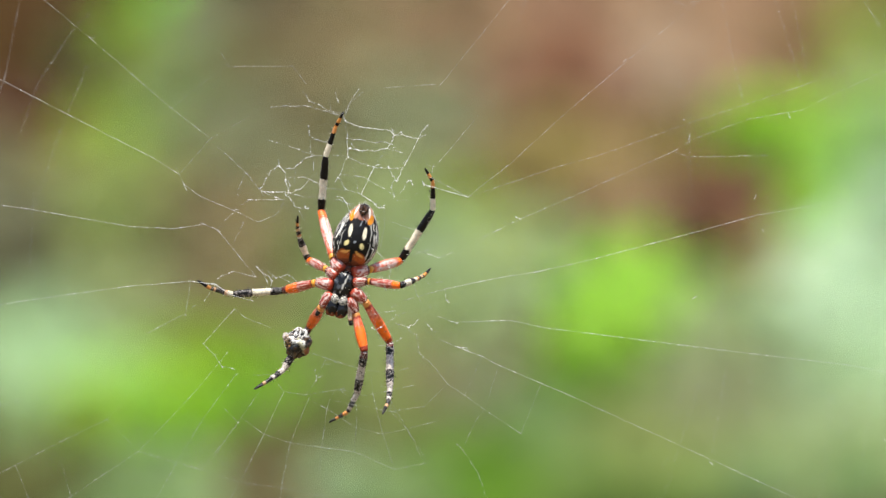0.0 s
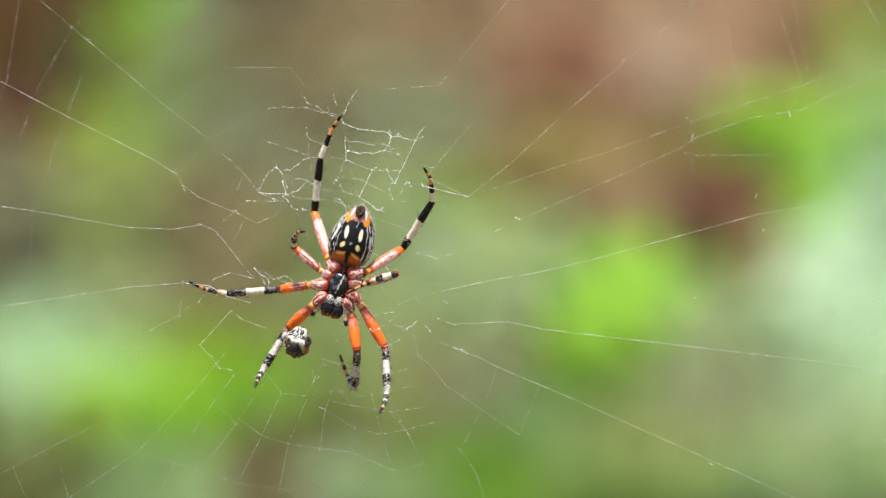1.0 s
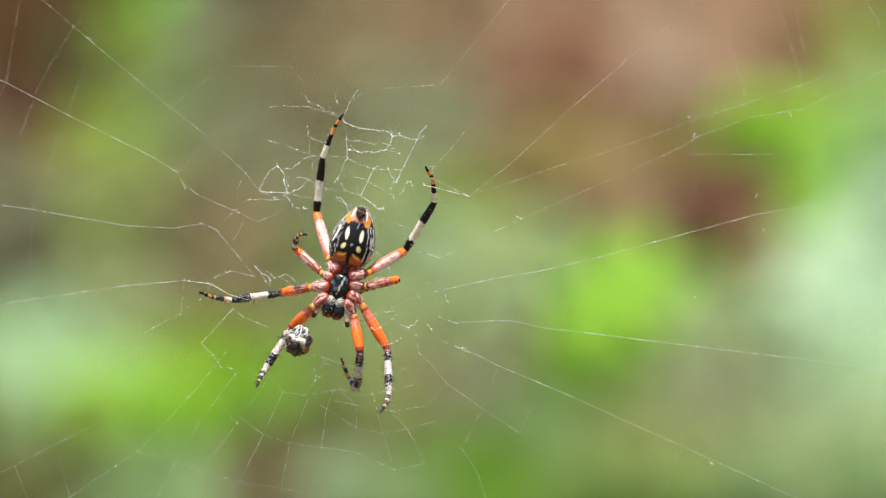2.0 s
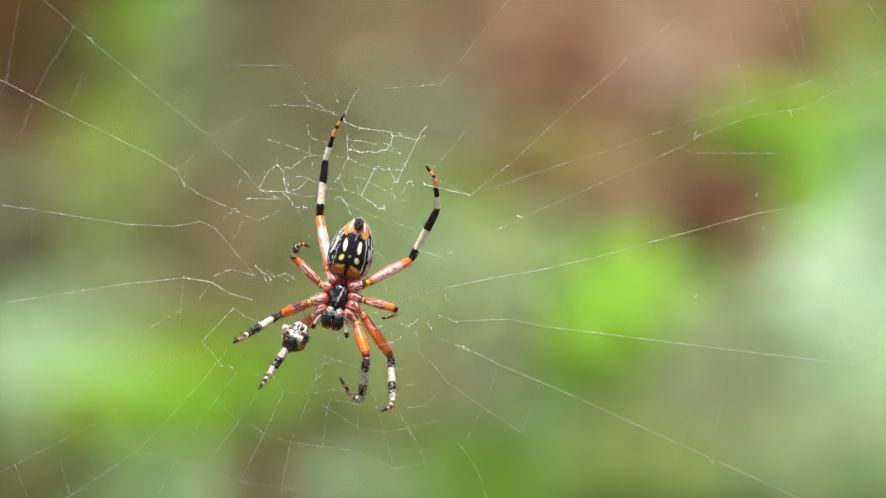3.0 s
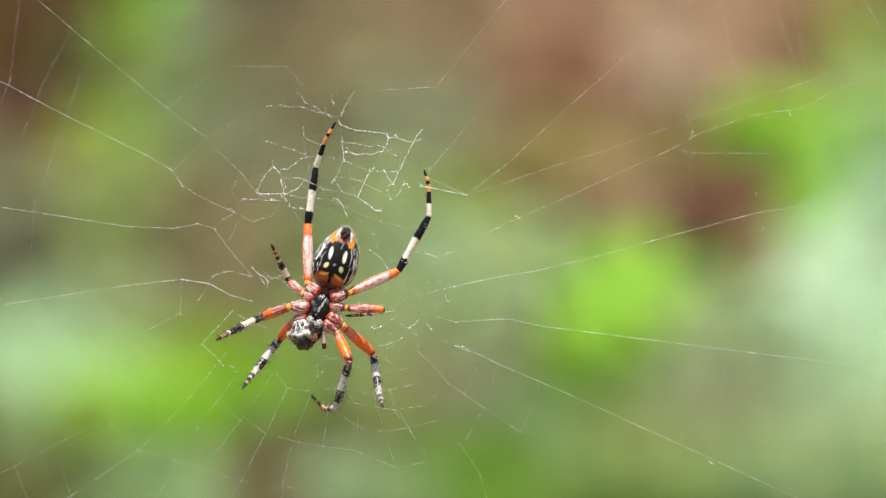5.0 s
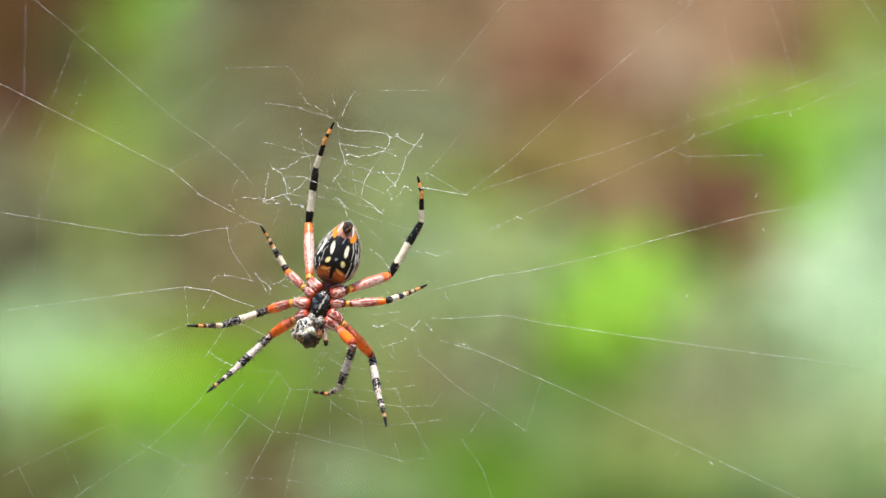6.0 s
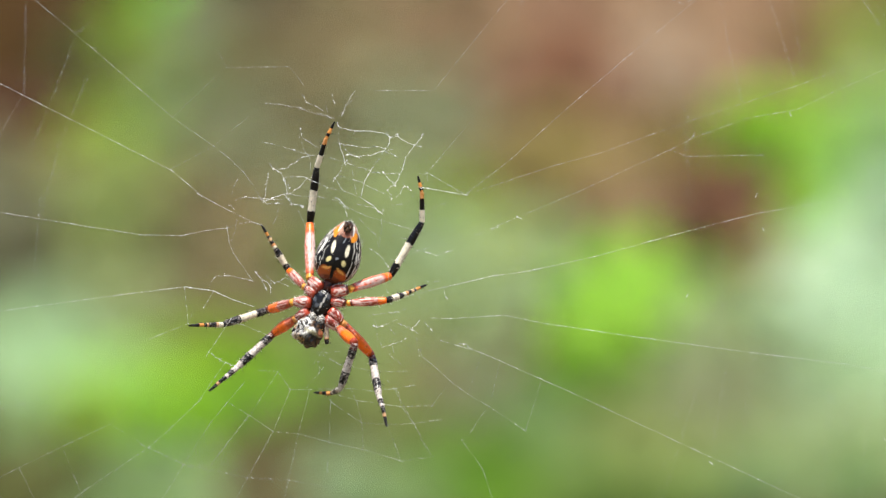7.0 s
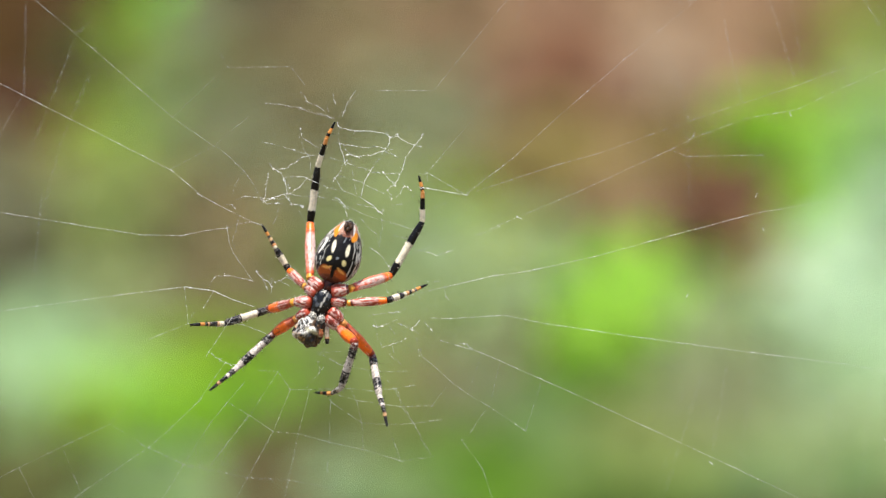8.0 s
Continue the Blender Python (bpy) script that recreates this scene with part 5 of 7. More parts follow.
LEG_PAINT = {
    "hind": ([(0.86, WINE), (1, MAROON)], [(0.07, OCHRE), (0.10, RUST), (0.84, SALMON), (1, ORANGE)],
             [(0.23, BLACK), (0.60, CREAM), (1, BLACK)], [(0.42, CREAM), (0.80, BLACK), (1, TAWNY)], [(0.10, TAWNY), (0.30, BLACK), (0.60, TAWNY), (1, BLACK)]),
    "short": ([(0.80, WINE), (1, MAROON)], [(0.08, OCHRE), (0.14, MAROON), (0.80, BLUSH), (1, ORANGE)],
              [(0.28, BLACK), (0.66, CREAM), (1, BLACK)], [(0.16, CREAM), (0.34, TAWNY), (0.62, BLACK), (0.82, (0.62, 0.40, 0.18)), (1, BLACK)], [(0.35, TAWNY), (1, BLACK)]),
    "side": ([(0.85, WINE), (1, RUST)], [(0.08, OCHRE), (0.11, MAROON), (0.52, BLUSH), (0.86, ORANGE), (1, MAROON)],
             [(0.26, BLACK), (0.62, CREAM), (1, BLACK)], [(0.26, CREAM), (0.40, PEACH), (0.78, BLACK), (0.88, PEACH), (1, BLACK)], [(0.3, TAWNY), (1, BLACK)]),
    "fore": ([(0.7, WINE), (1, RUST)], [(0.10, TAWNY), (0.16, RUST), (0.36, SALMON), (0.90, ORANGE), (1, RUST)],
             [(0.12, MAROON), (0.30, BLACK), (0.62, FROST), (0.88, BLACK), (1, FROST)], [(0.34, FROST), (0.66, BLACK), (0.82, FROST), (1, BLACK)], [(0.22, BLACK), (0.40, PEACH), (1, BLACK)]),
}
# Turn of each femur's sunlit side, where the sheen is painted.
LIT_SIDE = {"hind_left": -95, "hind_right": -150, "short_left": -53, "short_right": -135, "side_left": -30, "fore_left": 0, "side_right": -100, "fore_right": -100}
LEG_THICK = {"hind": 0.98, "short": 0.83, "side": 0.95, "fore": 1.0}


def spider_leg(name, coxa, femur, tibia, metatarsus, tarsus):
    """A leg whose first joint carries the other four."""
    style = "fore" if name == "side_right" else name.split("_")[0]
    w = LEG_THICK[style]
    rng = random.Random(name)
    c = LEG_PAINT[style]
    if name == "fore_right":
        c = (*c[:4], [(0.25, TAWNY), (0.5, BLACK), (0.65, TAWNY), (1, BLACK)])
    spiny = 0.45 if style in ("hind", "short") else 0.9
    mott = {"hind": 0.0, "short": 0.35, "side": 0.45, "fore": 0.75}[style]
    hip = w * (1.22 if style == "hind" else 1.12)
    leg = limb("leg", coxa, [0.66 * hip, 0.85 * hip, 0.83 * hip, 0.70 * hip, 0.54 * hip], c[0], spider, rng, 0.4, 1.0, 0.0, label="orange leg with black and cream bands", mat=DOWNY, fine=7.0, furrow=0.7 if style == "hind" else 1.0, fur=3.5)
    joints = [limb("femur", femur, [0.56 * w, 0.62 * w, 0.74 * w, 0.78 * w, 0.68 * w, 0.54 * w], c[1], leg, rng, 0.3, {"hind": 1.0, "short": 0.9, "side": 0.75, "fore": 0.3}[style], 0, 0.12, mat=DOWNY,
                   fine=1.1 if style == "hind" else 3.0, sheen_ends={"hind": (0.74, 0.84), "short": (0.72, 0.82), "side": (0.46, 0.56), "fore": (0.3, 0.5)}[style], furrow=0.0 if style == "hind" else 0.9, cover={"hind_left": 0.02, "hind_right": -0.32}.get(name, 0.0), fur=0.5 if style == "hind" else 1.2, lit_turn=LIT_SIDE[name], lean={"hind_left": 0.45, "hind_right": 0.75}.get(name, 0.15)),
              limb("tibia", tibia, [0.50 * w, 0.60 * w, 0.52 * w, 0.55 * w, 0.60 * w, 0.55 * w, 0.42 * w], c[2], leg, rng, spiny, 0.25, mott * 0.8),
              limb("metatarsus", metatarsus, [0.40 * w, 0.41 * w, 0.34 * w, 0.29 * w], c[3], leg, rng, spiny * 0.8, 0.2, mott * 0.6),
              limb("tarsus", tarsus, [0.28 * w, 0.27 * w, 0.21 * w, 0.12 * w], c[4], leg, rng, spiny * 0.5, 0.0, mott * 0.3)]
    return [leg, joints, (coxa, femur, tibia, metatarsus, tarsus), []]


hind_left = spider_leg('hind_left', 2.4, 9.44, 8.24, 4.64, 2.64)
hind_right = spider_leg('hind_right', 2.56, 8.4, 8.96, 4.4, 2.4)
short_left = spider_leg('short_left', 2.08, 5.76, 3.68, 2.08, 1.92)
short_right = spider_leg('short_right', 2.24, 5.76, 3.36, 2.4, 2.4)
side_left = spider_leg('side_left', 2.72, 6.24, 7.36, 3.52, 2.4)
fore_left = spider_leg('fore_left', 2.4, 6.24, 7.36, 3.36, 2.56)
fore_right = spider_leg('fore_right', 2.4, 5.76, 7.36, 3.2, 3.04)
side_right = spider_leg('side_right', 2.4, 7.52, 7.2, 3.2, 2.56)


def ovoid(rings, sides, radius):
    """A closed egg round z from -1 to 1; radius(s, turn) gives its breadth. Yields the bmesh and its tint layer."""
    bm = bmesh.new()
    layer = bm.verts.layers.float_color.new("tint")
    rows = []
    for i in range(1, rings):
        s = -math.cos(math.pi * i / rings)
        rows.append([bm.verts.new((*radius(s, 2 * math.pi * k / sides), s)) for k in range(sides)])
    for a, b in zip(rows, rows[1:]):
        for k in range(sides):
            bm.faces.new((a[k], a[(k + 1) % sides], b[(k + 1) % sides], b[k]))
    for row, s, flip in ((rows[0], -1, True), (rows[-1], 1, False)):
        tip = bm.verts.new((0, 0, s))
        for k in range(sides):
            f = (row[k], row[(k + 1) % sides], tip)
            bm.faces.new(f[::-1] if flip else f)
    return bm, layer


def spot(a, s, ca, cs, ra, rs, lean=0.0):
    """How far (a, s) lies inside an oval spot: 1 in it, 0 outside."""
    x, y = a - ca, s - cs
    c, d = math.cos(lean), math.sin(lean)
    q = math.hypot((x * c + y * d) / ra, (y * c - x * d) / rs)
    return 1 - soft(0.8, 1.1, q)


def abdomen_mesh():
    def breadth(s, turn):
        r = math.sqrt(max(0, 1 - s * s)) * (1 - 0.26 * s - 0.08 * s * s) * 1.02
        return r * math.cos(turn), r * math.sin(turn) * 0.9

    bm, layer = ovoid(110, 160, breadth)
    rng = random.Random(5)
    for v in bm.verts:
        a, s, belly = v.co.x, v.co.z, v.co.y < 0.35
        wave = noise.noise((a * 3, v.co.y * 3, s * 3))
        c = BLACK
        # cream streaks run along the flanks and the back
        turn = math.atan2(v.co.x, -v.co.y)
        if abs(turn) > 0.62:
            line = abs(noise.noise((turn * 6.5 + 0.5 * wave, s * 1.3, 3))) + 0.10 * noise.noise((turn * 22, s * 7, 8))
            c = blend(WHITE, BLACK, soft(0.045, 0.11, line) * soft(0.62, 0.85, abs(turn)) + (1 - soft(0.62, 0.85, abs(turn))))
        if belly:
            for side in (-1, 1):
                c = blend(c, CREAM, spot(a, s + 0.04 * wave, side * 0.34, 0.14, 0.095, 0.20, 0.16))
                c = blend(c, (0.74, 0.62, 0.28), spot(a, s, side * 0.36, -0.25, 0.125, 0.085, side * -0.5))
                c = blend(c, (0.40, 0.20, 0.13), 0.9 * spot(a, s, side * 0.30, 0.72 + 0.08 * wave, 0.17, 0.20, side * 0.5))
                c = blend(c, (0.62, 0.22, 0.015), spot(a, s, side * 0.46 + 0.05 * wave, 0.58 + 0.08 * wave, 0.13, 0.16))
                c = blend(c, (0.38, 0.085, 0.018), spot(a, s + 0.06 * wave, side * 0.36, -0.68, 0.34, 0.22))
                c = blend(c, (0.72, 0.33, 0.08), 0.9 * spot(a, s + 0.05 * wave, side * 0.34, -0.53, 0.24, 0.05, side * -0.3))
                c = blend(c, WHITE, 0.8 * spot(a + 0.05 * wave, s, side * 0.30, 0.76, 0.045, 0.17, side * 0.45))
            c = blend(c, (0.10, 0.03, 0.018), 0.8 * spot(a, s, 0, -0.90, 0.6, 0.2))
            c = blend(c, BLACK, spot(a, s, 0.03 * wave, -0.62, 0.09, 0.2))
            c = blend(c, (0.26, 0.09, 0.05), 0.85 * spot(a, s, 0.0, 0.60, 0.24, 0.10))
            # Two faint bluish highlights of the black hide, painted as spots.
            c = blend(c, (0.5, 0.55, 0.6), 0.35 * spot(a, s, 0.06, 0.42, 0.03, 0.10, -0.2))
            c = blend(c, (0.35, 0.38, 0.42), 0.6 * spot(a, s + 0.1 * wave, 0.0, -0.22, 0.06, 0.05))
        v[layer] = (*blend(c, (0.1, 0.08, 0.06), 0.06 * max(0, wave)), 1)
    for v in bm.verts:
        v.co += v.co.normalized() * 0.012 * noise.noise(v.co * 7)
        v.co = Vector((v.co.x * 3.1, v.co.y * 3.1, v.co.z * 4.7)) * MM
    hairs = [v for v in bm.verts if rng.random() < (0.03 if abs(v.co.x) > 1.9 * MM else 0.01)]
    for v in hairs:
        out = v.co.normalized()
        bristle(bm, layer, v.co * 0.99, (out + Vector((rng.gauss(0, 0.3), 0, 0.4))).normalized(), rng.uniform(0.25, 0.7) * MM, 0.014 * MM, (0.66, 0.64, 0.58))
    return bm


def blob_mesh(size, tint, rings=26, sides=30, rough=0.06, seed=0.0, hair=0, hair_tint=WHITE):
    """A rounded body part of half-sizes size, tinted by tint(x, y, z) in -1..1."""
    bm, layer = ovoid(rings, sides, lambda s, turn: (math.sqrt(max(0, 1 - s * s)) * math.cos(turn), math.sqrt(max(0, 1 - s * s)) * math.sin(turn)))
    rng = random.Random(seed)
    for v in bm.verts:
        v[layer] = (*tint(*v.co), 1)
        v.co *= 1 + rough * noise.noise(v.co * 2.3 + Vector((seed, 0, 0))) + rough * 0.5 * noise.noise(v.co * 6)
        v.co = Vector((v.co.x * size[0], v.co.y * size[1], v.co.z * size[2])) * MM
    for v in [q for q in bm.verts if rng.random() < hair]:
        out = v.co.normalized()
        bristle(bm, layer, v.co * 0.98, (out + Vector((rng.gauss(0, 0.4), 0, rng.gauss(0, 0.4)))).normalized(), rng.uniform(0.2, 0.5) * MM, 0.014 * MM, hair_tint)
    return bm


def sternum_tint(x, y, z):
    # Glints of the gloss are painted in: blue-grey patches, a glossy pale line.
    c = blend(BLACK, GLINT_GREY, 0.4 * soft(0.12, 0.35, noise.noise((x * 2.6, z * 2.2, 1))))
    return blend(c, (0.62, 0.58, 0.52), 0.9 * spot(x, z, 0.06 + 0.14 * z, 0.15, 0.065, 0.75, -0.15))


def head_tint(x, y, z):
    g = noise.noise((x * 3, y * 3, z * 3 + 4))
    c = blend(BLACK, (0.55, 0.52, 0.46), 0.8 * soft(0.1, 0.3, g + 0.5 * noise.noise((x * 8, y * 8, z * 8))) * soft(0.3, 0.6, z))
    return blend(c, (0.26, 0.06, 0.02), soft(0.5, 0.9, -z + 0.4 * g))


def carapace_tint(x, y, z):
    return blend((0.10, 0.045, 0.025), (0.32, 0.16, 0.09), soft(-0.3, 0.4, noise.noise((x * 3, y * 3, z * 3))))


abdomen = part("abdomen", abdomen_mesh(), HIDE, spider, "black abdomen with cream spots, white streaks and orange patches")
for k, (x, y, z, r) in enumerate(((-0.36, -1.5, 3.85, 0.34), (0.36, -1.5, 3.85, 0.34), (0.0, -1.75, 3.45, 0.30), (0.05, -1.2, 4.2, 0.32), (-0.42, -1.25, 4.2, 0.26), (0.42, -1.3, 4.15, 0.26))):
    bm = blob_mesh((r, r * 1.5, r * 1.35), lambda x, y, z: blend((0.012, 0.008, 0.006), (0.16, 0.075, 0.04), soft(-0.2, 0.5, noise.noise((x * 4, y * 4, z * 4)))), 14, 16, 0.1, k, 0.1, COAL)
    spin = part("spinneret", bm, SHELL, abdomen, "dark brown spinneret")
    spin.matrix_basis = pose(x * MM, y * MM, z * MM, -30)
waist = part("pedicel", blob_mesh((1.0, 0.8, 1.5), lambda x, y, z: blend((0.14, 0.03, 0.015), BLACK, soft(-0.2, 0.4, noise.noise((x * 3, y * 3, z * 3)))), 18, 20, 0.08, 6.0, 0.05), SHELL, spider, "dark rusty waist")
waist.matrix_basis = pose(0, 0.5 * MM, 2.7 * MM)
carapace = part("carapace", blob_mesh((2.0, 1.1, 3.2), carapace_tint, seed=3, hair=0.12), SHELL, spider, "reddish brown hairy carapace")
carapace.matrix_basis = pose(0, 1.5 * MM, -0.6 * MM)
sternum = part("sternum", blob_mesh((1.42, 0.75, 2.05), sternum_tint, 40, 44, 0.10, 2.0, 0.03), GLOSS, spider, "glossy black sternum with painted glints and a pale streak")
sternum.matrix_basis = pose(0, -0.35 * MM, 0.15 * MM)
for side in (-1, 1):
    jaw = part("chelicera", blob_mesh((0.95, 1.0, 1.45), head_tint, 28, 30, 0.12, 5 + side, 0.05), GLOSS, spider, "glossy black jaw")
    jaw.matrix_basis = pose(side * 0.72 * MM, -0.3 * MM, -3.15 * MM, 0, side * 6)
    plate = part("maxilla", blob_mesh((0.62, 0.5, 0.72), lambda x, y, z: blend((0.05, 0.045, 0.04), (0.58, 0.54, 0.47), soft(-0.15, 0.2, noise.noise((x * 5, y * 5, z * 5)))), 18, 20, 0.12, 9 + side, 0.06), GLOSS, spider, "grey mouth plate")
    plate.matrix_basis = pose(side * 0.62 * MM, -0.95 * MM, -2.05 * MM, 0, side * 20)
    palp = limb("pedipalp", 3.1, [0.40, 0.42, 0.36, 0.34, 0.26], [(0.2, (0.42, 0.2, 0.1)), (0.66, (0.62, 0.50, 0.34)), (0.76, TAWNY), (1, BLACK)], spider, random.Random(side), 0.6, 0.6, 0.2, label="short pale feeler with a dark tip")
    palp.matrix_basis = pose(side * 1.45 * MM, -0.2 * MM, -2.2 * MM, 176 if side > 0 else 190, side * -22, 0)


# ---- prey ----
def prey_mesh():
    bm, layer = ovoid(60, 70, lambda s, turn: (math.sqrt(max(0, 1 - s * s)) * math.cos(turn), math.sqrt(max(0, 1 - s * s)) * math.sin(turn)))
    rng = random.Random(11)
    for v in bm.verts:
        p = v.co.copy()
        g, h = noise.noise(p * 1.5 + Vector((3, 1, 0))), noise.noise(p * 3.4 + Vector((5, 2, 8)))
        ridge = 1 - abs(noise.noise(p * 2.6 + Vector((1, 7, 2)))) * 2
        fleck = noise.noise(p * 8 + Vector((2, 0, 5))) + 0.5 * noise.noise(p * 17)
        # Silk on the upper side is painted pale as if sunlit, the rest dark.
        top = soft(0.05, 0.35, p.z - 0.25 * p.x + 0.7 * g)
        c = blend(BLACK, (0.075, 0.04, 0.018), soft(0.0, 0.35, h + 0.4 * fleck))
        c = blend(c, (0.60, 0.58, 0.54), 0.95 * top * soft(-0.15, 0.2, fleck + 0.5 * g))
        c = blend(c, (0.50, 0.46, 0.30), 0.85 * spot(p.x + 0.15 * h, p.z, 0.30, -0.15, 0.17, 0.75, 0.45) * soft(-0.5, 0.1, fleck))
        c = blend(c, (0.42, 0.22, 0.07), 0.8 * spot(p.x, p.z, -0.7, 0.15, 0.28, 0.45) * soft(-0.2, 0.2, fleck))
        c = blend(c, (0.30, 0.09, 0.03), 0.8 * spot(p.x, p.z, 0.75, -0.6, 0.3, 0.3))
        v[layer] = (*c, 1)
        v.co *= 0.94 + 0.36 * g + 0.10 * ridge + 0.12 * h + 0.06 * noise.noise(p * 9) + 0.03 * fleck
        v.co = Vector((v.co.x * 1.95, v.co.y * 1.7, v.co.z * 1.95)) * MM
    for v in [q for q in bm.verts if rng.random() < 0.008]:
        out = v.co.normalized()
        bristle(bm, layer, v.co * 0.97, (out + Vector((rng.gauss(0, 0.7), 0, rng.gauss(0, 0.7)))).normalized(), rng.uniform(0.3, 0.9) * MM, 0.05 * MM, rng.choice((WHITE, (0.55, 0.32, 0.12), (0.45, 0.25, 0.06), BLACK, BLACK)))
    return bm


prey = tagged(new("wrapped_prey"), "small dark insect wrapped in white silk, hanging in the web", "prey")
part("wrapped_body", prey_mesh(), WRAP, prey, "dark lump with white silk, its top painted sunlit")
wrapping = bmesh.new()
rng = random.Random(4)
for k in range(7):
    tilt = Matrix.Rotation(rng.uniform(0, 3.1), 3, "X") @ Matrix.Rotation(rng.uniform(0, 3.1), 3, "Z")
    ring = [tilt @ Vector((math.cos(q * 0.42), math.sin(q * 0.42), rng.gauss(0, 0.03))) * 1.98 * MM for q in range(rng.randint(3, 8))]
    tube(wrapping, ring, [0.02 * MM] * len(ring), 4)
part("silk_wrapping", wrapping, SILK_FIRM, prey, "loose white silk threads")


# ---- movement ----
TICKS = (0, 0.1, 0.2, 0.3, 0.4, 0.6, 0.8, 1.0, 1.25, 1.5, 1.7, 1.9, 2.1, 2.3, 2.5, 2.8, 3.0, 3.2, 3.3, 3.4, 3.5, 3.6, 3.7, 3.85, 4.0, 4.15,
         4.3, 4.4, 4.5, 4.6, 4.7, 4.9, 5.1, 5.3, 5.55, 5.8, 5.9, 6.0, 6.25, 6.5, 7.0, 7.5, 8.0)
BODY = []


def between(rows, t):
    """The points of rows (time, points) at t: gliding over the long stretches."""
    for (t0, a), (t1, b) in zip(rows, rows[1:]):
        if t0 <= t <= t1:
            f = soft(t0, t1, t) if t1 - t0 > 0.6 else (t - t0) / (t1 - t0)
            return [p.lerp(q, f) for p, q in zip(a, b)]
    return rows[-1][1]


def body_at(t, abdomen_mid, sternum_mid, head):
    BODY.append((t, [Vector(abdomen_mid), Vector(sternum_mid), Vector(head)]))


def spider_pose(t):
    belly, mid, head = between(BODY, t)
    lean = math.degrees(math.atan2((belly - head).x, (belly - head).y))
    p = sighted(mid.x, mid.y, DEEP)
    return pose(p.x, p.y, p.z + HEIGHT, 0, lean, 0)


def stance(leg, t, *joints):
    leg[3].append((t, [Vector(j) for j in joints]))


def along(p, q, before):
    """The pose of a joint from p toward q that turns as little as it can from the pose before."""
    way = (q - p).normalized()
    if before is None:
        side = (way.cross(Vector((0, -1, 0)))).normalized()
        m = Matrix((side, way.cross(side), way)).transposed()
    else:
        m = (before.col[2].xyz.rotation_difference(way).to_matrix() @ before.to_3x3())
    return Matrix.Translation(p) @ m.to_4x4()


def stride(leg):
    """Keys a leg: each joint keeps its length and leans out of the web's plane by what is left of it."""
    first, rest, lengths, rows = leg
    away = -1.0 if leg is short_right or leg is fore_right else 1.0
    keys = [[] for _ in lengths]
    held = [None] * len(lengths)
    for t in TICKS:
        aims = between(rows, t)
        base = spider_pose(t)
        here = sighted(*aims[0], DEEP - 0.2)
        joint_poses = []
        for k, long_ in enumerate(lengths):
            aim = sighted(*aims[k + 1], here.y / MM)
            flat = aim - here
            reach = flat.length / MM
            out = math.sqrt(max(0.0, long_ ** 2 - reach ** 2)) if reach < long_ else 0.0
            out = (min(out, 1.0), out * away, -out * away, -out * away, -out * away)[k]
            there = sighted(*aims[k + 1], here.y / MM + out)
            there = here + (there - here).normalized() * long_ * MM
            m = along(here, there, held[k])
            held[k] = m
            joint_poses.append(m)
            here = there
        lift = Matrix.Translation((0, 0, HEIGHT))
        coxa = base.inverted() @ lift @ joint_poses[0]
        keys[0].append((t, coxa))
        for k in range(1, 5):
            keys[k].append((t, joint_poses[0].inverted() @ joint_poses[k]))
    for ob, path in zip([first, *rest], keys):
        walk(ob, path)


def prey_pose(u, v, turn):
    p = sighted(u, v, 1.6)
    return pose(p.x, p.y, p.z + HEIGHT, 0, turn, 0)


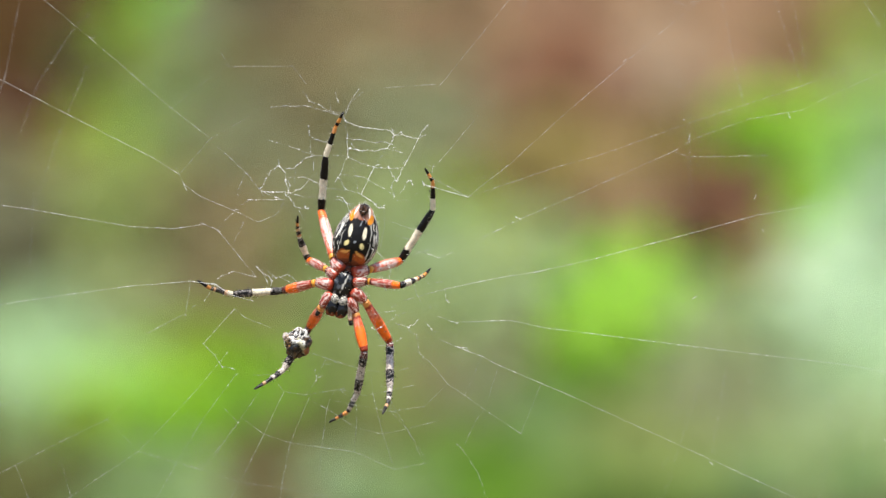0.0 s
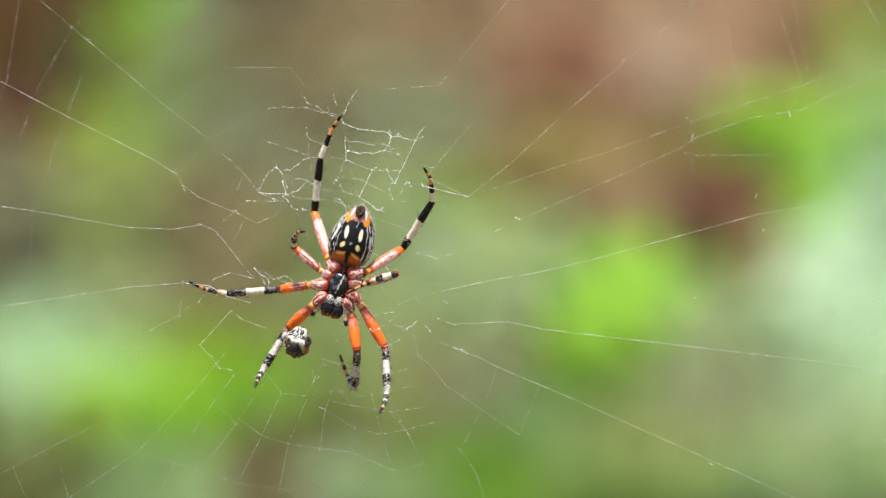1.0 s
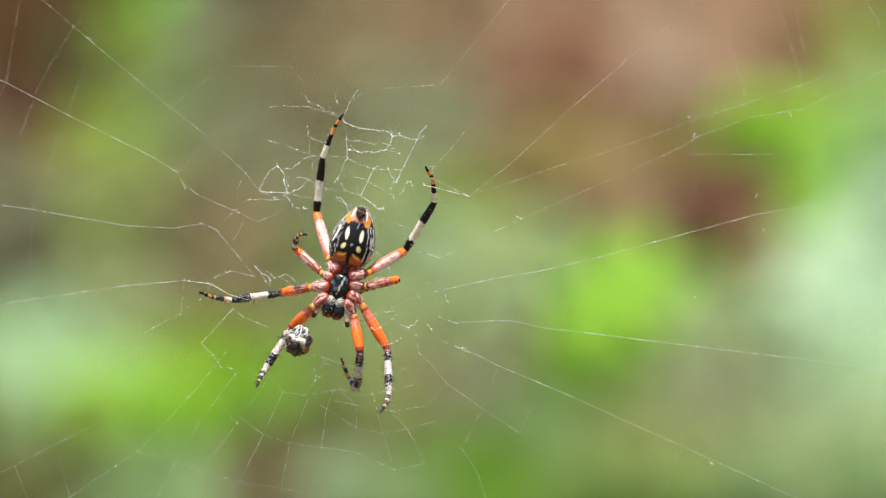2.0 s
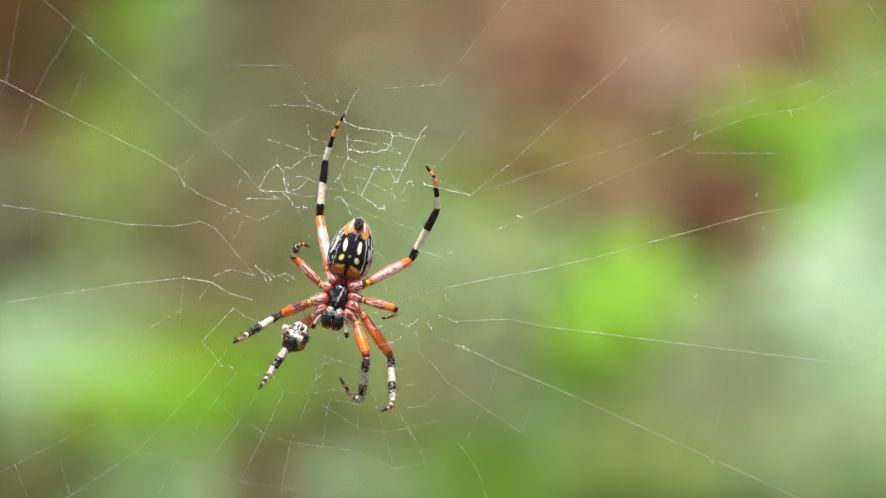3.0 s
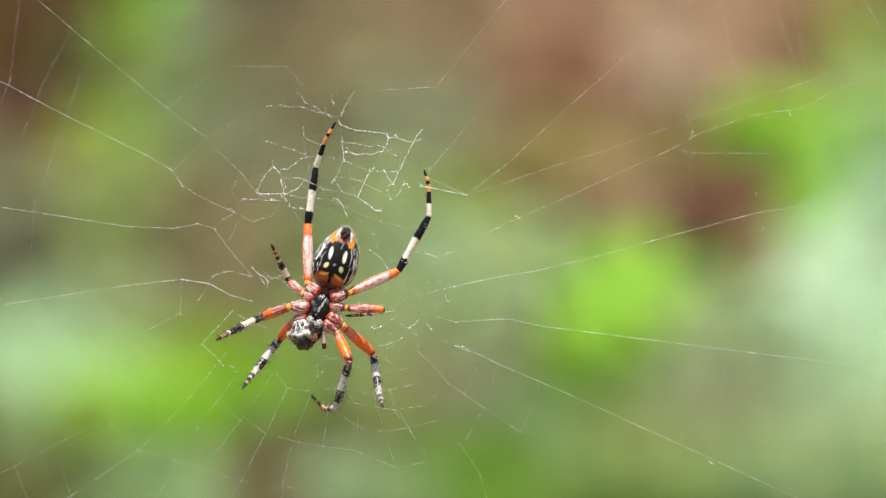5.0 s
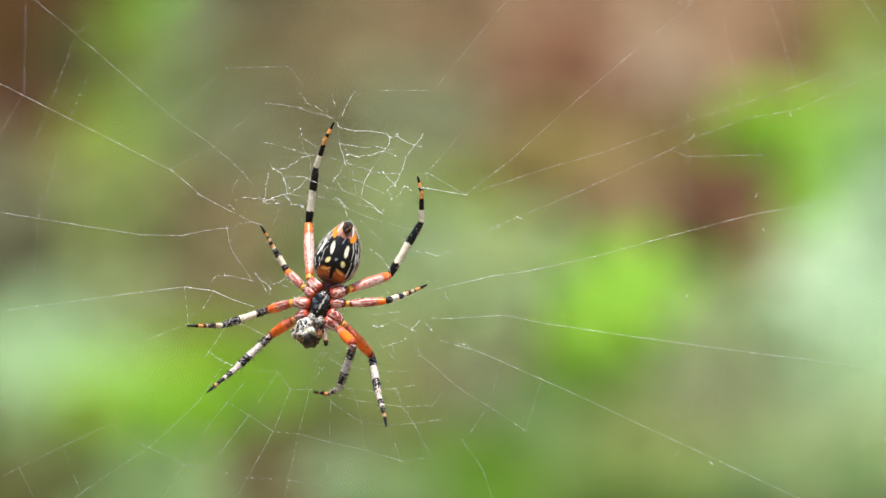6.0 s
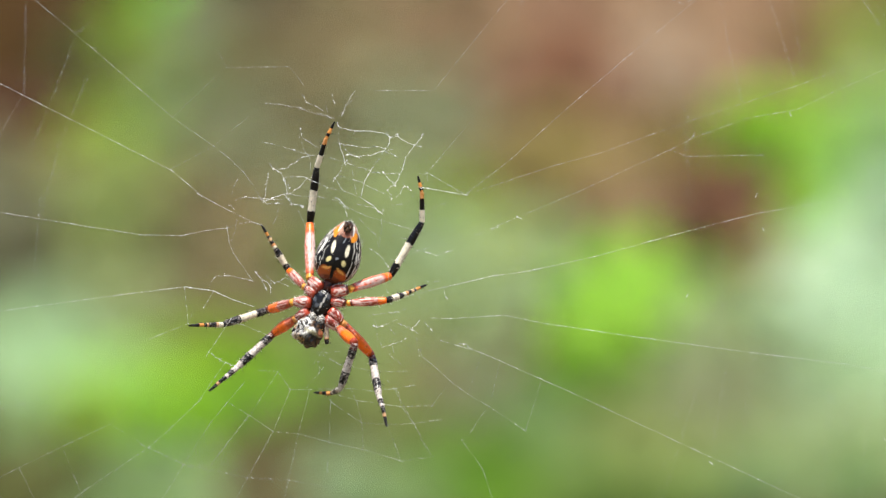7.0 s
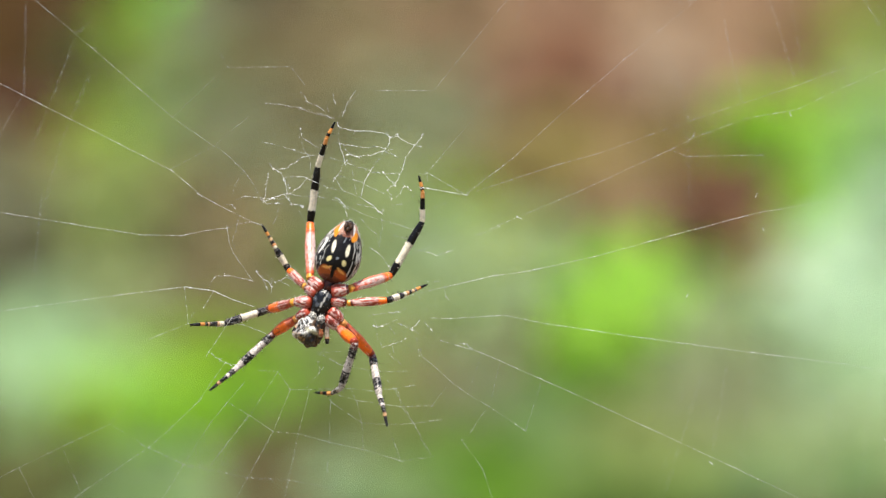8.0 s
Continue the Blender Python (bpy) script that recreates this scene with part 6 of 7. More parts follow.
def motions():
    body_at(0, (-12.16, 1.92), (-14.16, -5.28), (-14.96, -8.16))
    body_at(0.2, (-12.88, 1.76), (-14.96, -5.36), (-15.84, -8.4))
    body_at(0.4, (-12.8, 1.76), (-14.96, -5.36), (-15.76, -8.32))
    body_at(1, (-12.72, 1.68), (-14.8, -5.36), (-15.6, -8.32))
    body_at(1.5, (-12.56, 1.84), (-14.64, -5.2), (-15.44, -8.24))
    body_at(1.7, (-12.56, 1.84), (-14.64, -5.2), (-15.44, -8.24))
    body_at(2.8, (-12.8, 0.08), (-14.72, -6.96), (-15.52, -10.16))
    body_at(3.2, (-12.96, -0.32), (-14.88, -7.12), (-15.68, -10.32))
    body_at(3.5, (-12.4, 0.32), (-14.96, -6.48), (-16, -9.76))
    body_at(4, (-12.64, 0.4), (-14.8, -6.56), (-15.76, -9.76))
    body_at(4.3, (-13.28, 0.4), (-15.6, -6.8), (-16.56, -9.76))
    body_at(4.5, (-14.64, -0.24), (-17.28, -7.12), (-18.16, -10))
    body_at(4.7, (-14.96, -1.44), (-17.44, -8.56), (-18.72, -11.28))
    body_at(5.8, (-15.04, -0.72), (-17.68, -8.24), (-18.72, -11.12))
    body_at(6, (-14.72, -0.56), (-17.36, -8.08), (-18.32, -10.88))
    body_at(6.5, (-14.64, -0.48), (-17.28, -7.92), (-18.16, -10.8))
    body_at(8, (-14.56, -0.4), (-17.2, -7.84), (-18.08, -10.72))
    walk(spider, [(t, spider_pose(t)) for t in TICKS])
    rows = []
    for t in TICKS:
        belly, mid, head = between(BODY, t)
        p, q = sighted(belly.x, belly.y, DEEP + 0.6), sighted(mid.x, mid.y, DEEP)
        lean = math.degrees(math.atan2((p - q).x, (p - q).z))
        rows.append((t, spider_pose(t).inverted() @ pose(p.x, p.y, p.z + HEIGHT, 4, lean, 0)))
    walk(abdomen, rows)
    stance(hind_left, 0, (-14.32, -3.12), (-15.36, -1.68), (-17.28, 5.52), (-16.64, 13.04), (-15.2, 17.28), (-14.08, 19.44))
    stance(hind_left, 0.2, (-15.04, -3.2), (-16.16, -2), (-18.8, 5.44), (-17.76, 13.04), (-15.6, 17.44), (-14.24, 19.12))
    stance(hind_left, 0.4, (-15.04, -3.2), (-16.16, -1.84), (-18.64, 5.44), (-17.76, 12.88), (-15.68, 17.36), (-14.4, 19.04))
    stance(hind_left, 1, (-14.88, -3.2), (-15.92, -1.84), (-18.24, 5.28), (-17.36, 12.88), (-15.68, 17.04), (-14.32, 19.04))
    stance(hind_left, 1.5, (-14.8, -3.04), (-15.76, -1.76), (-18.08, 5.28), (-17.2, 12.96), (-15.52, 17.12), (-14.16, 19.2))
    stance(hind_left, 1.7, (-14.8, -3.04), (-15.76, -1.76), (-18.08, 5.28), (-17.2, 12.96), (-15.52, 17.12), (-14.16, 19.2))
    stance(hind_left, 2.8, (-14.88, -4.8), (-15.68, -3.44), (-17.36, 4.72), (-16.48, 12.64), (-15.2, 16.8), (-13.92, 19.04))
    stance(hind_left, 3.2, (-15.04, -4.96), (-16.08, -3.52), (-17.68, 4.48), (-16.88, 12.64), (-15.36, 16.88), (-14, 19.04))
    stance(hind_left, 3.5, (-14.96, -4.24), (-15.92, -3.52), (-17.6, 4.72), (-16.88, 12.88), (-15.36, 17.04), (-14.08, 19.12))
    stance(hind_left, 4, (-14.88, -4.4), (-16.32, -3.52), (-18.64, 4.32), (-17.76, 12.48), (-16.16, 16.56), (-14.56, 18.72))
    stance(hind_left, 4.3, (-15.68, -4.56), (-16.72, -3.92), (-18.16, 4.72), (-17.36, 12.8), (-15.84, 16.72), (-14.4, 18.88))
    stance(hind_left, 4.5, (-17.28, -4.88), (-17.76, -4.08), (-18.64, 4.64), (-17.68, 12.48), (-16.32, 16.4), (-14.8, 18.72))
    stance(hind_left, 4.7, (-17.36, -6.32), (-18.72, -5.68), (-19.12, 3.52), (-17.92, 11.68), (-16.48, 15.68), (-14.88, 18.32))
    stance(hind_left, 5.8, (-17.68, -6), (-19.12, -4.48), (-19.44, 3.68), (-18.4, 11.68), (-17.04, 15.68), (-15.52, 18.4))
    stance(hind_left, 6, (-17.36, -5.84), (-18.8, -4.48), (-19.04, 3.68), (-18, 11.52), (-16.64, 15.6), (-15.2, 18.4))
    stance(hind_left, 6.5, (-17.28, -5.68), (-18.72, -4.48), (-18.88, 3.68), (-17.92, 11.52), (-16.56, 15.68), (-15.12, 18.48))
    stance(hind_left, 8, (-17.2, -5.6), (-18.64, -4.48), (-18.8, 3.76), (-17.76, 11.6), (-16.48, 15.68), (-15.04, 18.48))
    stride(hind_left)
    stance(hind_right, 0, (-12.88, -3.44), (-10.56, -2.96), (-6.08, -1.68), (-1.44, 5.52), (-1.44, 9.52), (-2.56, 11.44))
    stance(hind_right, 0.2, (-13.68, -3.6), (-10.88, -3.28), (-5.84, 0.08), (-1.44, 7.12), (-1.6, 10.16), (-2.48, 11.76))
    stance(hind_right, 0.4, (-13.68, -3.6), (-10.88, -3.28), (-5.76, 0), (-1.52, 6.88), (-1.68, 9.92), (-2.64, 11.52))
    stance(hind_right, 1, (-13.52, -3.52), (-10.72, -3.28), (-5.76, 0), (-1.44, 6.8), (-1.76, 9.92), (-2.72, 11.52))
    stance(hind_right, 1.5, (-13.36, -3.36), (-10.56, -3.12), (-5.6, 0.08), (-1.28, 6.88), (-1.6, 10), (-2.56, 11.68))
    stance(hind_right, 1.7, (-13.36, -3.36), (-10.56, -3.12), (-5.6, 0.08), (-1.28, 6.88), (-1.6, 10), (-2.56, 11.68))
    stance(hind_right, 2.8, (-13.52, -5.12), (-10.08, -4.88), (-4.48, -1.52), (-0.56, 5.84), (-0.96, 9.84), (-2.32, 11.92))
    stance(hind_right, 3.2, (-13.68, -5.28), (-10.32, -4.88), (-4.72, -1.68), (-0.88, 5.68), (-1.2, 9.68), (-2.48, 11.76))
    stance(hind_right, 3.5, (-13.6, -4.72), (-10.24, -4.64), (-4.32, -1.12), (-0.4, 6.32), (-0.96, 10.24), (-2.24, 12.08))
    stance(hind_right, 4, (-13.52, -4.8), (-10.32, -4.48), (-4.72, -0.72), (-0.8, 6.08), (-1.2, 9.84), (-2.48, 11.84))
    stance(hind_right, 4.3, (-14.24, -5.04), (-10.88, -4.64), (-4.88, -1.2), (-0.8, 6.08), (-1.12, 10.16), (-2.4, 12.08))
    stance(hind_right, 4.5, (-15.92, -5.44), (-12.32, -5.04), (-5.76, -1.6), (-1.44, 5.52), (-1.52, 9.68), (-2.56, 12.24))
    stance(hind_right, 4.7, (-16, -6.88), (-12.96, -6.32), (-6.08, -3.04), (-1.68, 4.88), (-1.76, 9.36), (-2.64, 11.92))
    stance(hind_right, 5.8, (-16.32, -6.48), (-13.12, -5.68), (-7.68, -3.68), (-3.04, 3.92), (-3.12, 8), (-3.76, 10.72))
    stance(hind_right, 6, (-16, -6.32), (-13.04, -5.68), (-7.6, -3.76), (-3.04, 3.84), (-3.04, 8), (-3.68, 10.64))
    stance(hind_right, 6.5, (-15.92, -6.16), (-12.96, -5.68), (-7.52, -3.84), (-2.96, 3.76), (-3.04, 8), (-3.68, 10.72))
    stance(hind_right, 8, (-15.84, -6.08), (-12.88, -5.6), (-7.44, -3.76), (-2.88, 3.92), (-2.88, 8.08), (-3.52, 10.8))
    stride(hind_right)
    stance(short_left, 0, (-14.96, -3.92), (-16.48, -2.88), (-19.12, -1.52), (-20.32, 1.52), (-20.64, 3.28), (-20.56, 4.72))
    stance(short_left, 0.2, (-15.76, -4), (-16.96, -3.44), (-21.44, 0.32), (-21.12, 2.08), (-20.32, 2.64), (-19.52, 2.64))
    stance(short_left, 0.4, (-15.76, -4), (-16.8, -3.6), (-21.28, 0.08), (-21.04, 1.68), (-20.48, 2.4), (-19.76, 2.24))
    stance(short_left, 1, (-15.6, -4), (-16.8, -3.44), (-21.2, 0.24), (-21.04, 1.68), (-20.48, 2.4), (-19.52, 2.48))
    stance(short_left, 1.5, (-15.44, -3.84), (-16.72, -3.36), (-21.04, 0.4), (-20.88, 1.68), (-20.32, 2.4), (-19.36, 2.48))
    stance(short_left, 1.7, (-15.44, -3.84), (-16.72, -3.36), (-21.04, 0.4), (-20.88, 1.68), (-20.32, 2.4), (-19.36, 2.48))
    stance(short_left, 2.8, (-15.52, -5.6), (-16.64, -5.28), (-21.12, -1.12), (-20.32, 0.48), (-19.12, 0.72), (-18.24, 0.08))
    stance(short_left, 3.2, (-15.68, -5.76), (-17.12, -5.28), (-21.44, -1.2), (-21.12, 0.08), (-20.48, 0.72), (-19.52, 0.48))
    stance(short_left, 3.4, (-15.68, -5.28), (-17.12, -4.96), (-20.96, -2.48), (-22.16, -0.4), (-22.96, 0.32), (-23.6, 1.04))
    stance(short_left, 3.5, (-15.68, -5.04), (-17.12, -4.88), (-19.92, -2.72), (-19.92, 0.32), (-19.6, 1.92), (-19.12, 2.88))
    stance(short_left, 3.7, (-15.6, -5.12), (-17.12, -4.88), (-20.72, -1.92), (-21.12, 0.32), (-20.96, 1.92), (-20.48, 2.88))
    stance(short_left, 4, (-15.52, -5.2), (-17.12, -4.88), (-21.12, -2.48), (-21.44, 0.08), (-21.52, 1.84), (-21.44, 3.04))
    stance(short_left, 4.3, (-16.32, -5.36), (-17.6, -4.48), (-21.68, -1.12), (-21.12, 0), (-19.92, 0.24), (-18.56, -0.32))
    stance(short_left, 4.5, (-17.92, -5.68), (-18.72, -4.88), (-22.96, -1.12), (-21.68, 0.32), (-20.32, 0.64), (-18.32, -0.32))
    stance(short_left, 4.7, (-18.08, -7.12), (-19.36, -6.8), (-21.52, -4.96), (-22.96, -2.16), (-23.52, -0.88), (-24, 0.08))
    stance(short_left, 5.8, (-18.4, -6.8), (-19.92, -5.52), (-22.48, -3.28), (-24.32, 0.08), (-25.28, 1.68), (-26, 3.28))
    stance(short_left, 6, (-18.08, -6.64), (-19.6, -5.6), (-22.08, -3.12), (-23.92, 0), (-24.88, 1.76), (-25.84, 3.36))
    stance(short_left, 6.5, (-18, -6.48), (-19.52, -5.52), (-21.92, -2.96), (-23.76, 0.08), (-24.8, 1.84), (-25.76, 3.44))
    stance(short_left, 8, (-17.92, -6.4), (-19.44, -5.44), (-21.84, -2.96), (-23.68, 0.08), (-24.72, 1.92), (-25.68, 3.52))
    stride(short_left)
    stance(short_right, 0, (-12.8, -4.64), (-10.32, -4.56), (-6.08, -5.2), (-4.08, -4.4), (-2.8, -3.84), (-1.76, -2.72))
    stance(short_right, 0.1, (-13.2, -4.72), (-10.56, -4.88), (-6.56, -5.36), (-5.76, -5.28), (-6.08, -5.12), (-6.72, -5.36))
    stance(short_right, 0.2, (-13.6, -4.72), (-10.88, -5.28), (-7.12, -5.6), (-8.16, -5.68), (-8.96, -5.68), (-9.92, -5.76))
    stance(short_right, 0.4, (-13.6, -4.72), (-11.12, -5.28), (-6.32, -3.6), (-9.28, -4.48), (-10.88, -5.12), (-12.8, -5.76))
    stance(short_right, 1, (-13.44, -4.72), (-11.12, -4.96), (-6.32, -3.44), (-9.52, -4.32), (-11.68, -5.28), (-13.92, -6.48))
    stance(short_right, 1.5, (-13.28, -4.56), (-10.96, -4.88), (-6.16, -3.36), (-9.28, -4.24), (-11.36, -5.12), (-13.6, -6.32))
    stance(short_right, 1.7, (-13.28, -4.56), (-10.96, -4.88), (-6.16, -3.36), (-9.28, -4.24), (-11.36, -5.12), (-13.6, -6.32))
    stance(short_right, 2.8, (-13.36, -6.32), (-10.72, -7.52), (-6.32, -8.4), (-7.2, -8.96), (-8.96, -8.96), (-10.56, -8.72))
    stance(short_right, 3.2, (-13.52, -6.48), (-10.72, -7.52), (-7.36, -8.4), (-6.08, -9.36), (-6.24, -10.32), (-6.88, -10.96))
    stance(short_right, 3.5, (-13.6, -5.92), (-10.72, -6.7), (-5.9, -6.6), (-9.2, -7.5), (-11.6, -8.1), (-13.8, -8.5))
    stance(short_right, 4, (-13.44, -6), (-10.72, -6.8), (-5.8, -7.0), (-9.0, -7.9), (-11.4, -8.2), (-13.6, -8.2))
    stance(short_right, 4.3, (-14.24, -6.24), (-11.52, -6.8), (-6.4, -7.28), (-9.28, -6.8), (-11.52, -6.48), (-15.12, -6.32))
    stance(short_right, 4.5, (-15.92, -6.56), (-13.12, -7.28), (-8.2, -8.7), (-11.7, -9.5), (-14.1, -9.8), (-16.3, -10.0))
    stance(short_right, 4.7, (-16.08, -8.08), (-13.76, -8.48), (-8.4, -8.8), (-11.8, -9.7), (-14.1, -10.1), (-16.5, -10.4))
    stance(short_right, 5.8, (-16.32, -7.68), (-13.76, -7.84), (-8.32, -7.52), (-5.76, -6.72), (-3.92, -6), (-2.16, -5.12))
    stance(short_right, 6, (-16, -7.52), (-13.68, -7.76), (-8, -7.36), (-5.68, -6.56), (-3.92, -5.84), (-2.24, -5.04))
    stance(short_right, 6.5, (-15.92, -7.36), (-13.6, -7.68), (-7.92, -7.28), (-5.68, -6.48), (-3.92, -5.76), (-2.32, -5.04))
    stance(short_right, 8, (-15.84, -7.28), (-13.52, -7.68), (-7.84, -7.28), (-5.6, -6.48), (-3.84, -5.76), (-2.16, -4.96))
    stride(short_right)
    stance(side_left, 0, (-15.52, -5.04), (-17.92, -4.8), (-22.72, -5.92), (-29.76, -6.4), (-32.88, -5.6), (-34.72, -4.48))
    stance(side_left, 0.2, (-16.32, -5.12), (-18.88, -5.2), (-24.16, -5.92), (-31.04, -6.08), (-34.32, -5.6), (-36.32, -4.72))
    stance(side_left, 0.4, (-16.32, -5.12), (-18.72, -5.12), (-23.84, -5.76), (-30.88, -6.32), (-34.24, -5.68), (-36.16, -4.72))
    stance(side_left, 1, (-16.16, -5.12), (-18.56, -5.12), (-23.52, -5.76), (-30.72, -6.32), (-34, -5.6), (-35.92, -4.64))
    stance(side_left, 1.5, (-16, -4.96), (-18.4, -4.96), (-23.28, -5.6), (-30.4, -6.16), (-33.76, -5.44), (-35.6, -4.48))
    stance(side_left, 1.7, (-16, -4.96), (-18.4, -4.96), (-23.28, -5.6), (-30.4, -6.16), (-33.76, -5.44), (-35.6, -4.48))
    stance(side_left, 2.8, (-16.08, -6.8), (-18.48, -7.52), (-23.2, -9.36), (-27.68, -12.08), (-28.8, -12.8), (-29.68, -13.2))
    stance(side_left, 3.2, (-16.24, -6.88), (-18.64, -7.52), (-23.28, -9.36), (-27.76, -12.08), (-28.8, -12.8), (-29.68, -13.2))
    stance(side_left, 3.5, (-16.32, -6.16), (-18.96, -6.8), (-24.16, -8.4), (-28.8, -11.52), (-29.6, -12.48), (-30.08, -13.44))
    stance(side_left, 4, (-16.16, -6.32), (-18.8, -7.12), (-23.52, -8.88), (-28.16, -11.92), (-29.2, -12.72), (-30.08, -13.44))
    stance(side_left, 4.3, (-16.96, -6.56), (-19.52, -6.8), (-24.56, -8.56), (-28.8, -11.92), (-29.6, -12.64), (-30.32, -13.2))
    stance(side_left, 4.5, (-18.64, -6.8), (-21.12, -7.36), (-25.68, -8.88), (-29.6, -12.08), (-30.16, -12.72), (-30.56, -13.2))
    stance(side_left, 4.7, (-18.8, -8.24), (-21.6, -8.4), (-25.76, -9.92), (-29.6, -11.92), (-30.32, -12.56), (-30.8, -12.96))
    stance(side_left, 5.8, (-19.04, -7.92), (-21.52, -7.2), (-26.24, -8.56), (-32.96, -11.12), (-35.52, -11.6), (-37.68, -12.08))
    stance(side_left, 6, (-18.72, -7.76), (-21.04, -7.6), (-25.04, -8.72), (-31.2, -10.8), (-33.92, -10.88), (-36.24, -10.88))
    stance(side_left, 6.5, (-18.64, -7.6), (-21.04, -7.52), (-25.04, -8.72), (-31.12, -10.72), (-33.84, -10.8), (-36.08, -10.88))
    stance(side_left, 8, (-18.56, -7.52), (-20.96, -7.52), (-24.96, -8.64), (-30.96, -10.56), (-33.68, -10.64), (-35.84, -10.72))
    stride(side_left)
    stance(fore_left, 0, (-15.68, -6.32), (-17.28, -8.32), (-18.96, -11.12), (-22.56, -17.04), (-24.64, -18.56), (-26.72, -19.84))
    stance(fore_left, 0.2, (-16.48, -6.4), (-18.56, -8), (-22.08, -11.52), (-25.52, -17.04), (-26.24, -18.48), (-26.56, -19.6))
    stance(fore_left, 0.4, (-16.48, -6.4), (-18.48, -8), (-22.08, -11.36), (-25.52, -17.12), (-26.24, -18.4), (-26.64, -19.6))
    stance(fore_left, 1, (-16.32, -6.4), (-18.48, -8), (-22.08, -11.36), (-25.52, -17.2), (-26.24, -18.4), (-26.64, -19.6))
    stance(fore_left, 1.5, (-16.16, -6.24), (-18.32, -7.84), (-21.92, -11.2), (-25.44, -17.04), (-26.08, -18.24), (-26.48, -19.44))
    stance(fore_left, 1.7, (-16.16, -6.24), (-18.32, -7.84), (-21.92, -11.2), (-25.44, -17.04), (-26.08, -18.24), (-26.48, -19.44))
    stance(fore_left, 2.8, (-16.24, -8.08), (-17.92, -9.36), (-20.56, -11.92), (-24.32, -17.36), (-25.28, -18.72), (-26.08, -19.84))
    stance(fore_left, 3.2, (-16.4, -8.16), (-18.08, -9.28), (-20.8, -11.92), (-24.48, -17.52), (-25.36, -18.8), (-26.08, -19.84))
    stance(fore_left, 3.5, (-16.56, -7.44), (-18.64, -8.64), (-20.96, -11.6), (-25.04, -17.84), (-25.68, -18.8), (-26.16, -19.84))
    stance(fore_left, 4, (-16.4, -7.6), (-18.48, -8.72), (-20.72, -11.68), (-25.28, -18.16), (-25.92, -19.04), (-26.48, -20))
    stance(fore_left, 4.3, (-17.2, -7.84), (-19.04, -8.64), (-21.28, -11.92), (-25.44, -17.6), (-26.16, -18.64), (-26.72, -19.84))
    stance(fore_left, 4.5, (-18.88, -8.08), (-20.56, -9.76), (-22.56, -12.48), (-25.76, -17.52), (-26.4, -18.56), (-26.8, -19.68))
    stance(fore_left, 4.7, (-19.04, -9.52), (-21.04, -10.32), (-22.64, -12.72), (-25.92, -17.44), (-26.64, -18.4), (-27.12, -19.6))
    stance(fore_left, 5.8, (-19.28, -9.2), (-20.48, -9.6), (-25.2, -12.56), (-29.84, -17.44), (-32, -19.12), (-34.08, -20.56))
    stance(fore_left, 6, (-18.96, -9.04), (-20.32, -9.6), (-24.4, -12.24), (-29.28, -16.88), (-31.44, -18.64), (-33.44, -20.32))
    stance(fore_left, 6.5, (-18.88, -8.88), (-20.24, -9.52), (-24.16, -12.08), (-29.12, -16.72), (-31.2, -18.48), (-33.28, -20.24))
    stance(fore_left, 8, (-18.8, -8.8), (-20.16, -9.52), (-24, -12), (-28.96, -16.64), (-31.04, -18.4), (-33.12, -20.08))
    stride(fore_left)
    stance(fore_right, 0, (-13.44, -6.96), (-12.32, -9.2), (-11.12, -14.48), (-12.24, -20.72), (-13.52, -23.12), (-16.32, -24.64))
    stance(fore_right, 0.1, (-13.84, -7.04), (-12.64, -9.2), (-11.84, -14.16), (-12.64, -20.88), (-13.12, -21.92), (-14.08, -22.32))
    stance(fore_right, 0.2, (-14.32, -7.04), (-13.2, -9.52), (-13.2, -13.68), (-13.12, -19.92), (-13.12, -20.72), (-13.2, -19.52))
    stance(fore_right, 0.4, (-14.32, -7.04), (-12.96, -9.2), (-12.32, -14.48), (-12.72, -20), (-13.36, -18.96), (-14.4, -16))
    stance(fore_right, 1, (-14.16, -7.04), (-12.88, -9.2), (-12.16, -14.56), (-12.56, -20), (-13.6, -17.84), (-14.72, -14.64))
    stance(fore_right, 1.5, (-13.92, -6.88), (-12.8, -9.04), (-12, -14.48), (-12.4, -19.84), (-13.44, -17.68), (-14.56, -14.48))
    stance(fore_right, 1.7, (-13.92, -6.88), (-12.8, -9.04), (-12, -14.48), (-12.4, -19.84), (-13.44, -17.68), (-14.56, -14.48))
    stance(fore_right, 2.8, (-14, -8.64), (-12.08, -10.4), (-10.64, -15.12), (-11.52, -21.44), (-12.96, -20.8), (-14.72, -17.92))
    stance(fore_right, 3.2, (-14.16, -8.8), (-12.4, -10.48), (-11.04, -15.28), (-11.68, -21.36), (-13.12, -20.8), (-14.72, -18.16))
    stance(fore_right, 3.5, (-14.4, -8.24), (-12.72, -10.64), (-11.44, -14.96), (-11.92, -21.2), (-13.12, -20.88), (-14.72, -18.4))
    stance(fore_right, 4, (-14.16, -8.24), (-12.96, -10.32), (-12.16, -15.04), (-12.48, -21.2), (-13.84, -20.88), (-15.36, -18.48))
    stance(fore_right, 4.3, (-14.96, -8.48), (-13.76, -9.92), (-12.56, -14.32), (-13.12, -20.88), (-14.24, -20.64), (-15.36, -18.56))
    stance(fore_right, 4.5, (-16.72, -8.88), (-15.04, -11.52), (-14.72, -17.28), (-16.88, -22.88), (-18, -22.64), (-19.52, -21.2))
    stance(fore_right, 4.7, (-16.88, -10.32), (-14.96, -11.92), (-13.28, -16.08), (-15.12, -23.12), (-16.64, -23.12), (-18.72, -20.96))
    stance(fore_right, 5.8, (-17.12, -10), (-14.88, -11.36), (-13.28, -14.32), (-15.52, -20.08), (-16.8, -20.72), (-18.56, -19.6))
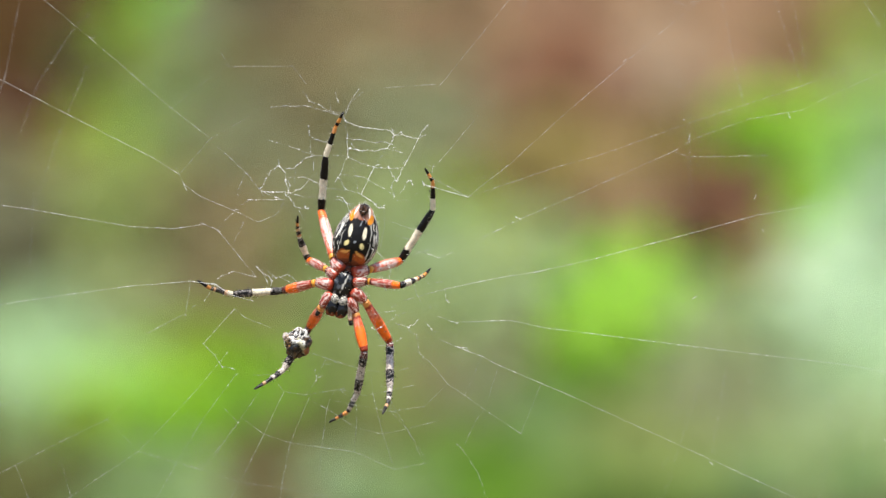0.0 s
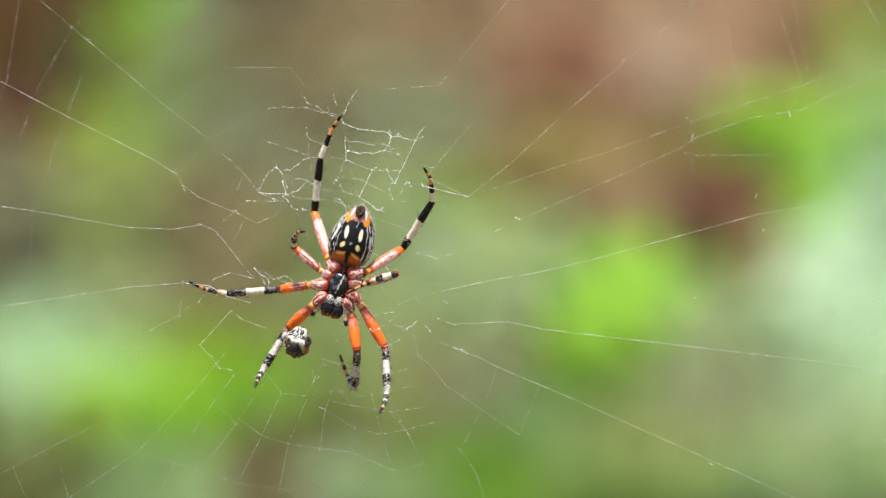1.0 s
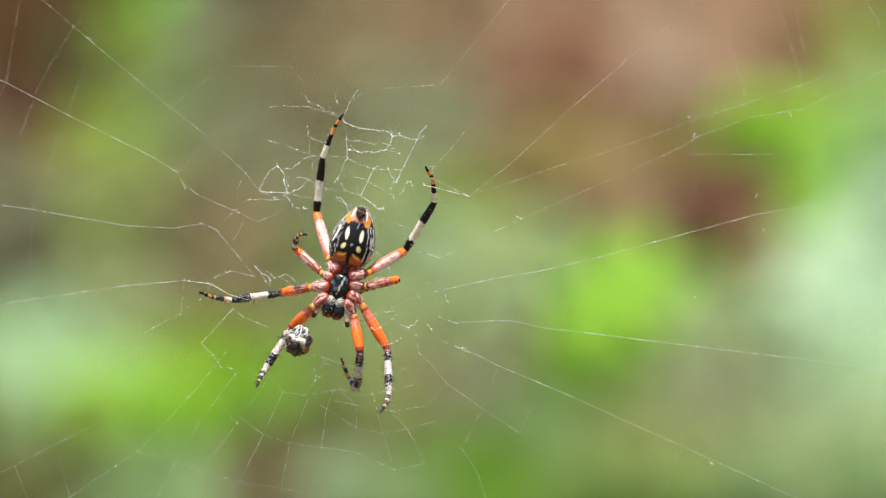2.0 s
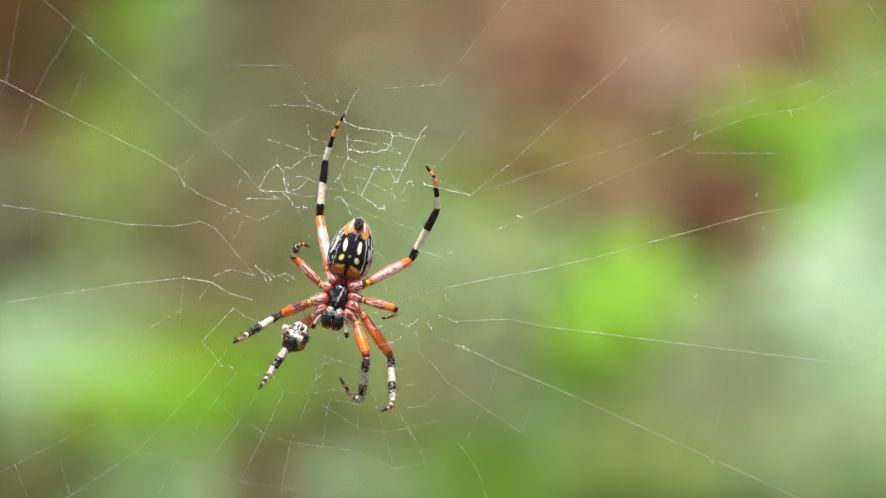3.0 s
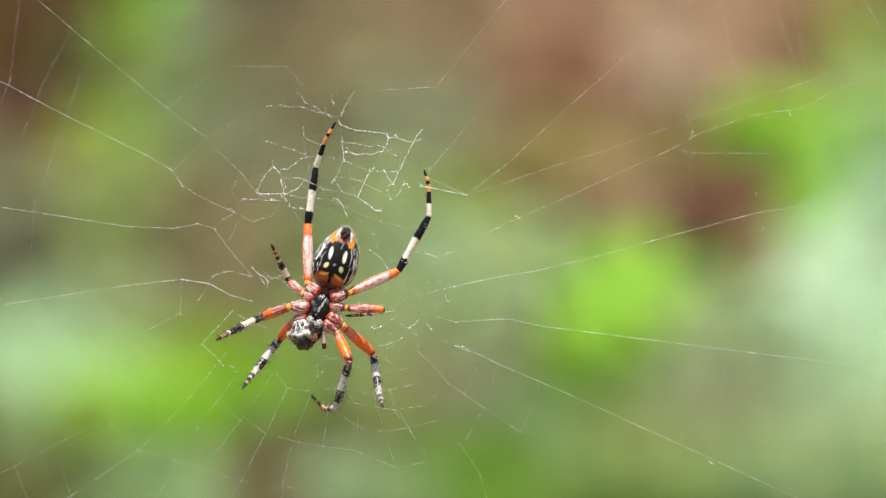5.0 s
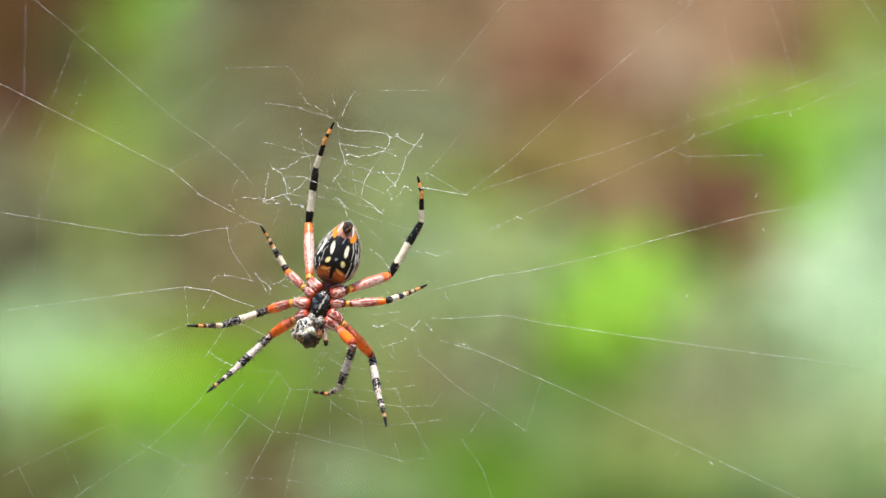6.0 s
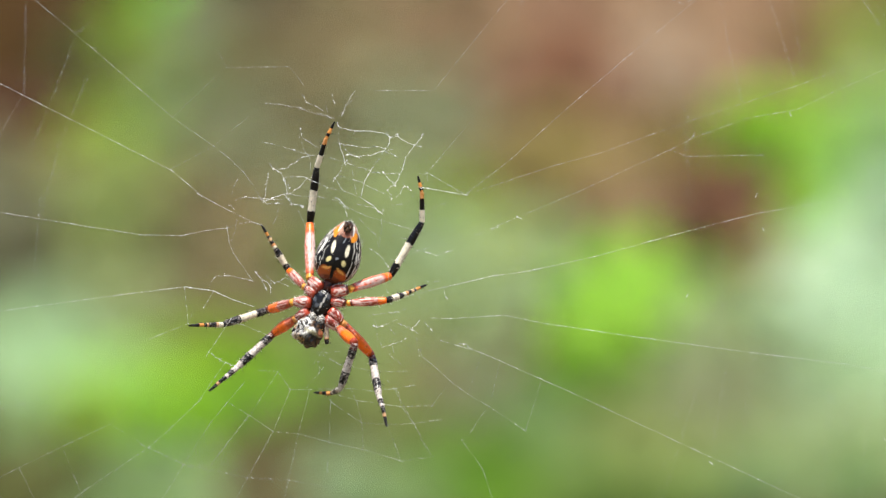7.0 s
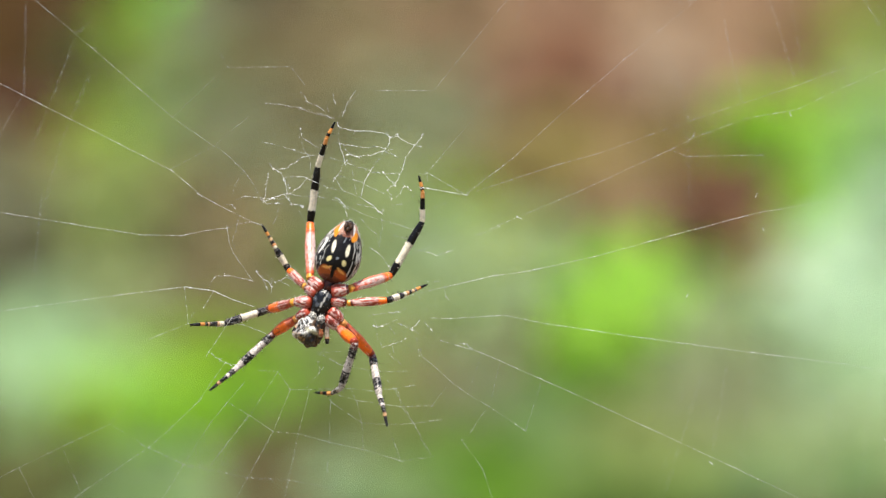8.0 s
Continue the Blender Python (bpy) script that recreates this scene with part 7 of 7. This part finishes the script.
    stance(fore_right, 6, (-16.8, -9.84), (-14.72, -11.28), (-12.64, -13.52), (-14.72, -19.84), (-16.16, -20.56), (-18.4, -20.24))
    stance(fore_right, 6.5, (-16.72, -9.68), (-14.72, -11.28), (-12.48, -13.36), (-14.56, -19.84), (-15.84, -20.48), (-18.32, -20.32))
    stance(fore_right, 8, (-16.64, -9.6), (-14.64, -11.28), (-12.4, -13.28), (-14.48, -19.76), (-15.76, -20.48), (-18.16, -20.32))
    stride(fore_right)
    stance(side_right, 0, (-12.88, -5.84), (-10.88, -7.52), (-7.52, -13.2), (-7.52, -19.76), (-7.76, -21.68), (-8.56, -23.36))
    stance(side_right, 0.2, (-13.76, -6), (-11.52, -7.92), (-8.24, -14.88), (-8, -20.72), (-8.32, -21.92), (-8.96, -23.28))
    stance(side_right, 0.4, (-13.76, -6), (-11.52, -7.92), (-7.84, -14.64), (-7.92, -20.24), (-8.32, -21.92), (-9.04, -23.36))
    stance(side_right, 1, (-13.52, -6), (-11.52, -7.92), (-7.84, -14.64), (-7.92, -20.24), (-8.32, -21.92), (-9.04, -23.36))
    stance(side_right, 1.5, (-13.36, -5.84), (-11.36, -7.76), (-7.68, -14.48), (-7.76, -20.08), (-8.16, -21.76), (-8.88, -23.2))
    stance(side_right, 1.7, (-13.36, -5.84), (-11.36, -7.76), (-7.68, -14.48), (-7.76, -20.08), (-8.16, -21.76), (-8.88, -23.2))
    stance(side_right, 2.8, (-13.44, -7.52), (-10.72, -9.52), (-7.28, -15.28), (-7.12, -21.36), (-7.52, -22.4), (-8.72, -22.96))
    stance(side_right, 3.2, (-13.6, -7.68), (-10.88, -9.68), (-7.52, -15.12), (-7.12, -21.28), (-7.52, -22.4), (-8.72, -22.96))
    stance(side_right, 3.5, (-13.76, -7.12), (-11.12, -9.84), (-7.68, -15.2), (-7.76, -20.88), (-8.16, -22.24), (-8.72, -23.36))
    stance(side_right, 4, (-13.6, -7.2), (-11.28, -9.68), (-8.32, -14.8), (-7.6, -19.92), (-7.2, -20.72), (-6.88, -21.28))
    stance(side_right, 4.3, (-14.4, -7.44), (-12.24, -9.2), (-8.64, -14.8), (-8.4, -20.72), (-8.56, -21.68), (-9.28, -22.24))
    stance(side_right, 4.5, (-16.08, -7.84), (-13.36, -11.12), (-10.08, -14.88), (-9.2, -20.32), (-8.88, -21.36), (-8.64, -21.92))
    stance(side_right, 4.7, (-16.24, -9.28), (-13.84, -11.2), (-9.76, -14.8), (-9.04, -20.32), (-8.64, -21.36), (-8.48, -21.84))
    stance(side_right, 5.8, (-16.48, -8.88), (-14.32, -10.72), (-10.32, -15.44), (-9.28, -20.72), (-8.88, -22.8), (-8.48, -25.28))
    stance(side_right, 6, (-16.16, -8.72), (-14.08, -10.72), (-10.08, -15.12), (-9.12, -20.72), (-8.48, -22.72), (-8, -25.2))
    stance(side_right, 6.5, (-16.08, -8.56), (-14.08, -10.72), (-10.08, -15.12), (-9.12, -20.72), (-8.48, -22.72), (-8, -25.2))
    stance(side_right, 8, (-16, -8.48), (-14, -10.72), (-10, -15.04), (-9.04, -20.64), (-8.4, -22.64), (-7.92, -25.12))
    stride(side_right)
    walk(prey, [
        (0, prey_pose(-20.56, -13.36, 0)),
        (0.2, prey_pose(-20.64, -13.36, 0)),
        (1, prey_pose(-20.64, -13.28, 0)),
        (1.5, prey_pose(-20.48, -13.2, 0)),
        (1.7, prey_pose(-20.48, -13.2, 0)),
        (2.8, prey_pose(-20.8, -12.48, 14)),
        (3.2, prey_pose(-20.96, -12.72, 8)),
        (3.5, prey_pose(-20.8, -13.12, 0)),
        (4, prey_pose(-21.36, -13.12, -4)),
        (4.3, prey_pose(-20.96, -12.96, 4)),
        (4.5, prey_pose(-20.56, -13.12, -8)),
        (4.7, prey_pose(-20.08, -12.48, -20)),
        (5.8, prey_pose(-19.44, -12, -38)),
        (6, prey_pose(-19.12, -11.92, -38)),
        (6.5, prey_pose(-19.04, -11.92, -38)),
        (8, prey_pose(-18.96, -11.84, -38)),
    ])
    for ob, a, b, depth in SEGMENTS:
        rows, before = [], None
        for t in WEB_TICKS:
            p, q = silk_spot(a, t, depth), silk_spot(b, t, depth)
            before = along((p + q) / 2, q + (q - p), before)
            rows.append((t, before))
        walk(ob, rows)


motions()
